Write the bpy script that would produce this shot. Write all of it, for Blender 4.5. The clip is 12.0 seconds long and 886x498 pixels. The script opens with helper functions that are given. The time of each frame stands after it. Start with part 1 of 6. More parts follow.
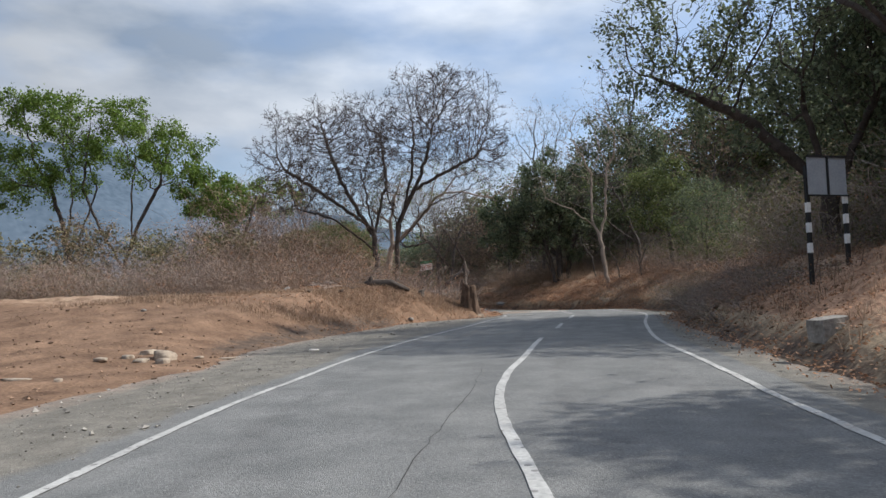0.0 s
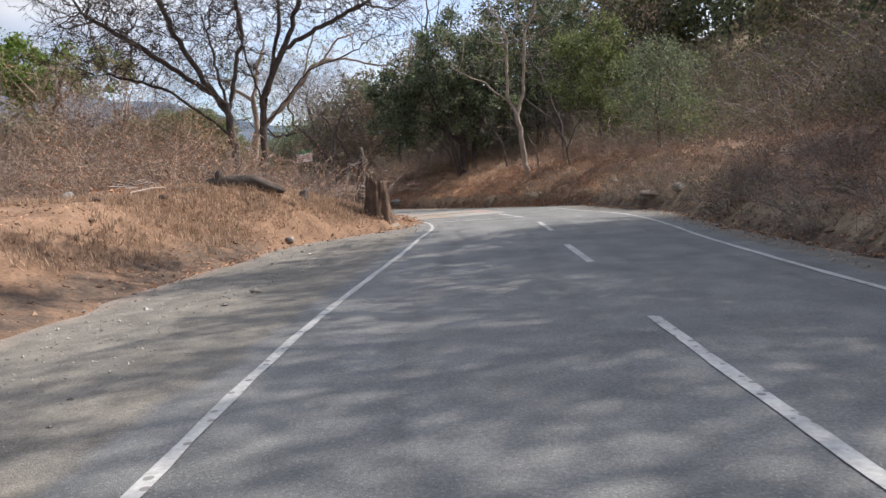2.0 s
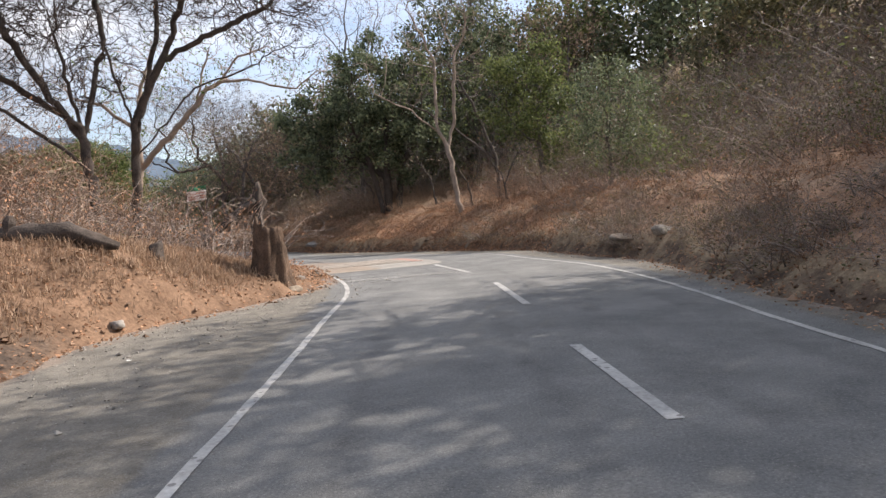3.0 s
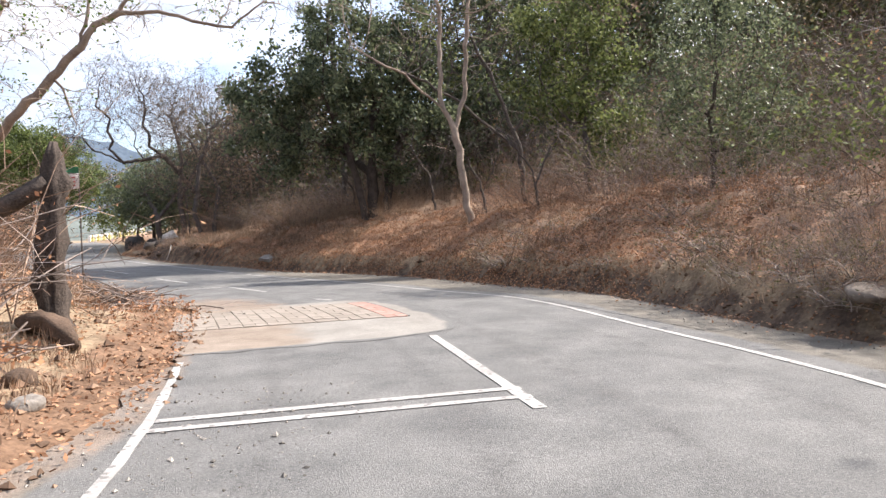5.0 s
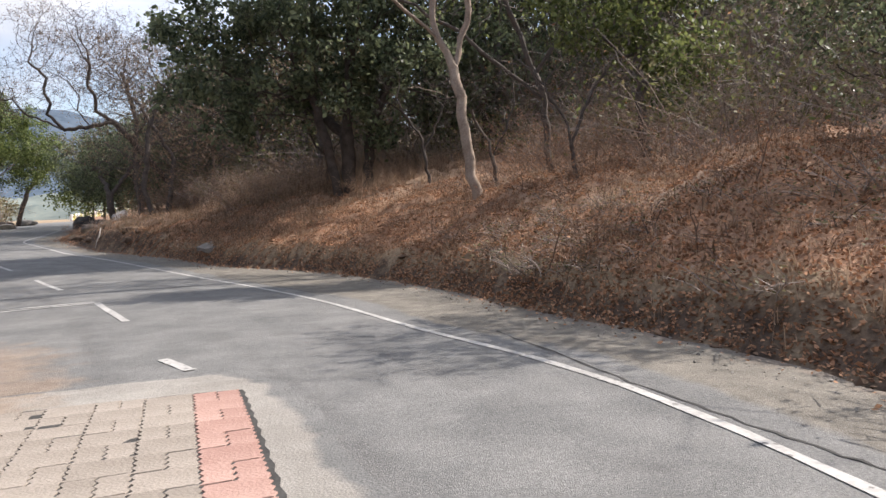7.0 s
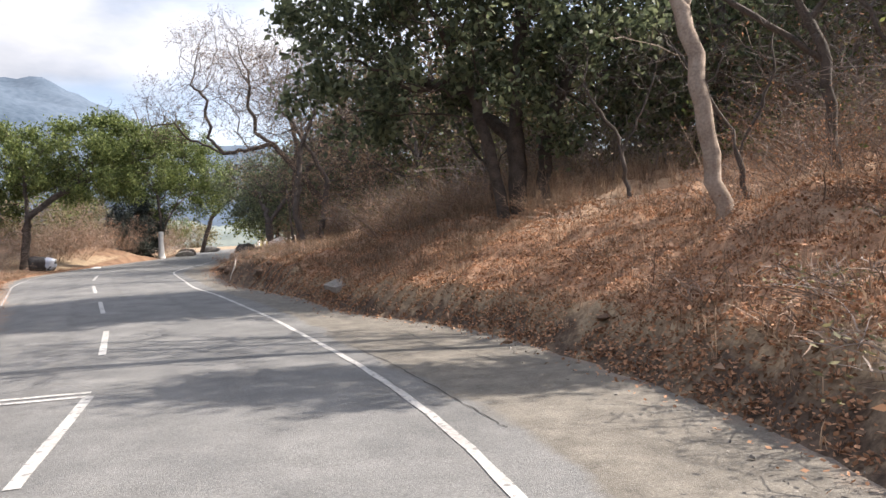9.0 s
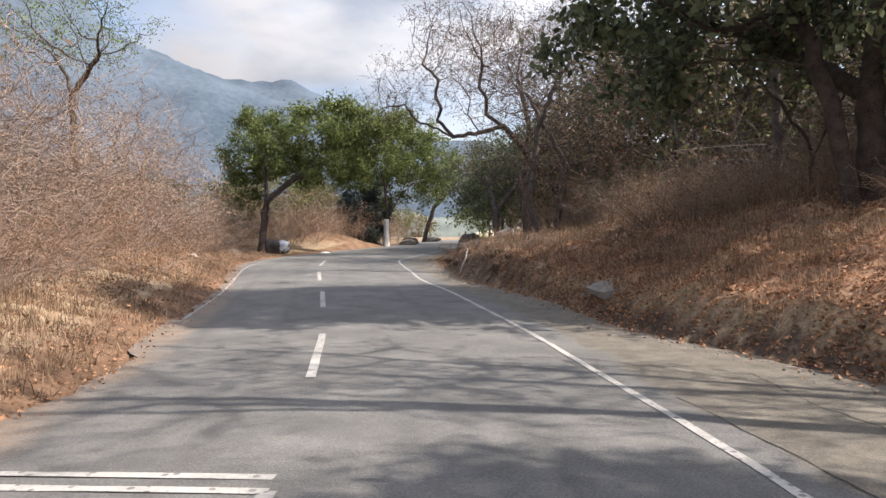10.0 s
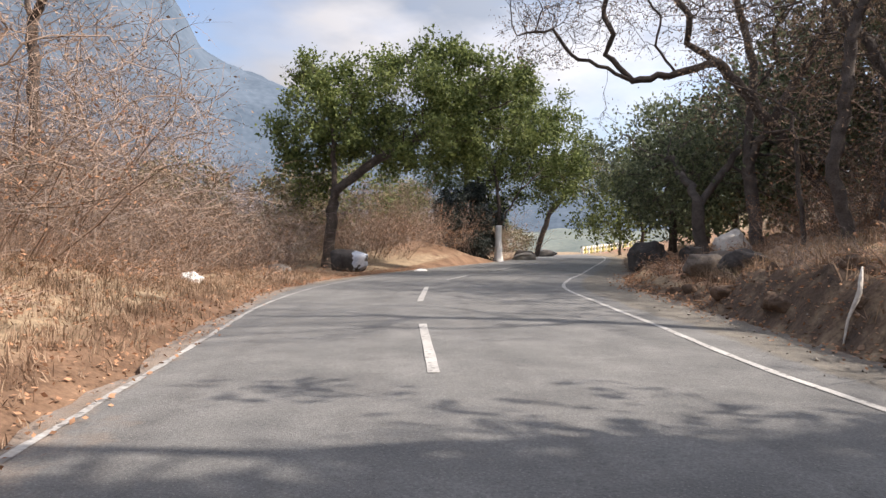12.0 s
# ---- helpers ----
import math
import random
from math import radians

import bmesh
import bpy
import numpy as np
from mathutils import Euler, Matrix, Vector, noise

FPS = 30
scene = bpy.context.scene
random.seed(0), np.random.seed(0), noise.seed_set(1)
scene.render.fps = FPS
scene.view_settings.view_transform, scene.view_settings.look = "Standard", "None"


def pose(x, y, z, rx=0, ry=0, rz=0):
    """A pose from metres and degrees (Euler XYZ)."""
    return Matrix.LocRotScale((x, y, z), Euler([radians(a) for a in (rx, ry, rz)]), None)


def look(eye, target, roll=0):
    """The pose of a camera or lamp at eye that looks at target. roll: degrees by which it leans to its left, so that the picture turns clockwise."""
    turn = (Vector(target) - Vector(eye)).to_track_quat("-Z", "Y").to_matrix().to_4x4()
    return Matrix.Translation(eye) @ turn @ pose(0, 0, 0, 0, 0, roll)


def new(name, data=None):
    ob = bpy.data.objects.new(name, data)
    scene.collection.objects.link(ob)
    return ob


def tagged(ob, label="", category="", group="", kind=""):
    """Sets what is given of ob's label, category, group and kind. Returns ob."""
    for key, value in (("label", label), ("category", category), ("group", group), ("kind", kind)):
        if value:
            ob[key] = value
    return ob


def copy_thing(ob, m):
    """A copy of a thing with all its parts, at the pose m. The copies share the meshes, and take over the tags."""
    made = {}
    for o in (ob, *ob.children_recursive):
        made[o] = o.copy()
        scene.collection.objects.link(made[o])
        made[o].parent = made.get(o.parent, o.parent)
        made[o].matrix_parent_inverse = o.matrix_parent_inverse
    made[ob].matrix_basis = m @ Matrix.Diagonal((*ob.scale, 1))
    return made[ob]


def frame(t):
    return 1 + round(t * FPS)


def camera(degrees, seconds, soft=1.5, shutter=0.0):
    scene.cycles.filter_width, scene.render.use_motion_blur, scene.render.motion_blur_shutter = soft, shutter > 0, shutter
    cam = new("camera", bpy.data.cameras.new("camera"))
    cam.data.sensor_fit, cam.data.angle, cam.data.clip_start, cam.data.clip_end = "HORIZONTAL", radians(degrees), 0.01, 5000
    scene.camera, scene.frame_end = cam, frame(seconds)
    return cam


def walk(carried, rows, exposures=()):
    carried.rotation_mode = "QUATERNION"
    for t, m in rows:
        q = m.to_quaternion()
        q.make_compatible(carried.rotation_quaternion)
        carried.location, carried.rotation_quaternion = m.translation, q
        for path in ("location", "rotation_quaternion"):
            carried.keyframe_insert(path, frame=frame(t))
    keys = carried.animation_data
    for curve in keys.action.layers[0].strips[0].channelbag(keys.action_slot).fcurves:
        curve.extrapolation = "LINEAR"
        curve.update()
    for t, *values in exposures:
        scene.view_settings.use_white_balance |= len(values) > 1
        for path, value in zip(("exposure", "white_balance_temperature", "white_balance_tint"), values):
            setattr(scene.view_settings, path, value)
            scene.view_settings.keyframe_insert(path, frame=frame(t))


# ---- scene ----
cam = camera(64.7, 12.0)
PATH = [
    (0, (0.699, 3.636, 0.862), (0.681, 5.632, 0.997), -1.5),
    (0.5, (0.153, 5.68, 0.875), (0.153, 7.676, 1.006), -1.4),
    (1, (-0.105, 7.896, 0.933), (-0.094, 9.892, 1.062), -3.0),
    (1.5, (-0.067, 10.139, 0.985), (0.012, 12.136, 1.067), -3.5),
    (2, (0.133, 12.4, 1.048), (0.454, 14.366, 0.867), -3.1),
    (2.5, (0.533, 14.641, 1.174), (1.001, 16.582, 1.07), -3.6),
    (3, (1.007, 16.981, 1.227), (1.545, 18.905, 1.137), -3.6),
    (4.8, (3.19, 25.28, 1.256), (3.734, 27.204, 1.209), -1.5),
    (5, (3.462, 26.242, 1.295), (4.012, 28.164, 1.23), -1.7),
    (5.5, (4.04, 28.314, 1.303), (4.582, 30.237, 1.213), -1.7),
    (6, (4.569, 30.19, 1.299), (5.108, 32.113, 1.19), -1.9),
    (6.5, (5.038, 31.584, 1.318), (5.579, 33.505, 1.184), -1.8),
    (6.7, (5.223, 32.04, 1.331), (5.766, 33.959, 1.187), -1.9),
    (8.3, (6.533, 35.95, 1.379), (7.039, 37.885, 1.366), -1.5),
    (8.5, (6.615, 36.554, 1.399), (7.049, 38.506, 1.38), -1.4),
    (9, (6.436, 38.438, 1.342), (6.496, 40.436, 1.298), -2.4),
    (9.5, (5.833, 40.181, 1.291), (5.538, 42.159, 1.257), -0.5),
    (10, (4.954, 42.171, 1.236), (4.421, 44.098, 1.193), -0.4),
    (10.5, (3.879, 44.441, 1.196), (3.191, 46.319, 1.194), 0.2),
    (11, (2.591, 47.083, 1.093), (1.871, 48.949, 1.092), 0.1),
    (11.5, (0.851, 50.535, 0.988), (0.092, 52.386, 0.99), -0.2),
    (12, (-1.058, 54.278, 0.976), (-1.822, 56.126, 0.98), -0.2),
]


EXPOSURES = [(0.0, 0.08, 5900, 9), (0.5, 0.02, 5900, 10), (1.6, 0.14, 5950, 12), (2.4, 0.92, 6350, 14), (3.03, 0.60, 6400, 14), (3.3, 0.95, 6300, 14), (4.7, 1.05, 6250, 15), (5.05, 0.98, 6250, 15), (5.5, 0.80, 6250, 15), (6.5, 0.60, 6250, 15), (8.5, 1.02, 6350, 14), (9.5, 0.92, 6450, 16), (10.0, 0.72, 6500, 15), (10.5, 0.60, 6500, 15), (11.0, 0.55, 6500, 16), (11.5, 0.90, 6500, 17), (12.0, 0.62, 6500, 16)]
walk(cam, [(t, look(eye, target, roll)) for t, eye, target, roll in PATH], EXPOSURES)

# ---- light ----
SUN_AZ, SUN_EL = 80.0, 42.0      # degrees clockwise from +y, and above the horizon
to_sun = Vector((math.sin(radians(SUN_AZ)) * math.cos(radians(SUN_EL)), math.cos(radians(SUN_AZ)) * math.cos(radians(SUN_EL)), math.sin(radians(SUN_EL))))
sun = new("sun", bpy.data.lights.new("sun", "SUN"))
sun.data.energy, sun.data.angle, sun.data.color = 5.0, radians(0.6), (1.0, 0.92, 0.80)
sun.matrix_world = look(to_sun * 100, (0, 0, 0))

world = bpy.data.worlds.new("sky")
scene.world = world
world.use_nodes = True
wn, wl = world.node_tree.nodes, world.node_tree.links
wn.clear()
sky = wn.new("ShaderNodeTexSky")
sky.sky_type, sky.sun_disc, sky.sun_elevation, sky.sun_rotation = "NISHITA", False, radians(SUN_EL), radians(SUN_AZ)
sky.dust_density, sky.air_density = 1.6, 1.0
b_sky, b_cloud, w_mix, w_out = wn.new("ShaderNodeBackground"), wn.new("ShaderNodeBackground"), wn.new("ShaderNodeMixShader"), wn.new("ShaderNodeOutputWorld")
b_sky.inputs[1].default_value = 0.15
w_co, w_map, w_noise, w_ramp = wn.new("ShaderNodeTexCoord"), wn.new("ShaderNodeMapping"), wn.new("ShaderNodeTexNoise"), wn.new("ShaderNodeValToRGB")
w_map.inputs["Scale"].default_value = (1.0, 1.0, 2.6)
w_map.inputs["Location"].default_value = (0.35, 0.2, 0.1)
w_noise.inputs["Scale"].default_value, w_noise.inputs["Detail"].default_value, w_noise.inputs["Roughness"].default_value = 2.1, 7.0, 0.5
w_ramp.color_ramp.elements[0].position, w_ramp.color_ramp.elements[1].position = 0.36, 0.6
w_n2, w_r2 = wn.new("ShaderNodeTexNoise"), wn.new("ShaderNodeValToRGB")
w_n2.inputs["Scale"].default_value, w_n2.inputs["Detail"].default_value = 3.4, 6.0
w_r2.color_ramp.elements[0].position, w_r2.color_ramp.elements[0].color = 0.34, (0.68, 0.78, 0.92, 1)
w_r2.color_ramp.elements[1].position, w_r2.color_ramp.elements[1].color = 0.58, (1.45, 1.46, 1.48, 1)
w_dot, w_glow, w_side = wn.new("ShaderNodeVectorMath"), wn.new("ShaderNodeMapRange"), wn.new("ShaderNodeVectorMath")
w_dot.operation, w_side.operation = "DOT_PRODUCT", "SCALE"      # clouds are brighter towards the sun
w_dot.inputs[1].default_value = to_sun
w_glow.inputs["From Min"].default_value, w_glow.inputs["From Max"].default_value = -0.35, 0.3
w_glow.inputs["To Min"].default_value, w_glow.inputs["To Max"].default_value = 0.35, 1.35
b_cloud.inputs[1].default_value = 0.46
wl.new(w_co.outputs["Generated"], w_map.inputs["Vector"])
wl.new(w_map.outputs[0], w_noise.inputs["Vector"])
wl.new(w_map.outputs[0], w_n2.inputs["Vector"])
wl.new(w_noise.outputs["Fac"], w_ramp.inputs[0])
wl.new(w_n2.outputs["Fac"], w_r2.inputs[0])
wl.new(w_co.outputs["Generated"], w_dot.inputs[0])
wl.new(w_dot.outputs["Value"], w_glow.inputs["Value"])
wl.new(w_r2.outputs[0], w_side.inputs[0])
wl.new(w_glow.outputs[0], w_side.inputs["Scale"])
wl.new(w_side.outputs[0], b_cloud.inputs[0])
wl.new(sky.outputs[0], b_sky.inputs[0])
wl.new(w_ramp.outputs[0], w_mix.inputs[0])
wl.new(b_sky.outputs[0], w_mix.inputs[1])
wl.new(b_cloud.outputs[0], w_mix.inputs[2])
wl.new(w_mix.outputs[0], w_out.inputs[0])


# ---- materials ----
def rgba(c):
    return (c[0], c[1], c[2], 1.0)


def material(name, dark, light, scale=6.0, fine=60.0, rough=0.85, bump=0.3, island=0.0, per_object=0.0, through_light=0.0, speck=None, coords="Object"):
    """A procedural surface: two noise scales between two colours, a fine relief, and optional variation by island or by object."""
    m = bpy.data.materials.new(name)
    m.use_nodes = True
    n, l = m.node_tree.nodes, m.node_tree.links
    p = n["Principled BSDF"]
    p.inputs["Roughness"].default_value = rough
    p.inputs["Specular IOR Level"].default_value = 0.25
    co = n.new("ShaderNodeTexCoord")
    big, small = n.new("ShaderNodeTexNoise"), n.new("ShaderNodeTexNoise")
    for t, s, d in ((big, scale, 5.0), (small, fine, 4.0)):
        t.inputs["Scale"].default_value, t.inputs["Detail"].default_value = s, d
        l.new(co.outputs[coords], t.inputs["Vector"])
    mix_f = n.new("ShaderNodeMath")
    mix_f.operation = "MULTIPLY_ADD"
    mix_f.inputs[1].default_value, mix_f.inputs[2].default_value = 0.45, 0.0
    l.new(small.outputs["Fac"], mix_f.inputs[0])
    add = n.new("ShaderNodeMath")
    add.operation = "MULTIPLY_ADD"
    add.inputs[1].default_value = 0.55
    l.new(big.outputs["Fac"], add.inputs[0])
    l.new(mix_f.outputs[0], add.inputs[2])
    last = add.outputs[0]
    if island:
        geo, sh = n.new("ShaderNodeNewGeometry"), n.new("ShaderNodeMath")
        sh.operation = "MULTIPLY_ADD"
        sh.inputs[1].default_value = island
        off = n.new("ShaderNodeMath")
        off.operation = "SUBTRACT"
        off.inputs[1].default_value = 0.5
        l.new(geo.outputs["Random Per Island"], off.inputs[0])
        l.new(off.outputs[0], sh.inputs[0])
        l.new(last, sh.inputs[2])
        last = sh.outputs[0]
    if per_object:
        info, sh2, off2 = n.new("ShaderNodeObjectInfo"), n.new("ShaderNodeMath"), n.new("ShaderNodeMath")
        off2.operation, sh2.operation = "SUBTRACT", "MULTIPLY_ADD"
        off2.inputs[1].default_value, sh2.inputs[1].default_value = 0.5, per_object
        l.new(info.outputs["Random"], off2.inputs[0])
        l.new(off2.outputs[0], sh2.inputs[0])
        l.new(last, sh2.inputs[2])
        last = sh2.outputs[0]
    ramp = n.new("ShaderNodeValToRGB")
    ramp.color_ramp.elements[0].position, ramp.color_ramp.elements[0].color = 0.32, rgba(dark)
    ramp.color_ramp.elements[1].position, ramp.color_ramp.elements[1].color = 0.68, rgba(light)
    l.new(last, ramp.inputs[0])
    colour = ramp.outputs[0]
    if speck:
        vor, cut, mx = n.new("ShaderNodeTexVoronoi"), n.new("ShaderNodeMath"), n.new("ShaderNodeMix")
        vor.inputs["Scale"].default_value = speck[1]
        l.new(co.outputs[coords], vor.inputs["Vector"])
        cut.operation = "LESS_THAN"
        cut.inputs[1].default_value = speck[2]
        l.new(vor.outputs["Distance"], cut.inputs[0])
        mx.data_type = "RGBA"
        l.new(cut.outputs[0], mx.inputs["Factor"])
        l.new(colour, mx.inputs["A"])
        mx.inputs["B"].default_value = rgba(speck[0])
        colour = mx.outputs["Result"]
    l.new(colour, p.inputs["Base Color"])
    if bump:
        b = n.new("ShaderNodeBump")
        b.inputs["Strength"].default_value, b.inputs["Distance"].default_value = bump, 0.02
        l.new(small.outputs["Fac"], b.inputs["Height"])
        l.new(b.outputs[0], p.inputs["Normal"])
    if through_light:
        tr, ms = n.new("ShaderNodeBsdfTranslucent"), n.new("ShaderNodeMixShader")
        ms.inputs[0].default_value = through_light
        l.new(colour, tr.inputs[0])
        l.new(p.outputs[0], ms.inputs[1])
        l.new(tr.outputs[0], ms.inputs[2])
        l.new(ms.outputs[0], n["Material Output"].inputs[0])
    return m


def layered(name, layers, rough=0.92, bump=0.5, fine=25.0, grain=70.0, chip=0.0):
    """A ground surface: a base pair of colours, then pairs laid over it where a named mask of the mesh, broken up by noise, is high."""
    m = bpy.data.materials.new(name)
    m.use_nodes = True
    n, l = m.node_tree.nodes, m.node_tree.links
    p = n["Principled BSDF"]
    p.inputs["Roughness"].default_value, p.inputs["Specular IOR Level"].default_value = rough, 0.15
    co = n.new("ShaderNodeTexCoord")
    colour, height = None, None
    for i, (mask, dark, light, scale) in enumerate(layers):
        noise_n, ramp = n.new("ShaderNodeTexNoise"), n.new("ShaderNodeValToRGB")
        noise_n.inputs["Scale"].default_value, noise_n.inputs["Detail"].default_value, noise_n.inputs["Roughness"].default_value = scale, 9.0, 0.65
        l.new(co.outputs["Object"], noise_n.inputs["Vector"])
        ramp.color_ramp.elements[0].position, ramp.color_ramp.elements[0].color = 0.3, rgba(dark)
        ramp.color_ramp.elements[1].position, ramp.color_ramp.elements[1].color = 0.7, rgba(light)
        l.new(noise_n.outputs["Fac"], ramp.inputs[0])
        if colour is None:
            colour = ramp.outputs[0]
            continue
        at, ed, sm, mx = n.new("ShaderNodeAttribute"), n.new("ShaderNodeTexNoise"), n.new("ShaderNodeMapRange"), n.new("ShaderNodeMix")
        at.attribute_name = mask
        ed.inputs["Scale"].default_value, ed.inputs["Detail"].default_value, ed.inputs["Roughness"].default_value = 2.2, 8.0, 0.7
        l.new(co.outputs["Object"], ed.inputs["Vector"])
        ad = n.new("ShaderNodeMath")
        ad.operation = "ADD"
        l.new(at.outputs["Fac"], ad.inputs[0])
        l.new(ed.outputs["Fac"], ad.inputs[1])
        sm.inputs["From Min"].default_value, sm.inputs["From Max"].default_value = 0.88, 1.14
        l.new(ad.outputs[0], sm.inputs["Value"])
        mx.data_type = "RGBA"
        l.new(sm.outputs[0], mx.inputs["Factor"])
        l.new(colour, mx.inputs["A"])
        l.new(ramp.outputs[0], mx.inputs["B"])
        colour = mx.outputs["Result"]
    gr, gm, gx = n.new("ShaderNodeTexNoise"), n.new("ShaderNodeMapRange"), n.new("ShaderNodeVectorMath")
    gr.inputs["Scale"].default_value, gr.inputs["Detail"].default_value, gr.inputs["Roughness"].default_value = grain, 4.0, 0.75
    l.new(co.outputs["Object"], gr.inputs["Vector"])
    gm.inputs["From Min"].default_value, gm.inputs["From Max"].default_value = 0.3, 0.7
    gm.inputs["To Min"].default_value, gm.inputs["To Max"].default_value = 0.66, 1.34
    l.new(gr.outputs["Fac"], gm.inputs["Value"])
    gx.operation = "MULTIPLY"
    l.new(colour, gx.inputs[0])
    l.new(gm.outputs[0], gx.inputs[1])
    colour = gx.outputs[0]
    if chip:
        vo, cu, mc = n.new("ShaderNodeTexVoronoi"), n.new("ShaderNodeMath"), n.new("ShaderNodeMix")
        vo.inputs["Scale"].default_value = chip
        l.new(co.outputs["Object"], vo.inputs["Vector"])
        cu.operation = "LESS_THAN"
        cu.inputs[1].default_value = 0.2
        l.new(vo.outputs["Distance"], cu.inputs[0])
        mc.data_type = "RGBA"
        fa = n.new("ShaderNodeMath")
        fa.operation = "MULTIPLY"
        fa.inputs[1].default_value = 0.5
        l.new(cu.outputs[0], fa.inputs[0])
        l.new(fa.outputs[0], mc.inputs["Factor"])
        l.new(colour, mc.inputs["A"])
        mc.inputs["B"].default_value = (0.33, 0.32, 0.30, 1)
        colour = mc.outputs["Result"]
    l.new(colour, p.inputs["Base Color"])
    small, b = n.new("ShaderNodeTexNoise"), n.new("ShaderNodeBump")
    small.inputs["Scale"].default_value, small.inputs["Detail"].default_value = fine, 6.0
    l.new(co.outputs["Object"], small.inputs["Vector"])
    b.inputs["Strength"].default_value, b.inputs["Distance"].default_value = bump, 0.03
    l.new(small.outputs["Fac"], b.inputs["Height"])
    l.new(b.outputs[0], p.inputs["Normal"])
    return m


M_GROUND = layered("ground_mix", [
    ("", (0.20, 0.15, 0.10), (0.42, 0.32, 0.21), 3.0),
    ("dirt", (0.10, 0.060, 0.038), (0.275, 0.174, 0.112), 1.3),
    ("litter", (0.20, 0.112, 0.07), (0.48, 0.30, 0.19), 7.0),
    ("straw", (0.27, 0.18, 0.12), (0.52, 0.385, 0.27), 5.0),
    # dark earth, with the shade of the cut bank painted in
    ("soil_shade", (0.055, 0.042, 0.034), (0.15, 0.105, 0.075), 4.0),
], grain=22.0, bump=0.9, fine=13.0)
M_ROAD = layered("asphalt", [
    ("", (0.13, 0.131, 0.128), (0.23, 0.227, 0.217), 1.3),
    ("track", (0.115, 0.114, 0.112), (0.175, 0.172, 0.165), 3.0),
    ("shoulder", (0.125, 0.114, 0.097), (0.245, 0.224, 0.188), 3.2),
    ("dust", (0.19, 0.15, 0.118), (0.325, 0.265, 0.215), 2.0),
], rough=0.75, bump=0.45, fine=120.0, grain=55.0, chip=38.0)
M_PAINT = material("road_paint", (0.27, 0.26, 0.245), (0.58, 0.57, 0.54), 1.6, 30.0, 0.7, 0.15, speck=((0.22, 0.21, 0.20), 11.0, 0.24))
M_CONCRETE = layered("cement_screed", [
    ("", (0.235, 0.22, 0.197), (0.355, 0.335, 0.302), 1.3),
    ("dust", (0.22, 0.178, 0.14), (0.345, 0.288, 0.236), 2.4),
    ("rim", (0.13, 0.131, 0.128), (0.23, 0.227, 0.217), 1.3),
], rough=0.9, bump=0.35, fine=60.0, grain=110.0)
M_PAVER = material("grey_paver", (0.235, 0.205, 0.172), (0.36, 0.315, 0.268), 3.0, 50.0, 0.9, 0.4, per_object=0.16, coords="Object")
M_PAVER_RED = material("red_paver", (0.33, 0.20, 0.165), (0.46, 0.305, 0.255), 3.0, 50.0, 0.9, 0.4, per_object=0.25)
M_CRACK = material("tar_crack", (0.035, 0.034, 0.033), (0.08, 0.077, 0.072), 8.0, 60.0, 0.9, 0.0)
M_ROCK = material("grey_rock", (0.13, 0.115, 0.10), (0.40, 0.37, 0.33), 2.2, 22.0, 0.9, 0.7)
M_ROCK_BROWN = material("brown_rock", (0.085, 0.07, 0.058), (0.27, 0.225, 0.185), 2.4, 22.0, 0.9, 0.7)
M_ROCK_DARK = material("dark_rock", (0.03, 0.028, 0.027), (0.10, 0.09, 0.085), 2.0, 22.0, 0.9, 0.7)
M_RUBBLE = material("tan_rubble", (0.22, 0.17, 0.125), (0.44, 0.37, 0.29), 3.0, 24.0, 0.95, 0.6)
M_ROCK_PALE = material("pale_rock", (0.44, 0.40, 0.35), (0.78, 0.74, 0.68), 2.5, 25.0, 0.9, 0.6)
M_BARK_GREY = material("grey_bark", (0.05, 0.043, 0.038), (0.17, 0.145, 0.13), 5.0, 40.0, 0.95, 0.6)
M_BARK_DARK = material("dark_bark", (0.034, 0.028, 0.024), (0.125, 0.10, 0.085), 5.0, 40.0, 0.95, 0.6)
M_BARK_BROWN = material("brown_dead_wood", (0.04, 0.028, 0.021), (0.165, 0.108, 0.075), 5.0, 40.0, 0.95, 0.8)
M_BARK_PALE = material("pale_bark", (0.19, 0.14, 0.106), (0.44, 0.36, 0.295), 3.0, 30.0, 0.9, 0.3)
M_TWIG = material("dry_twig", (0.165, 0.112, 0.082), (0.39, 0.285, 0.215), 4.0, 30.0, 0.9, 0.0, island=0.6)
M_TWIG_GREY = material("grey_twig", (0.14, 0.112, 0.095), (0.37, 0.305, 0.262), 4.0, 30.0, 0.9, 0.0, island=0.6)
M_LEAF = material("green_leaf", (0.07, 0.09, 0.031), (0.205, 0.235, 0.083), 0.8, 12.0, 0.6, 0.0, island=0.8, through_light=0.42)
M_LEAF_CANOPY = material("mid_green_leaf", (0.078, 0.107, 0.036), (0.215, 0.255, 0.085), 0.8, 12.0, 0.6, 0.0, island=0.8, through_light=0.38)
M_LEAF_LIGHT = material("light_green_leaf", (0.085, 0.14, 0.02), (0.19, 0.27, 0.055), 0.8, 12.0, 0.6, 0.0, island=0.7, through_light=0.35)
M_LEAF_DARK = material("dark_green_leaf", (0.074, 0.094, 0.056), (0.21, 0.242, 0.135), 0.8, 12.0, 0.5, 0.0, island=0.8, through_light=0.45)
M_LEAF_BROWN = material("dry_leaf", (0.29, 0.14, 0.078), (0.62, 0.35, 0.20), 1.0, 15.0, 0.85, 0.0, island=0.9, through_light=0.25)
M_LEAF_OLIVE = material("olive_leaf", (0.10, 0.095, 0.045), (0.26, 0.23, 0.12), 0.8, 12.0, 0.7, 0.0, island=0.8, through_light=0.3)
M_GRASS = material("dry_grass", (0.23, 0.15, 0.10), (0.48, 0.35, 0.245), 0.7, 10.0, 0.85, 0.0, island=0.8, through_light=0.3)
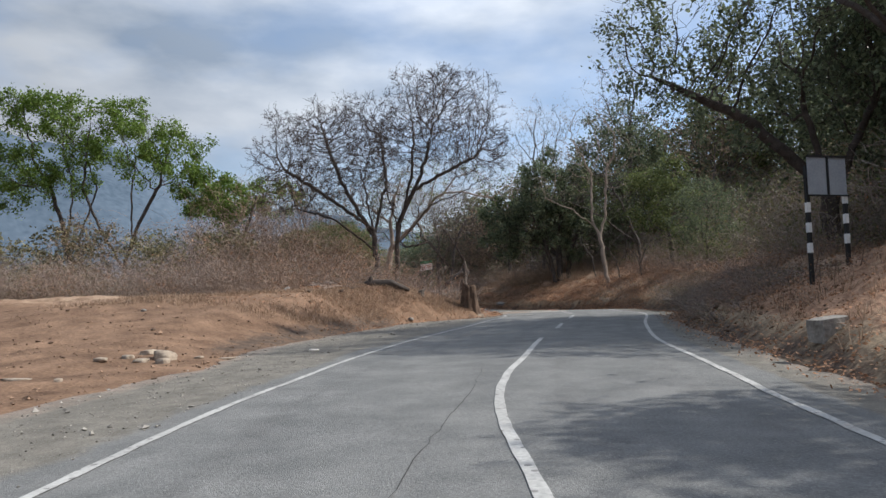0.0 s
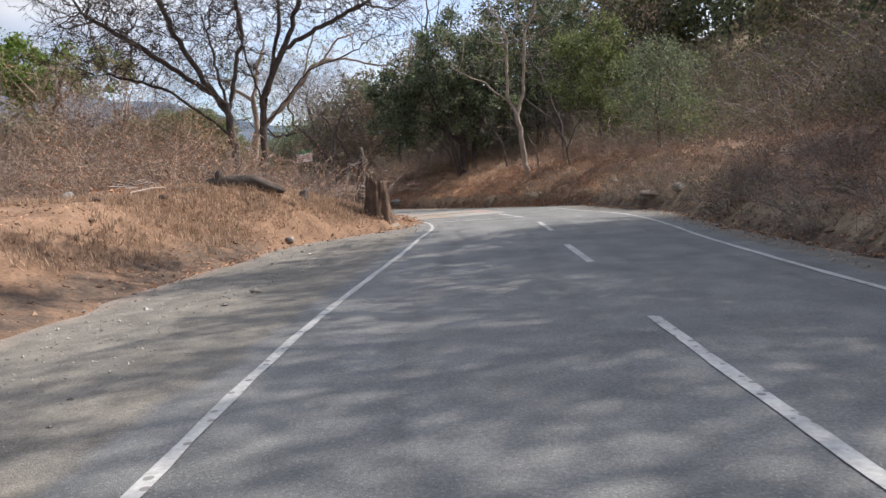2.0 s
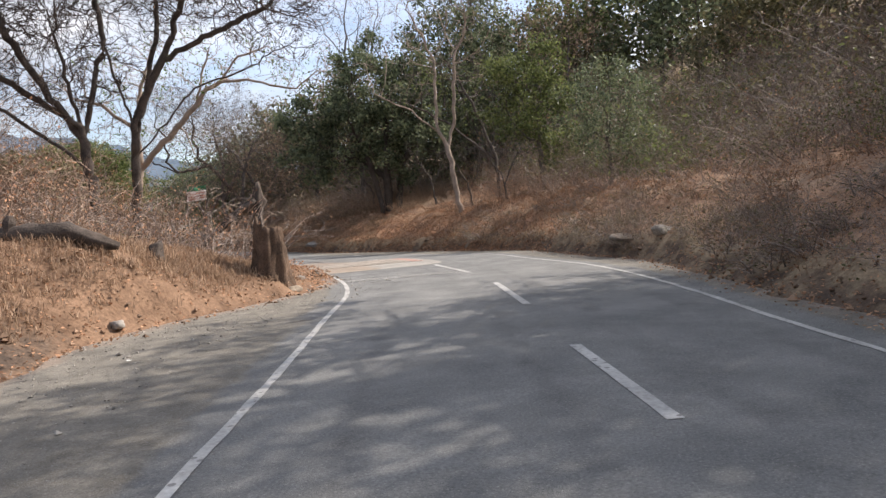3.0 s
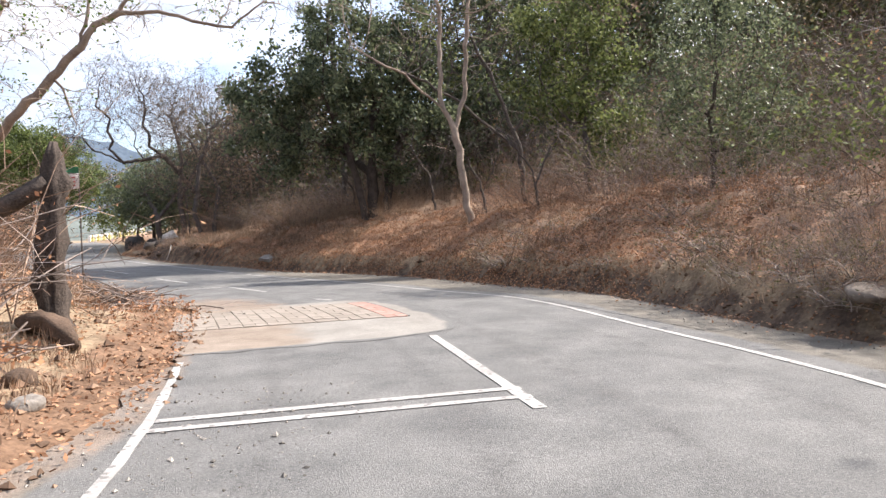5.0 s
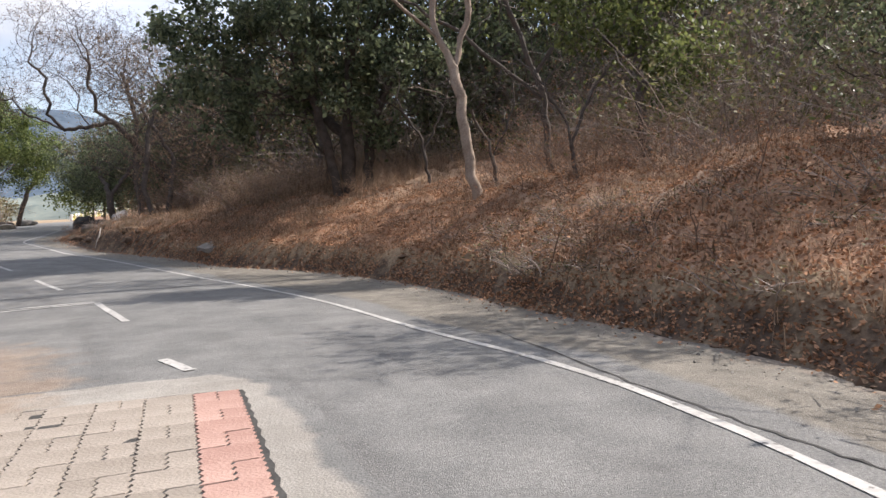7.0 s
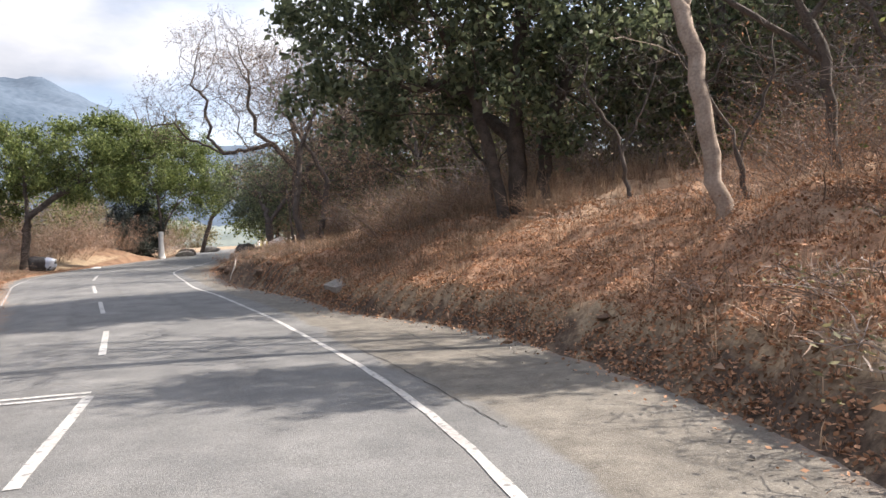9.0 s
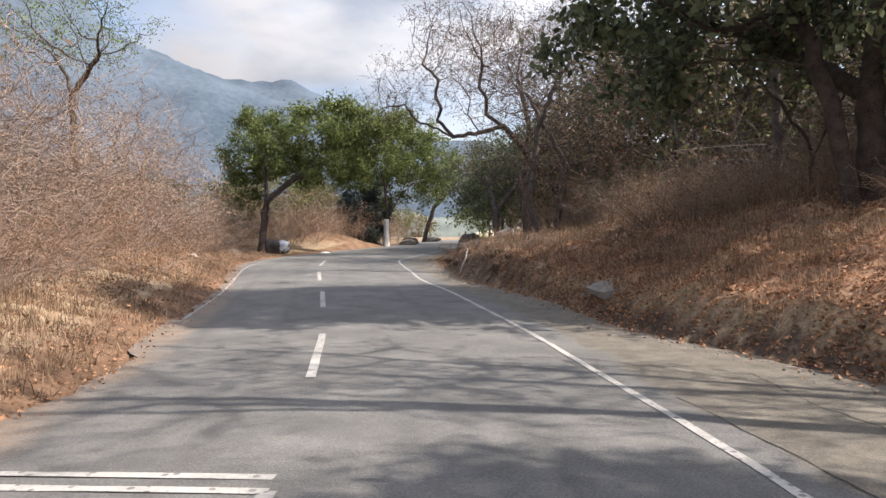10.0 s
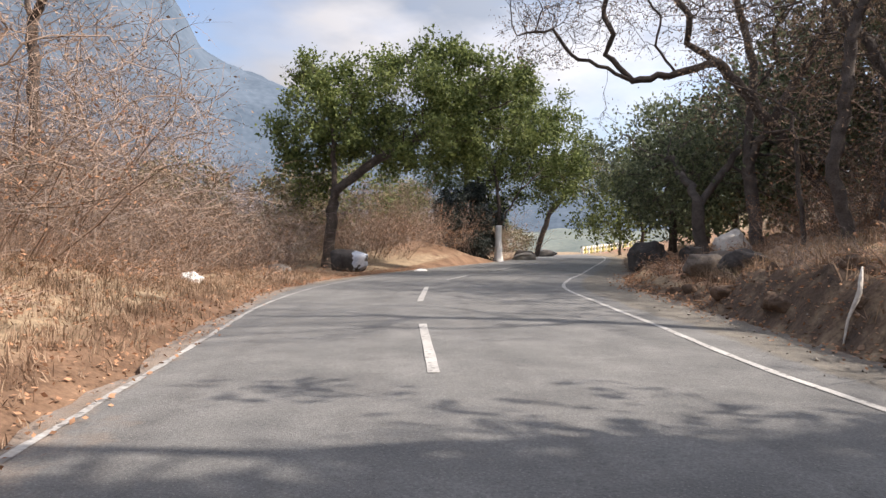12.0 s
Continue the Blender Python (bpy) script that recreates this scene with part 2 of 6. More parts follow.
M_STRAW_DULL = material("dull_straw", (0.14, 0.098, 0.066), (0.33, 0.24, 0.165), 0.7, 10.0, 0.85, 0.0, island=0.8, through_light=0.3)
M_LITTER = material("fallen_leaf", (0.21, 0.112, 0.064), (0.54, 0.305, 0.178), 1.0, 15.0, 0.85, 0.0, island=1.0, through_light=0.2)
M_PAINT_WORN = material("worn_road_paint", (0.20, 0.19, 0.18), (0.56, 0.55, 0.52), 1.2, 26.0, 0.8, 0.2, speck=((0.20, 0.19, 0.18), 8.0, 0.34))
M_LEAF_TAN = material("withered_leaf", (0.19, 0.125, 0.085), (0.40, 0.285, 0.20), 1.0, 15.0, 0.85, 0.0, island=0.9, through_light=0.25)
M_LEAF_DULL = material("dull_brown_leaf", (0.145, 0.104, 0.07), (0.35, 0.256, 0.178), 1.0, 15.0, 0.85, 0.0, island=0.9, through_light=0.25)
# near-black leaf colour with the canopy's shade painted in
M_LEAF_SHADE_DARK = material("shade_darkened_leaf", (0.020, 0.027, 0.025), (0.055, 0.068, 0.058), 0.8, 12.0, 0.5, 0.0, island=0.6, through_light=0.1)
# distance haze is mixed into these two base colours
M_HILL_HAZED = material("far_forest_haze_tint", (0.05, 0.075, 0.105), (0.125, 0.16, 0.205), 0.012, 0.16, 1.0, 0.0)
M_FOOTHILL_HAZED = material("wooded_slope_haze_tint", (0.12, 0.15, 0.14), (0.21, 0.23, 0.20), 0.05, 0.4, 1.0, 0.0)
M_SOIL = material("dark_root_soil", (0.05, 0.036, 0.028), (0.17, 0.115, 0.08), 4.0, 40.0, 0.95, 0.8)
M_ROCK_PAINT = material("painted_rock", (0.30, 0.36, 0.48), (0.72, 0.75, 0.80), 2.5, 20.0, 0.7, 0.4)
M_WHITE = material("whitewash", (0.66, 0.65, 0.62), (0.84, 0.83, 0.80), 3.0, 40.0, 0.85, 0.3)
M_YELLOW = material("yellow_paint", (0.52, 0.44, 0.16), (0.68, 0.60, 0.28), 2.0, 30.0, 0.7, 0.1)
M_BLACK = material("black_paint", (0.015, 0.015, 0.015), (0.04, 0.04, 0.04), 3.0, 40.0, 0.7, 0.1)
M_SIGN_BACK = material("sign_back_metal", (0.26, 0.28, 0.30), (0.40, 0.42, 0.44), 2.0, 30.0, 0.55, 0.05)
M_PLASTIC = material("white_plastic", (0.70, 0.70, 0.68), (0.86, 0.86, 0.84), 4.0, 30.0, 0.5, 0.2)
M_GREEN_CLOTH = material("green_banner", (0.03, 0.14, 0.07), (0.06, 0.22, 0.12), 3.0, 30.0, 0.8, 0.1)
M_WHITE_CLOTH = material("white_banner", (0.62, 0.58, 0.55), (0.80, 0.77, 0.74), 3.0, 30.0, 0.8, 0.1)
M_RED_INK = material("red_ink", (0.30, 0.06, 0.05), (0.42, 0.10, 0.08), 3.0, 30.0, 0.8, 0.0)


# ---- mesh helpers ----
def mesh_object(name, verts, faces, mat, parent=None, label="", smooth=False):
    me = bpy.data.meshes.new(name)
    me.from_pydata([tuple(v) for v in verts], [], faces)
    me.update()
    if smooth:
        me.polygons.foreach_set("use_smooth", [True] * len(me.polygons))
    me.materials.append(mat)
    ob = new(name, me)
    if parent is not None:
        ob.parent = parent
    if label:
        tagged(ob, label)
    return ob


def part(name, bm, mat, parent, label="", smooth=False):
    me = bpy.data.meshes.new(name)
    bm.to_mesh(me)
    bm.free()
    if smooth:
        me.polygons.foreach_set("use_smooth", [True] * len(me.polygons))
    me.materials.append(mat)
    ob = new(name, me)
    ob.parent = parent
    if label:
        tagged(ob, label)
    return ob


def smooth01(t):
    t = np.clip(t, 0.0, 1.0)
    return t * t * (3 - 2 * t)


class Tubes:
    """Collects tapered tubes into one mesh."""

    def __init__(self):
        self.v, self.f = [], []

    def add(self, pts, radii, sides=3, cap=False):
        base = len(self.v)
        count = len(pts)
        turn = (base * 2.399) % 6.283 if sides == 2 else 0.0
        for i, p in enumerate(pts):
            a = pts[max(i - 1, 0)]
            b = pts[min(i + 1, count - 1)]
            d = b - a
            if d.length < 1e-6:
                d = Vector((0, 0, 1))
            d.normalize()
            side = d.cross(Vector((0.31, 0.17, 0.93)))
            if side.length < 1e-3:
                side = d.cross(Vector((1, 0, 0)))
            side.normalize()
            up = d.cross(side)
            for k in range(sides):
                an = 2 * math.pi * k / sides + turn
                self.v.append(p + (side * math.cos(an) + up * math.sin(an)) * radii[i])
        if sides == 2:
            self.f += [(base + 2 * i, base + 2 * i + 1, base + 2 * i + 3, base + 2 * i + 2) for i in range(count - 1)]
            return
        for i in range(count - 1):
            for k in range(sides):
                a, b = base + i * sides + k, base + i * sides + (k + 1) % sides
                self.f.append((a, b, b + sides, a + sides))
        if cap:
            self.f.append(tuple(base + k for k in reversed(range(sides))))
            self.f.append(tuple(base + (count - 1) * sides + k for k in range(sides)))


def leaf_arrays(rng, centres, spread, size, aspect=0.5, flat=0.0):
    """Small four-cornered leaves about the given centres; verts and faces."""
    c = np.asarray(centres, float)
    n = len(c)
    c = c + rng.normal(0, 1, (n, 3)) * spread
    d = rng.normal(0, 1, (n, 3))
    d[:, 2] *= (1 - flat)
    d /= np.linalg.norm(d, axis=1)[:, None] + 1e-9
    e = rng.normal(0, 1, (n, 3))
    e[:, 2] *= (1 - flat)
    e -= d * (e * d).sum(1)[:, None]
    e /= np.linalg.norm(e, axis=1)[:, None] + 1e-9
    s = size * rng.uniform(0.6, 1.3, (n, 1))
    v = np.stack([c - d * s * 0.5, c + e * s * 0.5 * aspect, c + d * s * 0.5, c - e * s * 0.5 * aspect], 1).reshape(-1, 3)
    f = np.arange(4 * n).reshape(n, 4)
    return v.tolist(), f.tolist()


def vec_noise(p, s, seed=0.0):
    return noise.noise(Vector((p[0] * s + seed, p[1] * s - seed, p[2] * s + 2 * seed)))


def lump(bm, centre, size, seed, rough=0.28, sub=3, flat_base=True):
    """A weathered boulder: an icosphere with noise at three scales and flattened facets."""
    made = bmesh.ops.create_icosphere(bm, subdivisions=sub, radius=1.0)["verts"]
    rng = random.Random(seed * 13.7)
    planes = [(Vector((rng.gauss(0, 1), rng.gauss(0, 1), rng.gauss(0.2, 0.8))).normalized(), rng.uniform(0.55, 0.85)) for _ in range(9)]
    for v in made:
        n = v.co.normalized()
        q = n.copy()
        for pn, pd in planes:
            over = q.dot(pn) - pd
            if over > 0:
                q -= pn * over * 0.92
        k = q.length + 0.6 * ( rough * vec_noise(n, 1.3, seed) + rough * 0.55 * vec_noise(n, 3.1, seed + 5) + rough * 0.22 * vec_noise(n, 8.0, seed + 9))
        q = q.normalized() * k
        for ax in range(3):
            q[ax] = math.copysign(abs(q[ax]) ** 0.82, q[ax])
        v.co = Vector((q.x * size[0], q.y * size[1], q.z * size[2])) + Vector(centre)
    return made


def box_part(name, size, centre, mat, parent, label="", bevel=0.01):
    bm = bmesh.new()
    bmesh.ops.create_cube(bm, size=1.0)
    for v in bm.verts:
        v.co = Vector((v.co.x * size[0] + centre[0], v.co.y * size[1] + centre[1], v.co.z * size[2] + centre[2]))
    if bevel:
        bmesh.ops.bevel(bm, geom=list(bm.edges), offset=bevel, segments=2, affect="EDGES")
    return part(name, bm, mat, parent, label)


# ---- the road's plan: x, y, z, left line, right line, left edge, right edge (offsets from the centre line) ----
PLAN = np.array([
    (0.0, -60, -0.1, 2.5, 2.1, 4.2, 3.2), (0.5, -14, -0.1, 2.5, 2.1, 4.2, 3.2),
    (1.06, 4, -0.06, 2.56, 1.99, 4.3, 3.1), (1.06, 9, -0.03, 2.4, 2.3, 4.2, 3.25), (1.30, 11.4, -0.01, 2.38, 2.38, 4.25, 3.3), (1.66, 13.2, 0.0, 2.55, 2.28, 4.5, 3.2),
    (2.42, 17.1, 0.02, 2.62, 2.10, 5.2, 3.15), (3.64, 22.4, 0.06, 2.5, 2.15, 5.1, 2.95), (4.28, 25.0, 0.09, 2.5, 2.25, 4.95, 2.95),
    (4.93, 27.9, 0.09, 2.46, 2.42, 3.7, 3.3), (5.32, 30.7, 0.08, 2.53, 2.58, 2.8, 3.85), (5.48, 33.8, 0.06, 2.66, 2.55, 2.75, 3.8),
    (5.35, 36.6, 0.08, 2.6, 2.6, 2.6, 4.05), (4.72, 39.6, 0.0, 2.6, 2.6, 2.2, 4.3), (3.93, 42.65, -0.08, 2.5, 2.8, 2.3, 4.9),
    (3.02, 45.5, -0.14, 2.4, 2.87, 2.45, 5.25), (1.84, 48.5, -0.18, 2.35, 2.93, 2.1, 5.3), (0.67, 51.24, -0.17, 2.3, 2.97, 2.35, 4.5),
    (-0.62, 53.95, -0.10, 2.25, 2.93, 2.35, 4.5), (-1.89, 56.66, -0.05, 2.25, 2.88, 2.3, 4.2), (-3.22, 59.34, 0.01, 2.3, 2.75, 2.45, 3.9),
    (-4.54, 62.04, 0.08, 2.4, 2.88, 2.6, 4.1), (-5.78, 64.66, 0.14, 2.5, 2.95, 2.8, 4.3), (-7.25, 68.5, 0.18, 2.6, 2.95, 3.2, 4.4),
    (-8.15, 72.3, 0.21, 2.7, 3.1, 3.4, 4.5), (-8.7, 76.5, 0.25, 2.8, 3.2, 3.4, 4.6), (-9.2, 82.0, 0.30, 2.8, 3.0, 3.3, 4.2), (-9.9, 89.0, 0.35, 2.7, 2.8, 3.0, 3.8),
    (-11.0, 97.0, 0.40, 2.7, 2.8, 3.0, 3.8), (-12.8, 107.0, 0.45, 2.7, 2.8, 3.0, 3.8), (-16.0, 120.0, 0.45, 2.7, 2.8, 3.0, 3.8),
    (-20.0, 136.0, 0.4, 2.7, 2.8, 3.0, 3.8), (-22.0, 152.0, 0.3, 2.7, 2.8, 3.0, 3.8), (-19.0, 172.0, 0.3, 2.7, 2.8, 3.0, 3.8), (-8.0, 196.0, 0.3, 2.7, 2.8, 3.0, 3.8)])


def fine_plan():
    """The plan as a smooth line with a row every 0.3 m: x, y, z, four offsets."""
    out = []
    for i in range(1, len(PLAN) - 2):
        a, b, c, d = PLAN[i - 1], PLAN[i], PLAN[i + 1], PLAN[i + 2]
        steps = max(2, int(np.hypot(c[0] - b[0], c[1] - b[1]) / 0.3))
        for k in range(steps):
            t = k / steps
            out.append(0.5 * (2 * b + (c - a) * t + (2 * a - 5 * b + 4 * c - d) * t * t + (3 * b - a - 3 * c + d) * t ** 3))
    return np.array(out)


LINE = fine_plan()
TAN = np.gradient(LINE[:, :2], axis=0)
TAN /= np.linalg.norm(TAN, axis=1)[:, None]
RIGHT = np.stack([TAN[:, 1], -TAN[:, 0]], 1)


def nearest(x, y):
    """For points: the row of LINE nearest, and the signed distance (right of the road is positive)."""
    x, y = np.atleast_1d(np.asarray(x, float)), np.atleast_1d(np.asarray(y, float))
    idx, dist = np.zeros(len(x), int), np.zeros(len(x))
    for a in range(0, len(x), 4000):
        dx = x[a:a + 4000, None] - LINE[None, :, 0]
        dy = y[a:a + 4000, None] - LINE[None, :, 1]
        q = dx * dx + dy * dy
        j = q.argmin(1)
        r = np.arange(len(j))
        idx[a:a + 4000] = j
        dist[a:a + 4000] = np.sqrt(q[r, j]) * np.sign(dx[r, j] * RIGHT[j, 0] + dy[r, j] * RIGHT[j, 1])
    return idx, dist


def wave(x, y, s, seed):
    """Cheap smooth variation between -1 and 1."""
    return (np.sin(x * s + seed) * np.cos(y * s * 1.13 - seed * 1.7) + 0.6 * np.sin(x * s * 2.3 - y * s * 1.9 + seed * 3.1) + 0.35 * np.sin(x * s * 4.7 + y * s * 5.3 + seed)) / 1.95


def ground_z(x, y):
    """The height of the bare ground, with the road's bed sunk a little below its surface."""
    x, y = np.atleast_1d(np.asarray(x, float)), np.atleast_1d(np.asarray(y, float))
    j, d = nearest(x, y)
    road, pl, pr, ys = LINE[j, 2], LINE[j, 5], LINE[j, 6], LINE[j, 1]
    ur, ul = d - pr, -d - pl
    # uphill side: a small cut face, then the slope
    past = smooth01((ys - 54) / 4.5)
    lip = 0.30 + 0.15 * smooth01((ys - 26) / 6) * (1 - past) - 0.16 * smooth01((ys - 63) / 2) + 0.42 * smooth01((ys - 55.5) / 2) * smooth01((64.5 - ys) / 2.5)
    near_slope, far_slope = 0.44 - 0.35 * past + 0.10 * smooth01((ys - 63) / 2), 0.42 - 0.18 * past
    right = lip * smooth01(ur / 0.7) + near_slope * np.clip(ur - 0.4, 0, 2.6) + 0.2 * np.clip(ur - 3.0, 0, 7.0) + far_slope * np.clip(ur - 10.0, 0, 54) + 0.12 * np.clip(ur - 64.6, 0, 500)
    right = right + smooth01(ur / 0.8) * ((0.13 + 0.03 * past) * wave(x, y, 2.1, 3.0) + (0.05 + 0.04 * past) * wave(x, y, 5.1, 8.0)) + smooth01(ur / 2.5) * (0.26 * wave(x, y, 0.8, 1.0) * (1 - 0.5 * past) + 0.5 * smooth01((ur - 2) / 12) * wave(x, y, 0.21, 2.0))
    # valley side: first the bare earth plot with its mound, then a low grassy bank
    plot = 1.02 * smooth01((y - 11) / 15) * smooth01(ul / 2.6) * smooth01((33.5 - y) / 4.0)
    mound = 0.22 * np.exp(-((x + 1.8) / 2.6) ** 2 - ((y - 27.0) / 1.6) ** 2) + 0.42 * np.exp(-((x + 0.9) / 1.0) ** 2 - ((y - 27.6) / 1.0) ** 2) + 0.22 * np.exp(-((x - 1.5) / 0.8) ** 2 - ((y - 29.9) / 0.9) ** 2) + 0.95 * np.exp(-((x + 15.4) / 2.0) ** 2 - ((y - 86.0) / 4.6) ** 2)
    bank = (0.30 * np.clip(ul, 0, 3.2) + 0.07 * np.clip(ul - 3.2, 0, 6)) * (0.5 * smooth01((ys - 31) / 5) + 0.5 * smooth01((ys - 42) / 5)) * smooth01((70 - ys) / 8) + 0.05 * np.clip(ul, 0, 8) * smooth01((ys - 66) / 6)
    fall = -0.06 * np.clip(ul - 14, 0, 70) * smooth01((y - 30) / 12)
    left = plot + mound * smooth01(ul / 0.6) + bank + fall + smooth01(ul / 1) * (0.035 * wave(x, y, 2.7, 4.0) + 0.02 * wave(x, y, 6.3, 2.0)) + smooth01(ul / 2) * 0.05 * wave(x, y, 1.3, 4.0) + smooth01(ul / 8) * 0.2 * wave(x, y, 0.3, 6.0)
    side = np.where(d > 0, right, left)
    edge = np.where(d > 0, ur, ul)
    bed = road - 0.12 + 0.08 * smooth01((edge + 0.15) / 0.5)
    far = np.maximum(np.hypot(x, y - 40) - 140, 0)
    return bed + np.where(edge > 0, side, 0.0) - np.where(d > 0, 0.0, 0.02 * np.minimum(far, 600))


def gz(x, y):
    return float(ground_z(x, y)[0])


def spaced(lo, hi, near_lo, near_hi, step):
    """Grid lines: even steps in the middle, wider and wider outside."""
    mid = list(np.arange(near_lo, near_hi, step))
    out, s, v = [], step, near_hi
    while v < hi:
        out.append(v)
        s *= 1.16
        v += s
    back, s, v = [], step, near_lo
    while True:
        s *= 1.16
        v -= s
        if v < lo:
            break
        back.append(v)
    return np.array(back[::-1] + mid + out)


def build_ground():
    xs, ys = spaced(-1600, 1600, -15, 17, 0.22), spaced(-700, 1800, 6, 82, 0.22)
    gx, gy = np.meshgrid(xs, ys)
    x, y = gx.ravel(), gy.ravel()
    z = ground_z(x, y)
    w, h = len(xs), len(ys)
    r, c = np.meshgrid(np.arange(h - 1), np.arange(w - 1), indexing="ij")
    a = (r * w + c).ravel()
    faces = np.stack([a, a + 1, a + w + 1, a + w], 1)
    ob = mesh_object("ground", np.stack([x, y, z], 1).tolist(), faces.tolist(), M_GROUND, smooth=True)
    j, d = nearest(x, y)
    ul, ur, ys_row = -d - LINE[j, 5], d - LINE[j, 6], LINE[j, 1]
    dirt = smooth01((ul + 0.4) / 0.8) * smooth01((34 - y) / 5) * smooth01((y + 40) / 10)
    dirt = np.maximum(dirt, 0.9 * smooth01((ul + 0.3) / 0.4) * smooth01((1.5 - ul) / 1.2))
    dirt = np.maximum(dirt, 0.85 * np.exp(-((x + 15.0) / 2.4) ** 2 - ((y - 86.0) / 5.0) ** 2))
    dirt = np.maximum(dirt, 0.42 * smooth01((ur + 0.5) / 0.5) * smooth01((1.6 - ur) / 1.2))
    bench = smooth01((ys_row - 56) / 2.5) * smooth01((79 - ys_row) / 4) * smooth01((ur - 1.1) / 0.6) * smooth01((6.0 - ur) / 2.0)
    dirt = np.maximum(dirt, 0.85 * bench)
    litter = (1 - 0.6 * bench) * smooth01((ur - 0.2) / 0.8) * smooth01((14 - ur) / 6) * 0.7
    straw = np.maximum(smooth01((ur - 1.0) / 2) * smooth01((12 - ur) / 5) * (0.5 + 0.22 * wave(x, y, 0.5, 3.0)), smooth01((ul - 0.6) / 1.2) * smooth01((y - 34) / 4) * 0.34)
    straw = np.maximum(straw, 0.52 * smooth01((ul - 1.2) / 1.5) * smooth01((y - 20) / 6) * smooth01((36 - y) / 3))
    # darker band along the edge of the bare earth
    soil_shade = 0.62 * smooth01((ul + 0.1) / 0.3) * smooth01((1.9 - ul) / 1.4) * smooth01((y - 13) / 4) * smooth01((27 - y) / 2)
    # dark band at the foot of the bank
    soil_shade = np.maximum(soil_shade, 0.6 * smooth01((ur + 0.2) / 0.2) * smooth01((0.75 - ur) / 0.4))
    # shade of the steep cut face put into the colour, over rooty soil
    soil_shade = np.maximum(soil_shade, 0.62 * smooth01((ur + 0.2) / 0.2) * smooth01((1.3 - ur) / 0.4) * smooth01((ys_row - 55) / 2) * smooth01((67 - ys_row) / 2))
    for key, val in (("dirt", dirt), ("litter", litter), ("straw", straw), ("soil_shade", soil_shade)):
        ob.data.attributes.new(key, "FLOAT", "POINT").data.foreach_set("value", val.astype(np.float32))
    return tagged(ob, "orange bare earth, dry grass slope and leaf litter", kind="structure")


def strip(name, offsets, rows, lift, mat, parent=None, label=""):
    """A ribbon along the road: offset functions across it, at the given rows of the line."""
    v, f = [], []
    n = len(offsets)
    for j in rows:
        for o in offsets:
            q = o(j) if callable(o) else o
            p = LINE[j, :2] + RIGHT[j] * q
            v.append((p[0], p[1], LINE[j, 2] + lift - 0.012 * abs(q)))
    for i in range(len(rows) - 1):
        for k in range(n - 1):
            a = i * n + k
            f.append((a, a + 1, a + n + 1, a + n))
    return mesh_object(name, v, f, mat, parent, label, smooth=True)


def ragged(j, side, s=1.0):
    return side * 0.16 * (math.sin(j * 0.37 * s) + 0.7 * math.sin(j * 0.93 * s + 1.3) + 0.5 * math.sin(j * 2.1 + 0.4)) * 0.6


def build_road():
    rows = list(range(len(LINE)))
    cuts = [lambda j: -LINE[j, 5] - 0.1 + ragged(j, 1)] + [(lambda j, q=q: -LINE[j, 5] * (1 - q)) for q in (0.04, 0.1, 0.16, 0.22, 0.28, 0.35, 0.42, 0.5, 0.58, 0.66, 0.74, 0.82, 0.91)] + [0.0] + \
           [(lambda j, q=q: LINE[j, 6] * q) for q in (0.08, 0.16, 0.24, 0.32, 0.4, 0.48, 0.56, 0.64, 0.72, 0.8, 0.87, 0.94)] + [lambda j: LINE[j, 6] + 0.1 + ragged(j, 1, 1.3)]
    ob = strip("road", cuts, rows, 0.0, M_ROAD)
    co = np.array([v.co for v in ob.data.vertices])
    j, d = nearest(co[:, 0], co[:, 1])
    over_r, over_l = d - LINE[j, 4], -d - LINE[j, 3]
    shoulder = np.maximum(smooth01((over_r - 0.25) / 0.3), smooth01((over_l - 0.15) / 0.3)) * 0.9
    dust = np.maximum(smooth01((-d - LINE[j, 5] + 0.45) / 0.4) * 0.62, smooth01((d - LINE[j, 6] + 0.5) / 0.5) * 0.55)
    spill = 0.85 * smooth01((-d + 0.3) / 1.8) * smooth01((co[:, 1] - 33.6) / 1.2) * smooth01((44.0 - co[:, 1]) / 4.0)
    spill = np.maximum(spill, 0.8 * smooth01((-d - 1.2) / 1.0) * smooth01((co[:, 1] - 40) / 2) * smooth01((62 - co[:, 1]) / 8))
    dust = np.maximum(dust, spill * 0.8)
    track = np.zeros(len(d))
    for c in (-1.75, -0.55, 0.6, 1.75):
        track = np.maximum(track, 0.55 * np.exp(-((d - c) / 0.28) ** 2))
    for key, val in (("shoulder", shoulder), ("dust", dust), ("track", track)):
        ob.data.attributes.new(key, "FLOAT", "POINT").data.foreach_set("value", val.astype(np.float32))
    return tagged(ob, "worn grey asphalt hill road with pale gritty shoulders", kind="structure")


def row_at(y):
    return int(np.abs(LINE[:, 1] - y).argmin())


ground = build_ground()
road = build_road()


def line_strip(name, centre_offset, y0, y1, width, wobble=0.0, seed=0.0, mat=None):
    rows = list(range(row_at(y0), row_at(y1) + 1))
    off = (lambda j: LINE[j, centre_offset] * (-1 if centre_offset == 3 else 1)) if centre_offset else (lambda j: 0.0)
    lo = lambda j: off(j) - width / 2 + wobble * math.sin(j * 1.7 + seed)
    hi = lambda j: off(j) + width / 2 + wobble * math.sin(j * 2.3 + seed + 1)
    return strip(name, [lo, hi], rows, 0.006, mat or M_PAINT, road)


line_strip("edge_line", 3, -50, 33.5, 0.075, 0.006)
line_strip("edge_line", 4, -50, 115, 0.082, 0.006, 2.0)
line_strip("edge_line", 3, 53.2, 115, 0.062, 0.01, 4.0, M_PAINT_WORN)
line_strip("centre_line", 0, -20, 17.1, 0.085, 0.004)


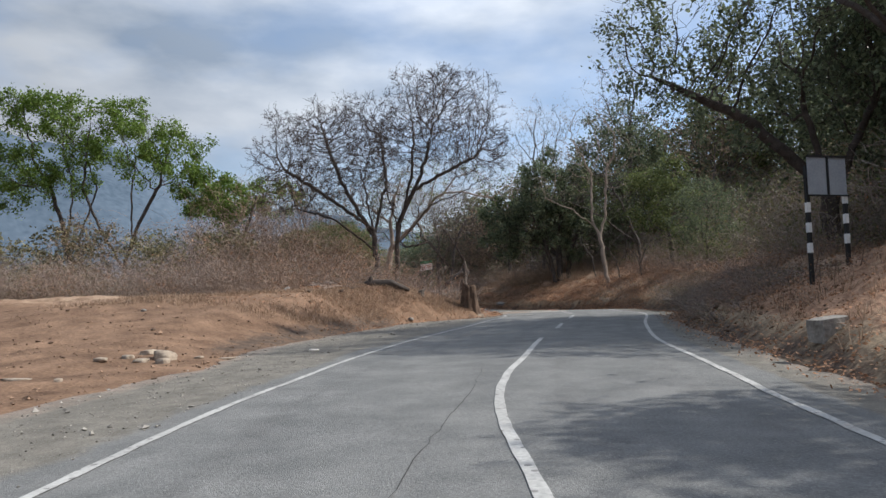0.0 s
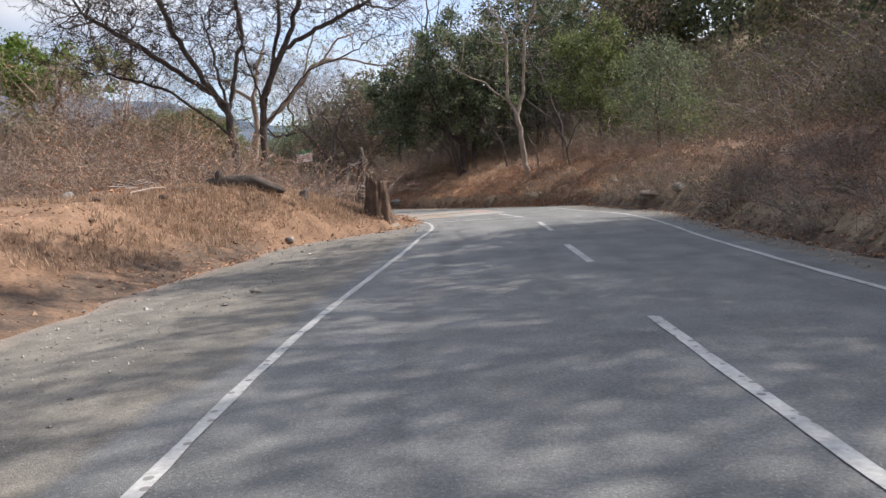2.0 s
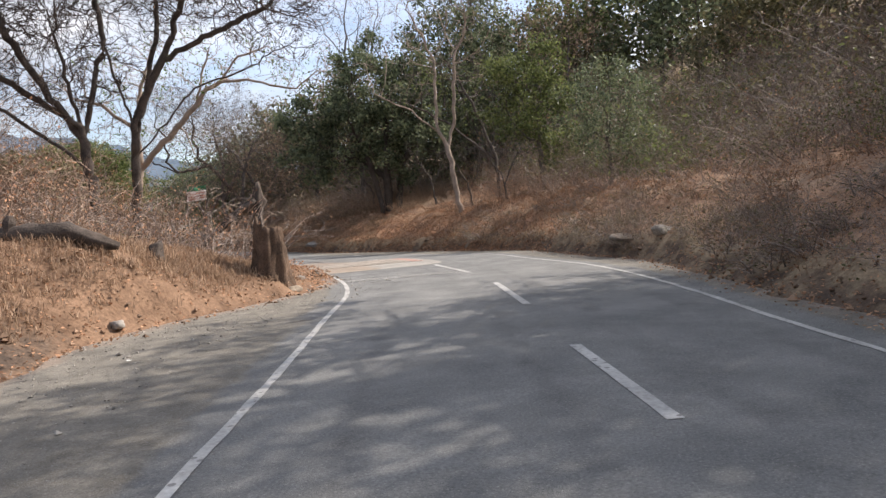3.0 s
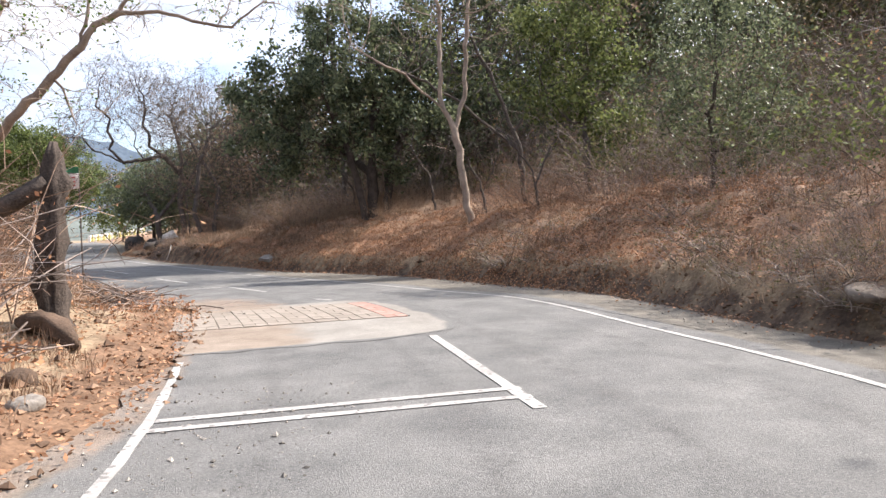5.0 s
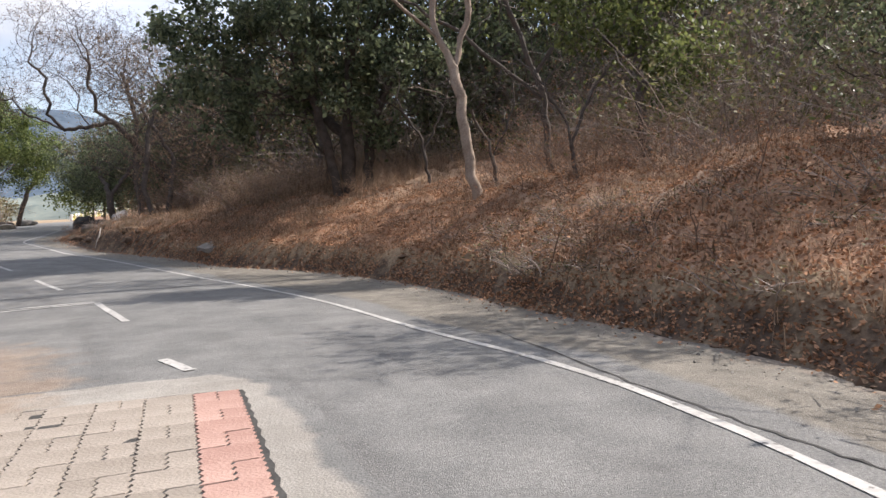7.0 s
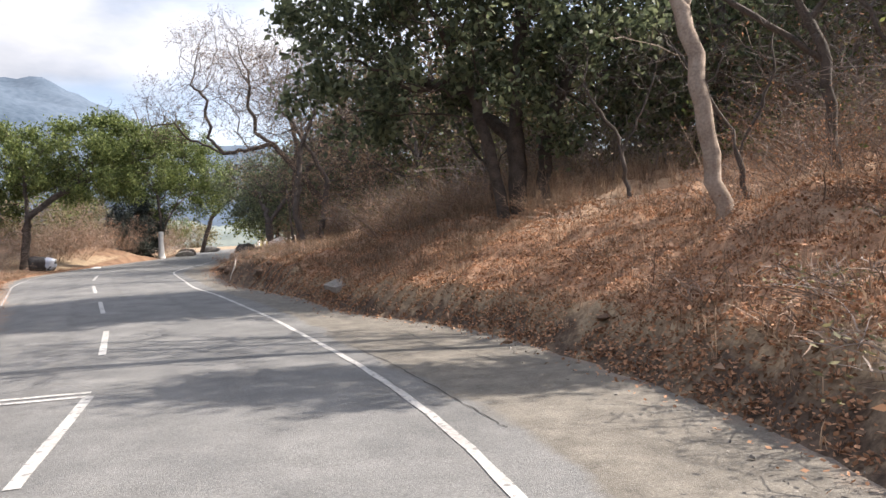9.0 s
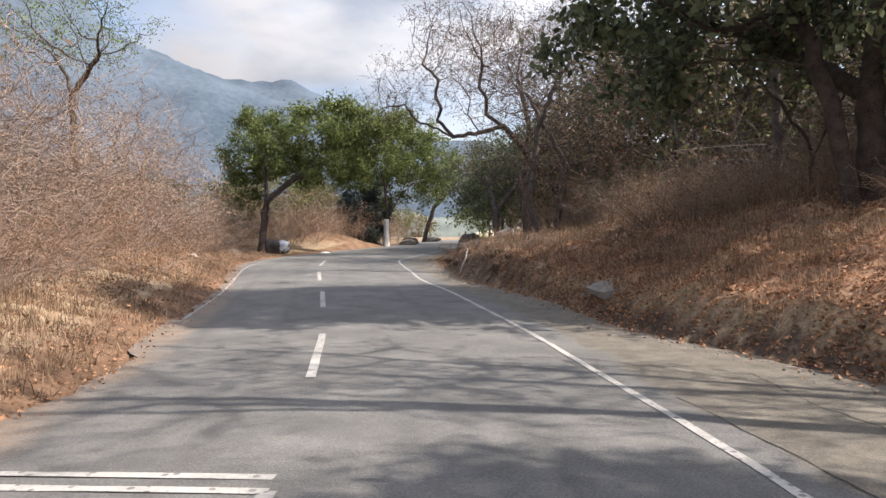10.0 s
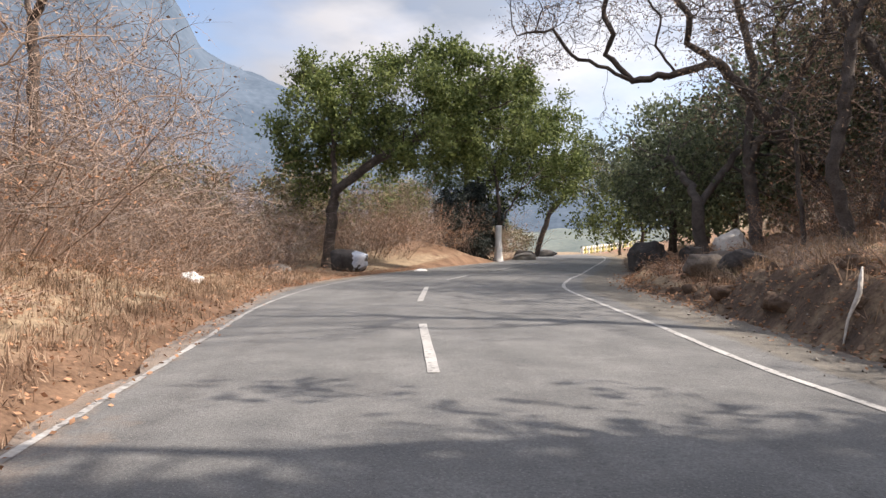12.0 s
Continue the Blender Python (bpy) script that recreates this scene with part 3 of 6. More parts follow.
def dash(p0, p1, width=0.10):
    """One painted dash between two places on the road."""
    a, b = Vector((p0[0], p0[1], 0)), Vector((p1[0], p1[1], 0))
    d = (b - a).normalized()
    s = Vector((d.y, -d.x, 0)) * width / 2
    v, f = [], []
    n = 8
    for i in range(n + 1):
        q = a.lerp(b, i / n)
        for k, e in enumerate((q - s * random.uniform(0.92, 1.05), q + s * random.uniform(0.92, 1.05))):
            j, dd = nearest(e.x, e.y)
            v.append((e.x, e.y, LINE[j[0], 2] + 0.007 - 0.012 * abs(dd[0])))
    for i in range(n):
        f.append((2 * i, 2 * i + 1, 2 * i + 3, 2 * i + 2))
    mesh_object("dash", v, f, M_PAINT, road)


for d0, d1 in (((3.2, 20.3), (3.66, 22.45)), ((4.28, 25.0), (4.93, 27.9)), ((5.30, 30.45), (5.49, 33.85)), ((5.01, 38.79), (4.71, 39.48)),
               ((3.93, 42.65), (3.05, 45.5)), ((1.84, 48.47), (0.67, 51.24)), ((-0.6, 53.95), (-1.89, 56.66)), ((-3.23, 59.34), (-4.54, 62.04)),
               ((-5.76, 64.66), (-7.2, 68.2)), ((-7.95, 71.2), (-8.4, 74.1)), ((-8.75, 77.3), (-9.05, 80.3)), ((-9.4, 84), (-9.65, 87))):
    dash(d0, d1)
for p0, p1 in (((2.86, 31.22), (5.4, 31.05)), ((2.84, 30.98), (5.38, 30.78)), ((0.5, 45.05), (3.05, 45.5)), ((0.45, 45.27), (2.97, 45.72))):
    dash(p0, p1, 0.09)


# ---- far hills ----
def hill_range(name, centre, rad, a0, a1, profile, depth, seed, label, mat=None):
    """A far ridge: a curved band of ground round the place whose crest height follows the bearing (degrees left of +y)."""
    v, f = [], []
    n, m = 220, 26
    for i in range(n + 1):
        a = a0 + (a1 - a0) * i / n
        h = float(np.interp(a, [p[0] for p in profile], [p[1] for p in profile]))
        for k in range(m + 1):
            q = k / m
            r = rad + depth * q
            rise = math.sin(min(q * 1.25, 1.0) * math.pi / 2) ** 1.2
            x, y = centre[0] - math.sin(radians(a)) * r, centre[1] + math.cos(radians(a)) * r
            w = noise.fractal(Vector((x * 0.004 + seed, y * 0.004, seed)), 0.9, 2.1, 6)
            fine = noise.fractal(Vector((x * 0.03, y * 0.03 + seed, seed)), 0.8, 2.0, 4)
            v.append((x, y, -14 + (h + 14) * rise * (1 + 0.22 * w * (1 - 0.5 * q)) + 5 * fine * rise))
    for i in range(n):
        for k in range(m):
            a = i * (m + 1) + k
            f.append((a, a + m + 1, a + m + 2, a + 1))
    return tagged(mesh_object(name, v, f, mat or M_HILL_HAZED, smooth=True), label, kind="structure")


# the ridge takes its blue from haze painted in the material
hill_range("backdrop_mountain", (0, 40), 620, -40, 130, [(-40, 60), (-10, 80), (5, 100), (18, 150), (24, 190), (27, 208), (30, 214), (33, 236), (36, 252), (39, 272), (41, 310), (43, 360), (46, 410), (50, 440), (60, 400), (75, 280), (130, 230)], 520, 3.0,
           "forested mountain ridge beyond the valley, haze tinted into its blue colour")

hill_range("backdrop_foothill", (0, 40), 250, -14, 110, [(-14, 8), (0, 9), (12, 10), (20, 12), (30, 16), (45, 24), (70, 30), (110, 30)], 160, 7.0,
           "wooded foothill across the valley, haze mixed into its colour", M_FOOTHILL_HAZED)


# ---- trees ----
def fill(nrng, blobs, n):
    """Points spread through a union of ellipsoids (x, y, z, rx, ry, rz), thicker towards their skins."""
    vol = np.array([b[3] * b[4] * b[5] for b in blobs])
    which = nrng.choice(len(blobs), n, p=vol / vol.sum())
    d = nrng.normal(0, 1, (n, 3))
    d /= np.linalg.norm(d, axis=1)[:, None]
    r = nrng.uniform(0.12, 1.0, (n, 1)) ** 0.42
    b = np.array(blobs)[which]
    bumps = 1 + 0.18 * np.sin(d[:, :1] * 5 + d[:, 1:2] * 4 + which[:, None]) + 0.12 * np.sin(d[:, 2:3] * 9 + d[:, :1] * 7)
    return b[:, :3] + d * r * b[:, 3:] * bumps


def colonise(nrng, stems, goals, step, reach, rounds=90):
    """Grows limbs from the given stems (lists of points) towards the goals. Returns places and parents."""
    pos, par = [], []
    for st in stems:
        prev = -1
        if st[0] is None:                      # starts from the node nearest to its first point
            q = np.array(st[1])
            prev = int(np.linalg.norm(np.array(pos) - q, axis=1).argmin())
            st = st[2:]
        last = np.array(pos[prev]) if prev >= 0 else np.array(st[0], float)
        pts = st if prev >= 0 else st[1:]
        if prev < 0:
            pos.append(last)
            par.append(-1)
            prev = len(pos) - 1
        for p in pts:
            p = np.array(p, float)
            k = max(1, int(np.linalg.norm(p - last) / step))
            for i in range(k):
                pos.append(last + (p - last) * (i + 1) / k + (nrng.normal(0, 0.03, 3) if i < k - 1 else 0))
                par.append(prev)
                prev = len(pos) - 1
            last = p
    goals = goals.copy()
    arr = np.array(pos)
    dist = np.full(len(goals), 1e9)
    near = np.zeros(len(goals), int)
    fresh = np.arange(len(arr))
    kids = np.zeros(len(arr) + 60000, int)
    for _ in range(rounds):
        if not len(goals):
            break
        d = np.linalg.norm(goals[:, None, :] - arr[None, fresh, :], axis=2)
        j = d.argmin(1)
        m = d[np.arange(len(goals)), j]
        better = m < dist
        dist[better], near[better] = m[better], fresh[j[better]]
        alive = dist > reach
        goals, dist, near = goals[alive], dist[alive], near[alive]
        if not len(goals):
            break
        pull = np.zeros((len(arr), 3))
        v = goals - arr[near]
        v /= np.linalg.norm(v, axis=1)[:, None]
        np.add.at(pull, near, v)
        grow = np.unique(near)
        grow = grow[kids[grow] < 4]
        if not len(grow):
            break
        w = pull[grow]
        w /= np.linalg.norm(w, axis=1)[:, None] + 1e-9
        w = w + nrng.normal(0, 0.22, w.shape)
        w /= np.linalg.norm(w, axis=1)[:, None]
        kids[grow] += 1
        par += grow.tolist()
        fresh = np.arange(len(arr), len(arr) + len(grow))
        arr = np.vstack([arr, arr[grow] + w * step])
    return arr, par


def grown_tree(name, label, stems, blobs, girth, seed, bark, leaf=None, leaves=0, leaf_size=0.15, leaf_spread=0.22, goals=1100, step=0.34, twigs=4, twig_len=0.5, tip_r=0.007, group="", power=2.1, droop=0.0, sprays=True, gaps=-0.12):
    """A tree whose limbs fill the given crown, all in metres of the place; its foot is the first point of the first stem."""
    nrng, rng = np.random.default_rng(seed), random.Random(seed)
    foot = Vector(stems[0][0])
    arr, par = colonise(nrng, stems, fill(nrng, blobs, goals), step, step * 1.5)
    n = len(arr)
    child = [[] for _ in range(n)]
    for i, p in enumerate(par):
        if p >= 0:
            child[p].append(i)
    rad = np.zeros(n)
    for i in range(n - 1, -1, -1):
        rad[i] = tip_r if not child[i] else sum(rad[c] ** power for c in child[i]) ** (1 / power)
    k = girth / max(rad[0], 1e-6)
    grow = np.clip((rad - tip_r) / max(rad[0] - tip_r, 1e-6), 0, 1)
    rad = rad * (1 + (k - 1) * grow ** 0.5)
    rad[0] *= 1.25
    pts = [Vector(p) - foot for p in arr]
    tubes, limbs, twig_set, tips, boughs = Tubes(), Tubes(), Tubes(), [], []
    starts = [i for i in range(n) if par[i] < 0]
    stack = [(i, None) for i in starts]
    while stack:
        i, before = stack.pop()
        chain = ([before] if before is not None else []) + [i]
        while child[chain[-1]]:
            c = sorted(child[chain[-1]], key=lambda q: -rad[q])
            for o in c[1:]:
                stack.append((o, chain[-1]))
            chain.append(c[0])
        rr = [rad[q] for q in chain]
        if before is not None:
            rr[0] = min(rr[0], rr[1] * 1.15)
        big = max(rr)
        into = tubes if before is None else limbs
        if before is not None and big > 0.045 and len(boughs) < 14 and group != "woods on the slope":
            boughs.append(Tubes())
            into = boughs[-1]
        into.add([pts[q] for q in chain], rr, 9 if big > 0.09 else 6 if big > 0.04 else 4 if big > 0.018 else 3)
        tips.append(chain[-1])
    ends = []
    for i in range(n):
        thin = rad[i] < 0.03
        if not thin:
            continue
        for _ in range(twigs if not child[i] else (1 if rng.random() < 0.75 else 0)):
            base = pts[i]
            out = (base - pts[par[i]]).normalized() if par[i] >= 0 else Vector((0, 0, 1))
            d = (out * 0.8 + Vector((rng.gauss(0, 0.6), rng.gauss(0, 0.6), rng.gauss(0.1 - droop, 0.55)))).normalized()
            ln = twig_len * rng.uniform(0.5, 1.3)
            mid = base + d * ln * 0.5
            d2 = (d + Vector((rng.gauss(0, 0.3), rng.gauss(0, 0.3), rng.gauss(0.05 - droop, 0.3)))).normalized()
            end = mid + d2 * ln * 0.5
            twig_set.add([base, mid, end], [tip_r, tip_r * 0.8, tip_r * 0.5], 2)
            ends += [mid, end]
            if sprays:
                for _s in range(2):
                    d3 = (d2 + Vector((rng.gauss(0, 0.7), rng.gauss(0, 0.7), rng.gauss(0, 0.6)))).normalized()
                    q = base.lerp(end, rng.uniform(0.3, 0.9))
                    e3 = q + d3 * ln * 0.45
                    twig_set.add([q, e3], [tip_r * 0.7, tip_r * 0.4], 2)
                    ends.append(e3)
    root = new(name)
    root.location = foot
    tagged(root, label, "tree", group)
    mesh_object("trunk", tubes.v, tubes.f, bark, root, smooth=True)
    if limbs.v:
        tagged(mesh_object("branchwork", limbs.v, limbs.f, bark, root, smooth=True), kind="stuff")
    for one in boughs:
        mesh_object("limb", one.v, one.f, bark, root, smooth=True)
    if twig_set.v:
        tagged(mesh_object("twig_haze", twig_set.v, twig_set.f, bark, root), kind="stuff")
    if leaf is not None and leaves:
        t = np.array([tuple(e) for e in ends if vec_noise(e, 0.8, seed) + 0.5 * vec_noise(e, 2.0, seed) > gaps])
        v, f = leaf_arrays(nrng, t[nrng.integers(0, len(t), leaves)], leaf_spread, leaf_size, 0.55)
        mesh_object("crown", v, f, leaf, root)
    return root


def foot(x, y, dz=-0.12):
    return (x, y, gz(x, y) + dz)


# the pair of leafless trees behind the thicket
G_BARE = "leafless trees behind the thicket"
grown_tree("bare_tree", "large leafless grey tree with a rounded fan of fine twigs",
           [[foot(-2.6, 37.6), (-3.0, 37.4, 4.4), (-3.4, 37.2, 6.6)], [None, (-3.0, 37.4, 4.2), (-5.4, 37.1, 6.0), (-7.2, 37.0, 7.2)], [None, (-3.0, 37.4, 3.6), (-4.4, 37.0, 6.4), (-5.2, 36.8, 8.8)], [None, (-3.0, 37.4, 4.0), (-2.3, 37.8, 6.6), (-2.6, 37.8, 9.0)], [None, (-3.0, 37.4, 3.3), (-5.0, 37.8, 4.8), (-6.8, 38.0, 5.4)]],
           [(-5.0, 37.2, 7.4, 3.3, 3.0, 2.7), (-3.9, 37.2, 8.6, 2.4, 2.4, 2.0), (-7.0, 37.0, 6.8, 1.5, 1.7, 1.5), (-3.4, 37.2, 5.6, 1.8, 1.8, 1.0)], 0.135, 11, M_BARK_DARK, goals=5200, step=0.22, twigs=6, twig_len=0.42, tip_r=0.010, group=G_BARE)
grown_tree("bare_tree", "taller leafless grey tree leaning over the thicket",
           [[foot(-2.1, 39.4), (-1.9, 39.4, 4.6), (-0.6, 39.2, 7.2), (0.0, 39.1, 9.6)], [None, (-1.9, 39.4, 4.4), (-2.6, 39.2, 7.0)], [None, (-1.0, 39.3, 6.3), (2.2, 39.0, 8.0)], [None, (-2.0, 39.4, 3.6), (-0.2, 39.6, 5.6), (1.8, 39.8, 6.4)], [None, (-1.9, 39.4, 4.0), (-1.2, 39.8, 7.0), (-1.0, 40.0, 9.4)]],
           [(0.6, 39.1, 10.0, 2.9, 2.8, 2.7), (2.2, 39.0, 8.4, 1.9, 2.2, 2.0), (-1.6, 39.1, 9.0, 1.8, 2.2, 2.2)], 0.13, 12, M_BARK_DARK, M_LEAF_BROWN, 500, 0.07, goals=5200, step=0.22, twigs=6, twig_len=0.42, tip_r=0.010, group=G_BARE)
# limb of a roadside tree that hangs over the road's edge, with a few fresh leaves
grown_tree("roadside_tree", "half-bare tree with a bowed limb and fresh leaf tufts",
           [[foot(-3.4, 48.3), (-3.3, 48.2, 2.4), (-2.9, 47.9, 4.2), (-3.0, 47.9, 5.6), (-2.7, 47.8, 7.0), (-2.2, 47.6, 8.6)],
            [None, (-3.0, 47.9, 4.0), (-2.2, 47.6, 4.7), (-1.3, 47.3, 5.6), (-0.5, 47.1, 6.4), (-0.15, 47.1, 7.0), (0.5, 46.9, 7.3), (1.5, 46.6, 7.3), (2.4, 46.3, 7.0), (3.4, 46.0, 6.8)],
            [None, (-0.5, 47.1, 6.4), (-0.25, 47.0, 7.6), (0.2, 46.9, 8.8)], [None, (-3.0, 47.9, 5.6), (-4.2, 48.0, 6.6), (-5.4, 48.2, 7.0)], [None, (-1.3, 47.3, 5.6), (-0.9, 47.2, 4.9), (-0.7, 47.1, 4.3)],
            [None, (0.5, 46.9, 7.3), (1.2, 46.5, 8.2), (2.4, 46.4, 8.6)]],
           [(1.6, 46.5, 7.9, 2.6, 1.4, 1.1), (-1.2, 47.3, 8.0, 2.6, 1.6, 1.6), (-4.2, 48.0, 7.2, 2.2, 1.8, 1.5), (-0.7, 47.1, 4.9, 1.1, 1.0, 0.8), (3.8, 46.0, 7.4, 1.4, 1.2, 0.9), (-3.4, 47.6, 5.4, 1.4, 1.0, 0.8)], 0.19, 13, M_BARK_PALE, M_LEAF_LIGHT, 1500, 0.11, 0.16, goals=1200, step=0.28, tip_r=0.009, gaps=0.1)
# light green trees on the far side of the bare plot
G_GREEN = "green trees beyond the bare plot"
for bx, by, sd, bl in ((-20.3, 48.2, 21, [(-20.4, 47.9, 12.4, 3.6, 3.2, 1.7), (-17.6, 47.8, 11.0, 2.8, 3.0, 1.6), (-16.4, 47.8, 9.2, 1.8, 2.4, 1.1), (-22.4, 47.9, 10.6, 1.8, 2.2, 1.2), (-19.4, 47.9, 9.6, 1.8, 2.0, 0.9)]),
                       (-23.6, 48.4, 22, [(-25.6, 47.9, 13.0, 2.4, 2.6, 1.6), (-26.8, 48.0, 9.6, 2.8, 3.0, 1.5), (-24.2, 47.5, 8.6, 2.0, 2.0, 1.1), (-23.4, 48.0, 11.4, 1.4, 2.0, 1.2)]),
                       (-31.5, 47.0, 23, [(-31.0, 47.0, 10.0, 4.0, 3.5, 3.0), (-28.5, 46.0, 7.4, 2.4, 2.4, 1.4)]),
                       (-13.8, 51.0, 24, [(-14.6, 50.8, 7.8, 2.6, 2.6, 1.3), (-11.6, 51.0, 7.9, 2.2, 2.0, 1.2)])):
    lean = 1.0 if sd % 2 else -0.6
    grown_tree("green_tree", "spreading tree with tufts of fresh green leaves on dark limbs", [[foot(bx, by), (bx + 0.2 * lean, by, 3.4), (bx + 0.9 * lean, by, 5.6), (bx + 2.2 * lean, by, 8.2)], [None, (bx + 0.2 * lean, by, 3.0), (bx - 1.2 * lean, by - 0.3, 5.6), (bx - 2.6 * lean, by, 8.4)],
                                                                                        [None, (bx + 0.6 * lean, by, 4.8), (bx + 0.4 * lean, by + 0.4, 8.0)]],
               bl, 0.17, sd, M_BARK_DARK, M_LEAF_LIGHT, 13500, 0.19, 0.18, goals=1100, step=0.4, group=G_GREEN, gaps=0.06)
# tall trees over the uphill bank at the start
grown_tree("roadside_tree", "tall dark tree on the bank, leafy limbs reaching over the road",
           [[foot(11.2, 22.6), (11.0, 22.6, 3.6), (10.6, 22.8, 6.0)], [None, (11.0, 22.6, 3.6), (9.0, 23.0, 5.6), (6.6, 23.4, 7.0)], [None, (11.0, 22.6, 3.0), (12.4, 22.4, 6.2)]],
           [(8.6, 23.2, 7.4, 2.8, 2.4, 1.8), (11.2, 22.4, 8.0, 2.6, 2.6, 2.6), (6.4, 23.4, 8.2, 1.4, 1.8, 1.3), (9.8, 23.0, 4.6, 1.8, 1.6, 0.8), (10.5, 26.0, 7.2, 2.6, 2.4, 1.6)], 0.24, 31, M_BARK_DARK, M_LEAF_DARK, 11500, 0.14, 0.17, goals=1700, droop=0.1, gaps=0.2)
grown_tree("roadside_tree", "tall dark tree with an upright trunk on the bank", [[foot(12.0, 18.6), (12.0, 18.6, 5.0), (11.8, 18.8, 9.0)], [None, (12.0, 18.6, 4.2), (10.2, 18.2, 6.2), (8.8, 17.6, 7.4), (7.6, 17.4, 8.2)], [None, (10.2, 18.2, 6.2), (9.6, 19.4, 7.6), (8.8, 20.2, 8.4)], [None, (12.0, 18.6, 5.0), (11.0, 17.0, 7.0), (10.2, 15.8, 8.0)]],
           [(11.6, 19.0, 9.0, 2.8, 2.6, 3.0), (12.6, 18.4, 5.6, 2.0, 2.0, 1.4)], 0.22, 32, M_BARK_DARK, M_LEAF_DARK, 5500, 0.15, 0.2, goals=700, twigs=3, tip_r=0.012, gaps=0.1)
grown_tree("roadside_tree", "leafy dark tree further up the bank", [[foot(15.6, 24.4), (15.4, 24.4, 5.4)]], [(15.0, 24.2, 8.2, 3.0, 2.8, 2.2), (14.0, 21.6, 7.6, 2.2, 2.2, 1.6)], 0.18, 35, M_BARK_DARK, M_LEAF_DARK, 10000, 0.17, 0.25, goals=900, gaps=0.05)
# pale forked trunk on the slope
grown_tree("pale_tree", "slender tree with a pale smooth forked trunk and thin bare twigs",
           [[foot(10.8, 48.3, -0.2), (10.55, 48.4, 3.0), (10.45, 48.8, 4.5)], [None, (10.45, 48.8, 4.5), (10.0, 48.9, 5.6), (10.1, 49.0, 8.6)], [None, (10.45, 48.8, 4.5), (10.85, 48.9, 5.6), (11.1, 49.0, 8.8)],
            [None, (10.2, 48.5, 5.1), (8.4, 48.2, 6.3), (6.9, 47.8, 6.9)], [None, (10.45, 48.4, 3.7), (9.5, 48.1, 3.9)]],
           [(10.4, 48.6, 10.6, 3.2, 2.8, 2.6), (8.0, 48.2, 8.0, 1.8, 1.5, 1.4), (12.0, 48.7, 8.6, 1.6, 1.6, 1.8)], 0.125, 41, M_BARK_PALE, M_LEAF_OLIVE, 700, 0.10, goals=800, twig_len=0.45)
# a tree beside the start whose shade lies on the road
grown_tree("roadside_tree", "dark leafy tree on the bank shading the road", [[foot(11.6, 9.8), (11.6, 9.8, 4.0)]], [(11.5, 9.5, 6.6, 2.0, 1.4, 1.5)], 0.18, 34, M_BARK_DARK, M_LEAF_DARK, 8000, 0.14, 0.22, goals=600)
# dense dark tree beside it
grown_tree("dark_tree", "dense dark green tree with several slanting trunks on the bank",
           [[foot(8.5, 55.5), (8.2, 55.6, 3.4), (7.6, 56.2, 5.6)], [foot(8.9, 55.9), (8.9, 56.0, 3.6), (9.2, 56.6, 6.4)], [foot(9.5, 56.0), (9.8, 56.4, 4.0), (10.8, 57.0, 6.0)], [None, (8.9, 56.0, 3.6), (7.4, 58.4, 5.4), (5.6, 59.4, 6.4), (3.8, 59.8, 6.8)], [None, (5.6, 59.4, 6.4), (4.8, 58.6, 7.2), (3.6, 58.2, 7.8)], [None, (7.4, 58.4, 5.4), (6.2, 60.0, 6.0), (5.0, 60.8, 6.2)]],
           [(7.4, 56.4, 6.2, 3.9, 3.0, 2.5), (8.8, 56.2, 8.4, 3.0, 2.6, 2.6), (5.8, 56.6, 5.3, 1.8, 2.2, 1.4), (10.6, 56.4, 6.4, 2.2, 2.6, 2.6), (12.8, 58.0, 5.4, 2.0, 1.8, 1.5), (9.0, 58.0, 6.4, 1.8, 1.2, 1.5)], 0.15, 51, M_BARK_DARK, M_LEAF_DARK, 30000, 0.20, 0.2, goals=1800, gaps=0.02)
grown_tree("dark_tree", "tall dark green tree higher on the slope", [[foot(14.6, 58.2), (14.6, 58.2, 6.0)]],
           [(14.6, 58.2, 11.2, 3.2, 2.4, 4.2), (15.0, 58.4, 6.8, 3.2, 2.2, 2.4), (12.0, 59.4, 9.2, 2.2, 1.8, 2.4)], 0.2, 52, M_BARK_DARK, M_LEAF_DARK, 20000, 0.22, 0.28, goals=1000, step=0.42)
grown_tree("dark_tree", "almost bare grey tree with long crooked limbs on the slope", [[foot(13.4, 49.8), (13.2, 49.9, 4.2), (12.4, 50.2, 6.4), (11.6, 50.4, 8.2)], [None, (13.2, 49.9, 4.0), (11.0, 50.8, 6.0), (9.2, 51.2, 7.0), (7.6, 51.4, 7.4)], [None, (13.2, 49.9, 4.6), (14.6, 49.6, 6.6), (15.2, 49.4, 8.2)]],
           [(12.6, 50.4, 7.8, 2.6, 1.5, 1.9), (10.6, 51.0, 7.8, 1.8, 1.6, 1.2), (14.8, 49.6, 7.2, 1.6, 1.0, 1.6)], 0.09, 54, M_BARK_GREY, M_LEAF, 1300, 0.13, 0.22, goals=700, twigs=2, tip_r=0.017, gaps=0.0)
for k, (x, y, h) in enumerate(((11.2, 54.2, 3.4), (12.0, 50.2, 3.2), (12.4, 46.4, 3.0), (8.6, 58.4, 3.0))):
    z = gz(x, y)
    grown_tree("bare_sapling", "crooked grey leafless sapling on the slope", [[foot(x, y), (x - 0.2, y, z + h * 0.4), (x - 0.9, y - 0.1, z + h * 0.7)], [None, (x - 0.1, y, z + h * 0.25), (x + 0.5, y - 0.1, z + h * 0.7)]],
               [(x - 0.8, y, z + h * 0.85, 1.1, 1.0, h * 0.28), (x + 0.7, y, z + h * 0.8, 0.9, 0.9, h * 0.3)], 0.05, 140 + k, M_BARK_GREY, goals=260, step=0.22, twigs=3, twig_len=0.35, tip_r=0.006, group="bare saplings on the slope")
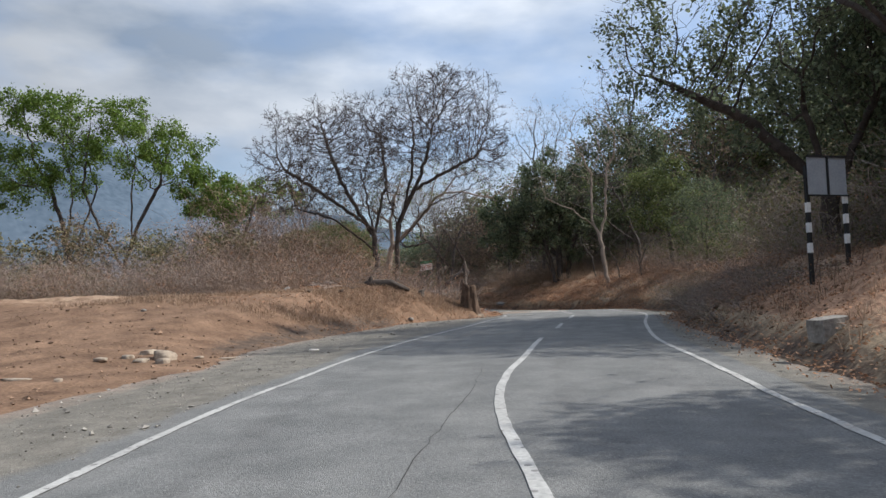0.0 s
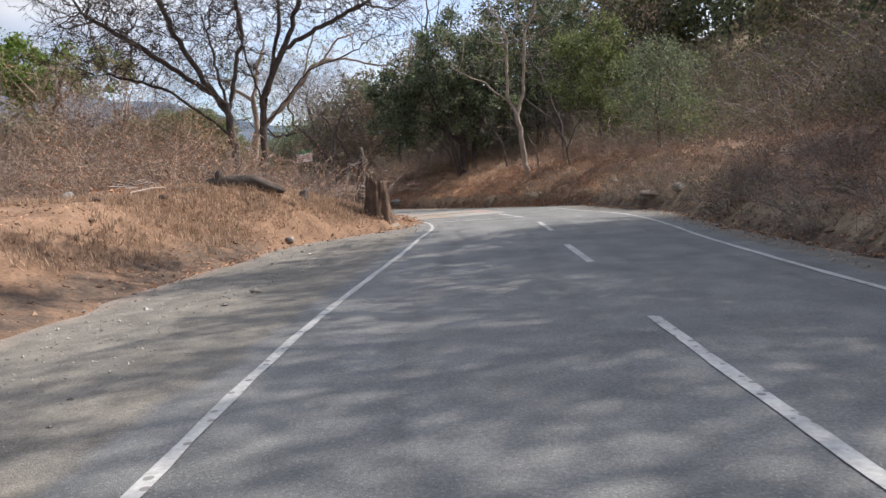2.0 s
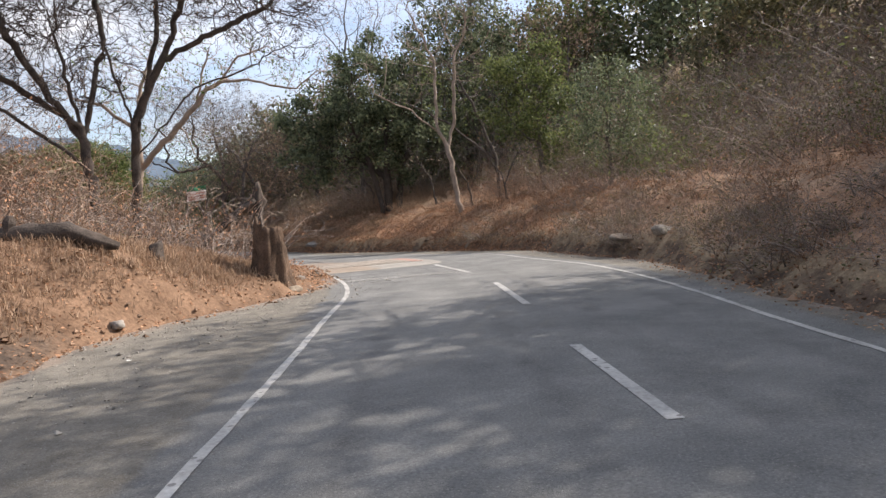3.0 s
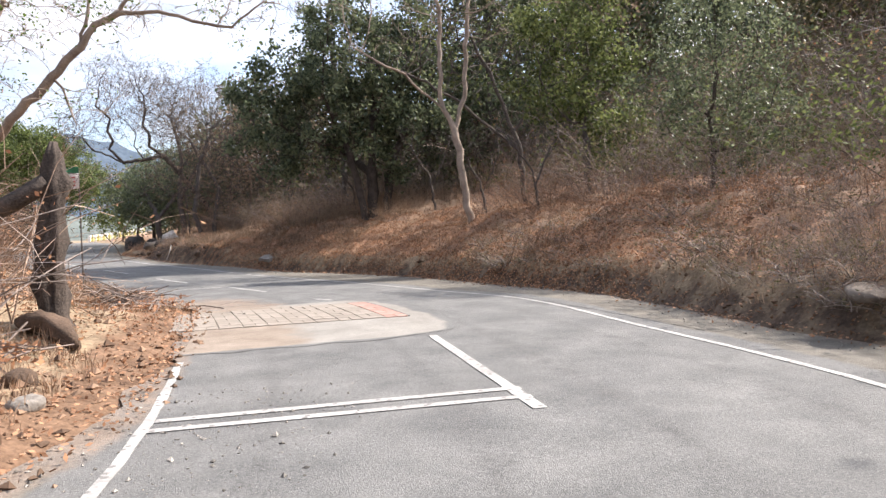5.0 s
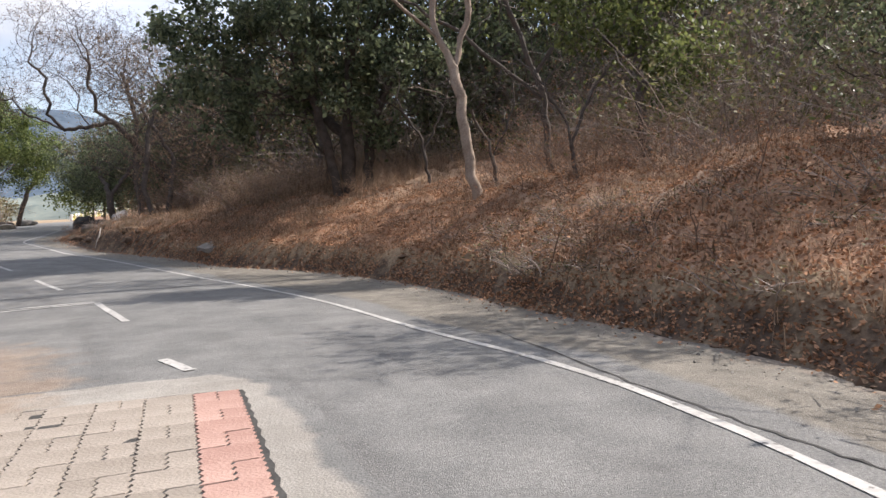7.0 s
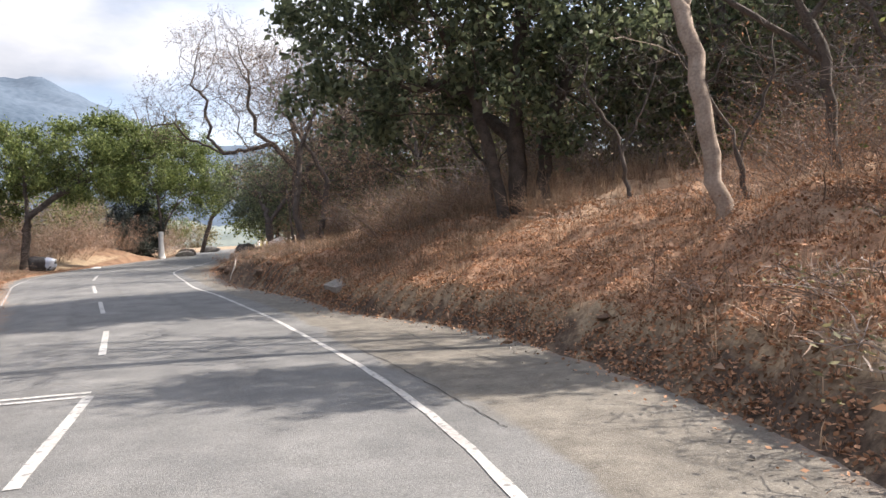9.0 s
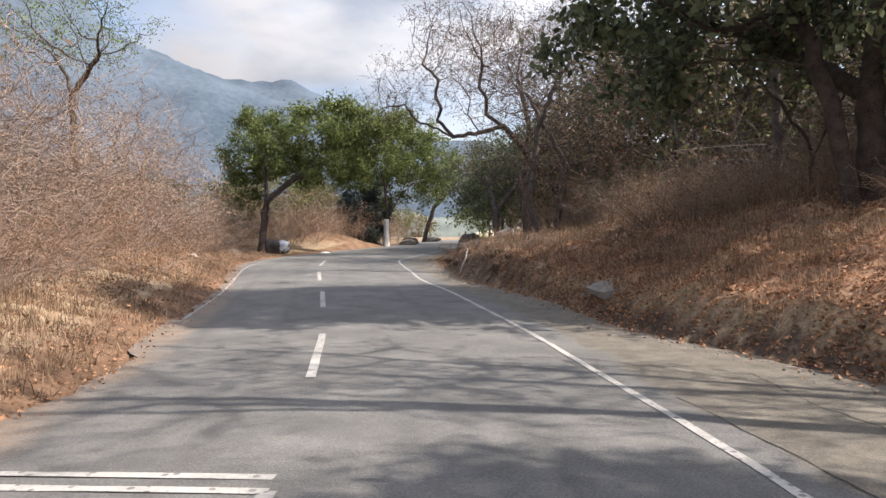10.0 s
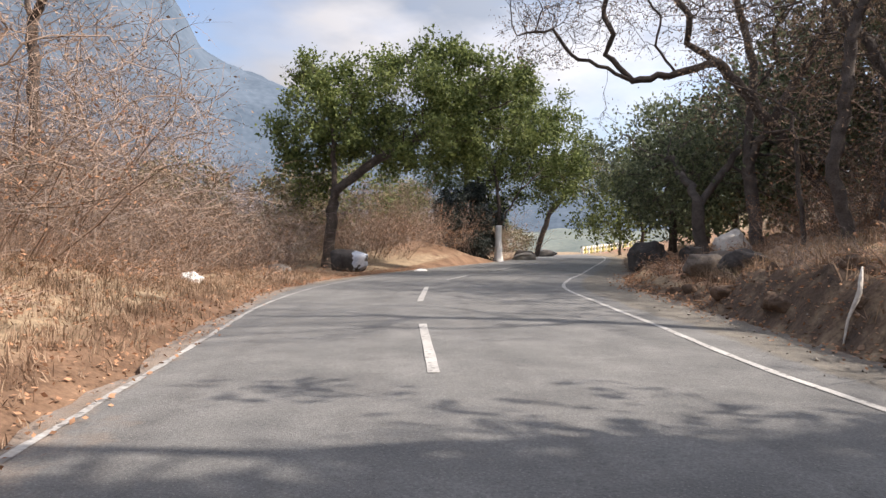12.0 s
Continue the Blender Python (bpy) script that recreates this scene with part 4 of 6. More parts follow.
grown_tree("leafy_tree", "bright green leafy shrub tree among dry scrub", [[foot(14.6, 47.2), (14.4, 47.2, 4.6)]],
           [(14.2, 47.2, 6.4, 2.0, 0.9, 2.6), (14.8, 47.0, 4.4, 1.4, 1.0, 1.4)], 0.12, 53, M_BARK_GREY, M_LEAF, 9500, 0.15, 0.22, goals=700)
# brown half-bare trees above the boulders
grown_tree("brown_tree", "tall half-bare tree with brown twigs above the boulders",
           [[foot(-0.3, 78.0), (-0.6, 78.0, 4.0), (-0.4, 78.4, 6.8), (-0.9, 78.6, 9.0)], [None, (-0.6, 78.0, 3.6), (1.6, 77.4, 7.5)]],
           [(1.4, 77.4, 9.5, 3.0, 2.8, 3.4), (-1.4, 78.4, 10.6, 2.6, 2.4, 2.4), (3.2, 78.0, 7.4, 2.2, 2.2, 2.6)], 0.2, 61, M_BARK_GREY, M_LEAF_DULL, 13000, 0.08, 0.2, goals=2200, step=0.28, twigs=5, gaps=-0.3)
grown_tree("winding_tree", "leaning leafless tree with winding dark limbs over the road",
           [[foot(2.0, 78.2), (1.3, 78.0, 3.0), (0.4, 77.6, 4.2), (-0.6, 77.2, 5.6), (-1.45, 76.85, 6.6)],
            [None, (-1.45, 76.85, 6.6), (-2.6, 76.5, 6.3), (-3.8, 75.9, 6.05), (-4.5, 75.6, 6.45), (-5.5, 75.2, 6.85), (-6.0, 74.9, 7.6), (-7.0, 74.5, 7.4)],
            [None, (-3.8, 75.9, 6.05), (-4.6, 75.8, 6.9), (-4.3, 75.5, 7.4), (-4.6, 75.6, 8.0), (-4.4, 75.4, 8.8), (-5.2, 75.3, 9.6)],
            [None, (-1.45, 76.85, 6.6), (-2.3, 76.6, 7.2), (-2.2, 76.3, 7.9), (-2.6, 76.5, 8.6), (-2.4, 76.2, 9.8)],
            [None, (-2.6, 76.5, 6.3), (-3.2, 76.5, 7.2), (-3.0, 76.2, 8.0), (-3.6, 76.2, 8.8)],
            [None, (-0.6, 77.2, 5.6), (0.2, 77.4, 6.6), (0.1, 77.3, 7.5), (0.9, 77.6, 8.6)], [None, (-4.5, 75.6, 6.4), (-4.6, 75.5, 5.7), (-4.5, 75.4, 5.2)]],
           [(-3.0, 76.3, 9.6, 3.2, 2.2, 2.6), (-5.6, 75.2, 8.4, 2.0, 1.8, 1.8), (-3.6, 76.2, 11.8, 2.6, 2.2, 1.6), (-0.4, 77.0, 8.6, 1.6, 1.8, 1.8), (-6.2, 74.8, 7.3, 1.2, 1.2, 0.8)], 0.17, 65, M_BARK_DARK, M_LEAF_DULL, 7000, 0.075, 0.2, goals=2000, step=0.26, twigs=4, tip_r=0.008, gaps=0.1)
grown_tree("brown_tree", "tangled tree with pale slanting limbs and hanging dry vines",
           [[foot(1.2, 70.3), (0.8, 70.2, 2.4), (1.2, 70.1, 5.4), (2.0, 70.4, 7.6)], [foot(1.8, 70.8), (2.2, 71.0, 4.0), (0.6, 71.2, 7.0)], [foot(0.4, 71.6), (0.2, 71.6, 4.0)]],
           [(1.4, 71.0, 7.6, 3.4, 2.8, 2.8), (-0.4, 71.6, 5.0, 1.8, 2.0, 2.2), (3.4, 70.8, 5.2, 2.2, 2.2, 2.6), (1.8, 70.8, 3.6, 2.2, 1.8, 1.4)], 0.13, 62, M_BARK_GREY, M_LEAF_DULL, 9000, 0.08, 0.22, goals=2600, step=0.28, droop=0.25, gaps=-0.3)
grown_tree("shade_tree", "low dark green tree overhanging the boulders", [[foot(-1.9, 77.9), (-2.1, 77.8, 2.6), (-3.0, 80.0, 4.2)], [None, (-2.1, 77.8, 2.4), (-0.6, 79.0, 4.6)]],
           [(-3.9, 83.5, 4.4, 2.4, 3.4, 2.3), (-1.2, 80.6, 4.2, 2.8, 2.6, 2.2), (1.4, 79.6, 4.0, 2.6, 2.4, 2.4)], 0.2, 63, M_BARK_GREY, M_LEAF_DARK, 15000, 0.16, 0.25, goals=1000)
grown_tree("shade_tree", "dark green tree behind the boulders", [[foot(4.6, 82.0), (4.6, 82.0, 4.0)]],
           [(4.4, 81.5, 6.4, 4.0, 3.4, 3.8), (8.5, 80.5, 6.8, 3.0, 3.0, 3.0)], 0.2, 64, M_BARK_GREY, M_LEAF_DARK, 13000, 0.18, 0.3, goals=900, step=0.4)
# the broad green canopy at the bend
G_CAN = "broad green trees at the bend"
grown_tree("canopy_tree", "broad green tree with a leaning dark trunk beside the road",
           [[foot(-14.7, 76.2), (-14.3, 76.1, 3.1), (-13.2, 77.4, 4.4), (-11.6, 79.1, 5.6)], [None, (-14.3, 76.1, 3.0), (-14.8, 76.8, 5.4)]],
           [(-13.6, 77.6, 6.2, 3.3, 2.8, 1.9), (-10.8, 79.4, 6.7, 2.7, 2.4, 1.6), (-16.3, 77.4, 5.4, 1.4, 1.8, 1.6), (-12.0, 78.8, 5.2, 3.0, 2.6, 1.1), (-15.6, 77.6, 7.2, 1.1, 1.2, 0.8), (-11.6, 78.8, 8.3, 1.2, 1.2, 0.7), (-8.9, 80.2, 7.2, 1.2, 1.3, 0.9), (-9.2, 79.6, 5.4, 1.6, 1.4, 1.0), (-16.0, 77.2, 3.6, 0.8, 1.0, 0.7)], 0.21, 71, M_BARK_DARK, M_LEAF_CANOPY, 44000, 0.16, 0.17, goals=1900, group=G_CAN, gaps=-0.04)
grown_tree("canopy_tree", "broad green tree with a whitewashed trunk foot",
           [[foot(-13.3, 92.0), (-13.2, 92.0, 3.2), (-13.6, 92.6, 5.2)], [None, (-13.2, 92.0, 1.9), (-12.0, 92.2, 4.4)]],
           [(-13.6, 93.6, 8.0, 4.4, 3.4, 3.0), (-10.4, 94.0, 6.4, 2.2, 2.6, 2.6), (-16.6, 93.4, 6.6, 2.2, 2.4, 2.4), (-13.2, 94.6, 5.2, 4.0, 3.0, 1.8)], 0.115, 72, M_BARK_DARK, M_LEAF_CANOPY, 40000, 0.18, 0.2, goals=1800, group=G_CAN, gaps=-0.02)
grown_tree("leaning_tree", "small leaning half-bare tree by the far roadside", [[foot(-16.2, 111.0), (-15.0, 111.0, 4.0), (-12.6, 111.0, 6.6)]],
           [(-12.4, 111.0, 7.2, 3.4, 3.0, 1.8)], 0.22, 73, M_BARK_DARK, M_LEAF_OLIVE, 4500, 0.2, 0.3, goals=500, step=0.45)
grown_tree("thin_tree", "small crooked tree with sparse light green leaves above the scrub",
           [[foot(-19.6, 68.4), (-19.6, 68.4, 6.6), (-19.9, 68.4, 8.4)], [None, (-19.8, 68.4, 7.8), (-17.6, 67.8, 9.2)]],
           [(-18.2, 67.4, 10.2, 3.6, 2.6, 1.7), (-21.4, 68.4, 10.4, 1.8, 2.0, 1.5)], 0.16, 81, M_BARK_DARK, M_LEAF_LIGHT, 2600, 0.11, 0.2, goals=700)
grown_tree("thin_tree", "leafless tree with thin twigs behind the canopy", [[foot(-17.6, 98.0), (-17.4, 98.0, 7.0)]],
           [(-17.0, 98.0, 11.4, 3.0, 2.6, 2.4)], 0.14, 82, M_BARK_GREY, goals=700)
grown_tree("thin_tree", "leafless pale tree standing above the woods", [[foot(9.0, 65.0), (9.0, 65.0, 9.0)]],
           [(8.9, 64.8, 14.6, 2.9, 2.6, 3.4)], 0.16, 83, M_BARK_GREY, M_LEAF_BROWN, 600, 0.1, goals=800, step=0.4)
grown_tree("thin_tree", "leafless pale tree on the wooded slope", [[foot(15.0, 57.8), (15.0, 57.8, 11.0)]],
           [(15.0, 57.8, 16.2, 3.1, 2.6, 3.6)], 0.16, 84, M_BARK_GREY, M_LEAF_BROWN, 600, 0.1, goals=800, step=0.4)

# stands in for the dark hollow under the canopy; shade is in its leaf colour
grown_tree("shade_dark_shrub", "dense shrub under the canopy, its leaves darkened to stand for shade", [[foot(-14.9, 90.8), (-14.9, 90.8, 1.4)]], [(-15.0, 90.8, 2.1, 1.5, 1.1, 2.1), (-15.0, 92.0, 2.4, 1.6, 1.1, 2.3)], 0.08, 74, M_BARK_DARK, M_LEAF_SHADE_DARK, 30000, 0.13, 0.14, goals=900, gaps=-2.0)

# woods on the slope: a few kinds, repeated
G_WOOD = "woods on the slope"


def wood(name, label, seed, blobs, bark, leaf, leaves, size, spread=0.34, girth=0.13, **more):
    return grown_tree(name, label, [[(0, 0, -0.2), (0.1, 0, 2.2)]], blobs, girth, seed, bark, leaf, leaves, size, spread, group=G_WOOD, sprays=False, twig_len=0.6, **{"goals": 420, "step": 0.5, "twigs": 2, **more})


wood_kinds = [
    wood("hill_tree", "leafy green tree in the woods on the slope", 91, [(0, 0, 4.4, 3.0, 3.0, 3.2), (1.5, 0.5, 2.6, 2.4, 2.4, 1.8), (-1.2, -1.0, 6.4, 1.8, 1.8, 1.6)], M_BARK_DARK, M_LEAF, 2700, 0.33),
    wood("hill_tree", "olive drying tree in the woods on the slope", 92, [(0, 0, 3.8, 2.8, 2.8, 2.8), (-1.2, 0.8, 2.0, 2.4, 2.4, 1.6)], M_BARK_GREY, M_LEAF_OLIVE, 2500, 0.31),
    wood("hill_tree", "dark green tree in the woods on the slope", 93, [(0, 0, 5.0, 2.9, 2.9, 3.6), (1.0, -1.2, 2.6, 2.6, 2.4, 2.0)], M_BARK_DARK, M_LEAF_DARK, 2700, 0.34),
    wood("hill_tree", "bare brown tree in the woods on the slope", 94, [(0, 0, 4.2, 2.9, 2.9, 3.0)], M_BARK_GREY, M_LEAF_DULL, 2600, 0.14),
    wood("hill_tree", "dry pinkish brown tree above the roadside scrub", 95, [(0, 0, 3.6, 2.6, 2.6, 2.4), (1.4, 0.4, 2.0, 2.2, 2.2, 1.6), (-1.4, 0.2, 2.2, 2.2, 2.0, 1.6)], M_TWIG, M_LEAF_TAN, 1500, 0.06, 0.17, girth=0.05, tip_r=0.005, goals=900, step=0.34, twigs=5),
    wood("hill_tree", "dark leafy tree added on the bank to shade it and the road", 96, [(0, 0, 5.0, 2.9, 2.9, 3.4), (1.0, -1.2, 2.8, 2.4, 2.4, 1.8)], M_BARK_DARK, M_LEAF_DARK, 10500, 0.16, 0.26, goals=800, step=0.4),
]
wr = random.Random(5)
for k, (t, (x, y)) in enumerate(zip(wood_kinds, ((31, 40), (30, 52), (33, 34), (24, 63), (-13.0, 58.0), (16.5, 27.0)))):
    t.location = foot(x, y)
placed = [(31, 40), (30, 52), (33, 34), (24, 63)]
tries = 0
while len(placed) < 42 and tries < 6000:
    tries += 1
    x, y = wr.uniform(8, 46), wr.uniform(4, 104)
    j, d = nearest(x, y)
    u = d[0] - LINE[j[0], 6]
    if u < (13 if y < 24 else 23 if y < 58 else 19) or any((x - a) ** 2 + (y - b) ** 2 < 15 for a, b in placed):
        continue
    placed.append((x, y))
    sc = wr.uniform(0.75, 1.2)
    t = copy_thing(wood_kinds[wr.choice((0, 1, 1, 3, 3, 3, 4))], pose(x, y, gz(x, y) - 0.1, 0, 0, wr.uniform(0, 360)))
    t.scale = (sc, sc, sc * wr.uniform(0.9, 1.1))
# woods beyond the valley side and at the far end of the road
for x, y in ((-30, 62), (-38, 72), (-27, 80), (-34, 92), (-25, 104), (-33, 118), (-44, 60), (-46, 84), (-5, 126), (-2, 110), (2, 97), (-30, 136), (-3, 145), (-40, 140), (-55, 110), (6, 160), (-38, 168), (-50, 52), (-42, 44), (-22, 98), (-24, 88), (-36, 54)):
    t = copy_thing(wood_kinds[wr.choice((0, 1, 1, 2))], pose(x, y, gz(x, y), 0, 0, wr.uniform(0, 360)))
    sc = wr.uniform(0.6, 0.95)
    t.scale = (sc, sc, sc)


# dry trees above the scrub of the valley side
for y in np.arange(43.0, 78.0, 3.1):
    j = row_at(y)
    p = LINE[j, :2] + RIGHT[j] * -(LINE[j, 5] + 9.5 + wr.uniform(-1.2, 2.0))
    t = copy_thing(wood_kinds[4], pose(p[0], p[1], gz(p[0], p[1]) - 0.1, 0, 0, wr.uniform(0, 360)))
    sc = wr.uniform(1.05, 1.35)
    t.scale = (sc, sc, sc * 1.05)

for x, y, sc in ((-11.8, 61.6, 1.0), (-12.8, 64.4, 1.05), (-10.8, 59.0, 1.0), (-14.2, 58.5, 1.15), (-14.6, 67.0, 1.0), (-9.6, 56.0, 0.95), (-17.5, 81.0, 0.75), (-19.6, 85.0, 0.9), (-17.0, 87.0, 0.7), (-18.6, 92.0, 0.85), (-20.4, 97.0, 0.95), (-17.2, 99.5, 0.8), (-18.8, 105.0, 0.9), (-16.2, 95.6, 0.7), (-22.0, 90.0, 1.0), (-18.6, 110.0, 0.9), (-16.4, 84.0, 0.6)):
    t = copy_thing(wood_kinds[4], pose(x, y, gz(x, y) - 0.1, 0, 0, wr.uniform(0, 360)))
    t.scale = (sc, sc, sc * 0.95)

# trees nearer the road whose shade falls on the bank, and dark woods behind the boulders
for kind, x, y, sc in ((1, 31.0, 44.5, 0.9), (3, 32.5, 47.5, 1.0), (1, 32.0, 51.5, 1.0), (0, 34.5, 46.0, 1.0), (1, 37.0, 54.0, 1.1), (3, 31.5, 42.0, 1.0), (1, 38.5, 48.5, 1.1), (3, 34.5, 56.5, 1.0), (1, 41.0, 58.5, 1.1), (3, 35.5, 39.5, 1.0), (1, 42.0, 43.5, 1.1),
                       (2, -3.4, 87.0, 0.8), (2, -0.8, 90.5, 0.95), (2, -4.2, 94.5, 0.85), (2, 1.4, 86.5, 1.0), (2, 4.4, 85.0, 1.3), (3, 2.6, 76.4, 0.9), (0, -6.4, 101.0, 0.9), (2, -2.4, 98.0, 1.0), (0, -9.4, 112.0, 0.9)):
    t = copy_thing(wood_kinds[kind], pose(x, y, gz(x, y) - 0.3, 0, 0, wr.uniform(0, 360)))
    t.scale = (sc, sc, sc)
for k in range(18):
    a = radians(-2 + 4.2 * k)
    x, y = -math.sin(a) * 175 + wr.uniform(-9, 9), 40 + math.cos(a) * 175 + wr.uniform(-9, 9)
    if abs(x + 18) < 14 and y < 230:
        continue
    t = copy_thing(wood_kinds[wr.choice((0, 1, 1))], pose(x, y, gz(x, y) - 0.5, 0, 0, wr.uniform(0, 360)))
    sc = wr.uniform(1.0, 1.5)
    t.scale = (sc * 1.3, sc * 1.3, sc)

# tall woods along the crest of the hill, then added shade trees by the road
for kind, x, y, sc in ((2, 20.0, 62.5, 1.0), (1, 23.5, 30.5, 0.95), (3, 27.0, 37.5, 1.1), (1, 21.0, 25.5, 0.9), (0, 25.5, 65.0, 1.3), (2, 31.0, 58.0, 1.2), (1, 26.5, 68.0, 1.3), (2, 31.0, 62.0, 1.5), (1, 34.5, 66.0, 1.5), (2, 22.5, 73.0, 1.3), (0, 30.0, 73.0, 1.4),
                       (3, 18.0, 61.5, 1.4), (3, 21.0, 58.5, 1.3), (3, 14.5, 76.0, 1.6), (1, 10.5, 77.0, 1.4),
                       # trees added for their shade on road and bank, some never in view
                       (5, 14.2, 24.8, 1.0), (5, 19.0, 25.0, 1.1), (5, 14.2, 40.4, 0.6), (5, 13.8, 18.2, 1.1), (5, 14.6, 21.6, 1.15), (5, 18.4, 20.0, 1.2)):
    t = copy_thing(wood_kinds[kind], pose(x, y, gz(x, y) - 0.2, 0, 0, wr.uniform(0, 360)))
    t.scale = (sc, sc, sc)

# fillers behind the thicket and above the boulders
for kind, x, y, sc in ((1, -12, 44.5, 0.65), (1, -16, 43.5, 0.6), (3, -20, 42.5, 0.7), (1, -25, 42.5, 0.65), (1, -8.5, 46, 0.6), (3, -30, 42, 0.9), (4, -34, 43, 0.95), (1, -22.5, 46.5, 0.8), (4, -18.0, 46.0, 0.8), (1, -5.5, 48.5, 0.55),
                       (1, 6.8, 81.0, 1.2), (3, 6.4, 70.5, 1.25), (4, 4.0, 71.6, 1.15), (2, 4.2, 82.5, 1.1), (2, 9.6, 80.5, 1.2), (1, 12.0, 71.0, 1.1), (2, 19.0, 71.0, 1.1), (1, 1.0, 86.0, 0.9), (3, 8.8, 70.0, 1.4),
                       (1, -19.0, 80.0, 0.6), (1, -21.5, 76.0, 0.65), (0, -19.5, 86.0, 0.7), (1, -22.5, 71.0, 0.6)):
    t = copy_thing(wood_kinds[kind], pose(x, y, gz(x, y) - 0.1, 0, 0, wr.uniform(0, 360)))
    t.scale = (sc * 1.1, sc * 1.1, sc)


# ---- dry scrub ----
def bush(name, label, seed, height, width, stems, twig, leaf, leaves, leaf_size, group, arch=0.5, forks=5, thick=1.0):
    """A shrub of many thin arching stems with fine side twigs."""
    rng, nrng = random.Random(seed), np.random.default_rng(seed)
    tubes, tips = Tubes(), []
    for s in range(stems):
        a, tilt = rng.uniform(0, 2 * math.pi), rng.uniform(0.02, 1.25 if arch < 0.95 else 0.7)
        rr = width * 0.5 * math.sqrt(rng.random())
        base = Vector((math.cos(a) * rr, math.sin(a) * rr, -0.1))
        b2 = a + rng.gauss(0, 0.9)
        d = Vector((math.cos(b2) * tilt, math.sin(b2) * tilt, 1.0)).normalized()
        ln = height * rng.uniform(0.55, 1.02)
        pts, p = [base], base.copy()
        for i in range(4):
            d = (d + Vector((rng.gauss(0, 0.2), rng.gauss(0, 0.2), rng.gauss(0, 0.1) - arch * 0.12 * i))).normalized()
            p = p + d * ln / 4
            pts.append(p.copy())
        r = rng.uniform(0.004, 0.010) * thick
        tubes.add(pts, [r, r * 0.85, r * 0.7, r * 0.55, r * 0.35], 3 if r > 0.0085 else 2)
        for k in range(forks):
            q = rng.uniform(0.6, 4)
            i = min(int(q), 3)
            b = pts[i].lerp(pts[i + 1], q - i)
            e = (Vector((rng.gauss(0, 1), rng.gauss(0, 1), rng.gauss(0.3, 0.7)))).normalized()
            l2 = height * rng.uniform(0.10, 0.34)
            mid = b + e * l2 * 0.5
            e2 = (e + Vector((rng.gauss(0, 0.4), rng.gauss(0, 0.4), rng.gauss(-0.1, 0.4)))).normalized()
            end = mid + e2 * l2 * 0.5
            w = rng.uniform(0.003, 0.006) * thick
            tubes.add([b, mid, end], [w, w * 0.8, w * 0.5], 2)
            tips += [mid, end]
    root = new(name)
    tagged(root, label, "tuft" if height < 1 else "bush", group)
    mesh_object("twig_tangle", tubes.v, tubes.f, twig, root)
    if leaves:
        t = np.array([tuple(v) for v in tips])
        v, f = leaf_arrays(nrng, t[nrng.integers(0, len(t), leaves)], 0.10, leaf_size)
        mesh_object("foliage", v, f, leaf, root)
    return root


G_DRY = "dry bushes along the road"
bush_kinds = [
    bush("dry_bush", "leafless thorny brown bush, tangled thin twigs", 101, 2.4, 2.6, 75, M_TWIG, M_LEAF_BROWN, 550, 0.05, G_DRY),
    bush("dry_bush", "tall dry brown bush with withered leaf scraps", 102, 2.7, 2.8, 75, M_TWIG, M_LEAF_BROWN, 1000, 0.06, G_DRY),
    bush("dry_bush", "grey leafless bush of arching thin stems", 103, 2.2, 2.8, 75, M_TWIG_GREY, M_LEAF_BROWN, 350, 0.05, G_DRY, 0.9),
    bush("dry_bush", "dry bush that still keeps some olive leaves", 104, 2.4, 2.6, 68, M_TWIG_GREY, M_LEAF_OLIVE, 900, 0.07, G_DRY),
    bush("green_bush", "leafy olive green bush among dry scrub", 105, 2.6, 2.4, 50, M_TWIG_GREY, M_LEAF, 1500, 0.09, G_DRY),
    bush("tall_scrub", "tall mass of dry pinkish brown scrub with withered leaves", 106, 3.0, 3.2, 105, M_TWIG, M_LEAF_TAN, 1200, 0.045, G_DRY, 0.9, 14, 0.55),
    bush("tall_scrub", "tall dry tan scrub of fine criss-crossing twigs", 107, 3.0, 3.2, 110, M_TWIG_GREY, M_LEAF_TAN, 800, 0.045, G_DRY, 1.3, 14, 0.55),
]
bush_kinds.append(bush("straw_clump", "thick clump of tall straw-coloured dry grass stems", 110, 1.5, 2.2, 190, M_GRASS, M_LEAF_TAN, 200, 0.04, G_DRY, 0.7, 4, 0.7))
for k, b in enumerate(bush_kinds):
    b.location = foot(-9.0 - 2.2 * k, 31.2)
br = random.Random(9)
tuft = bush("dry_tuft", "small tangled tuft of dry stems and leaves", 108, 0.62, 0.7, 30, M_TWIG, M_LITTER, 150, 0.05, "dry tufts on the bank", 0.9, 3)
tuft.location = foot(9.6, 45.0)


def plant(kind, x, y, lo=0.8, hi=1.25):
    sc = br.uniform(lo, hi)
    b = copy_thing(bush_kinds[kind], pose(x, y, gz(x, y) - 0.05, br.uniform(-5, 5), br.uniform(-5, 5), br.uniform(0, 360)))
    b.scale = (sc * br.uniform(0.95, 1.25), sc * br.uniform(0.95, 1.25), sc)


def clear_of_road(x, y, gap):
    j, d = nearest(x, y)
    return (d[0] > LINE[j[0], 6] + gap) or (-d[0] > LINE[j[0], 5] + gap)


# thicket behind the bare plot
for row, (yy, sc) in enumerate(((29.8, 0.85), (31.3, 1.0), (33.2, 1.15), (35.4, 1.25))):
    x = -30.0
    while x < 0.6 - 0.2 * row:
        xx, y2 = x + br.uniform(-0.4, 0.4), yy + br.uniform(-0.4, 0.4) - 0.04 * (x + 10)
        if clear_of_road(xx, y2, 2.2):
            plant(br.choice((0, 1, 2, 3, 5, 6, 6) if xx < -4 else (0, 1, 2, 3)), xx, y2, 0.82 * sc, 1.05 * sc)
        x += br.uniform(1.3, 1.9)
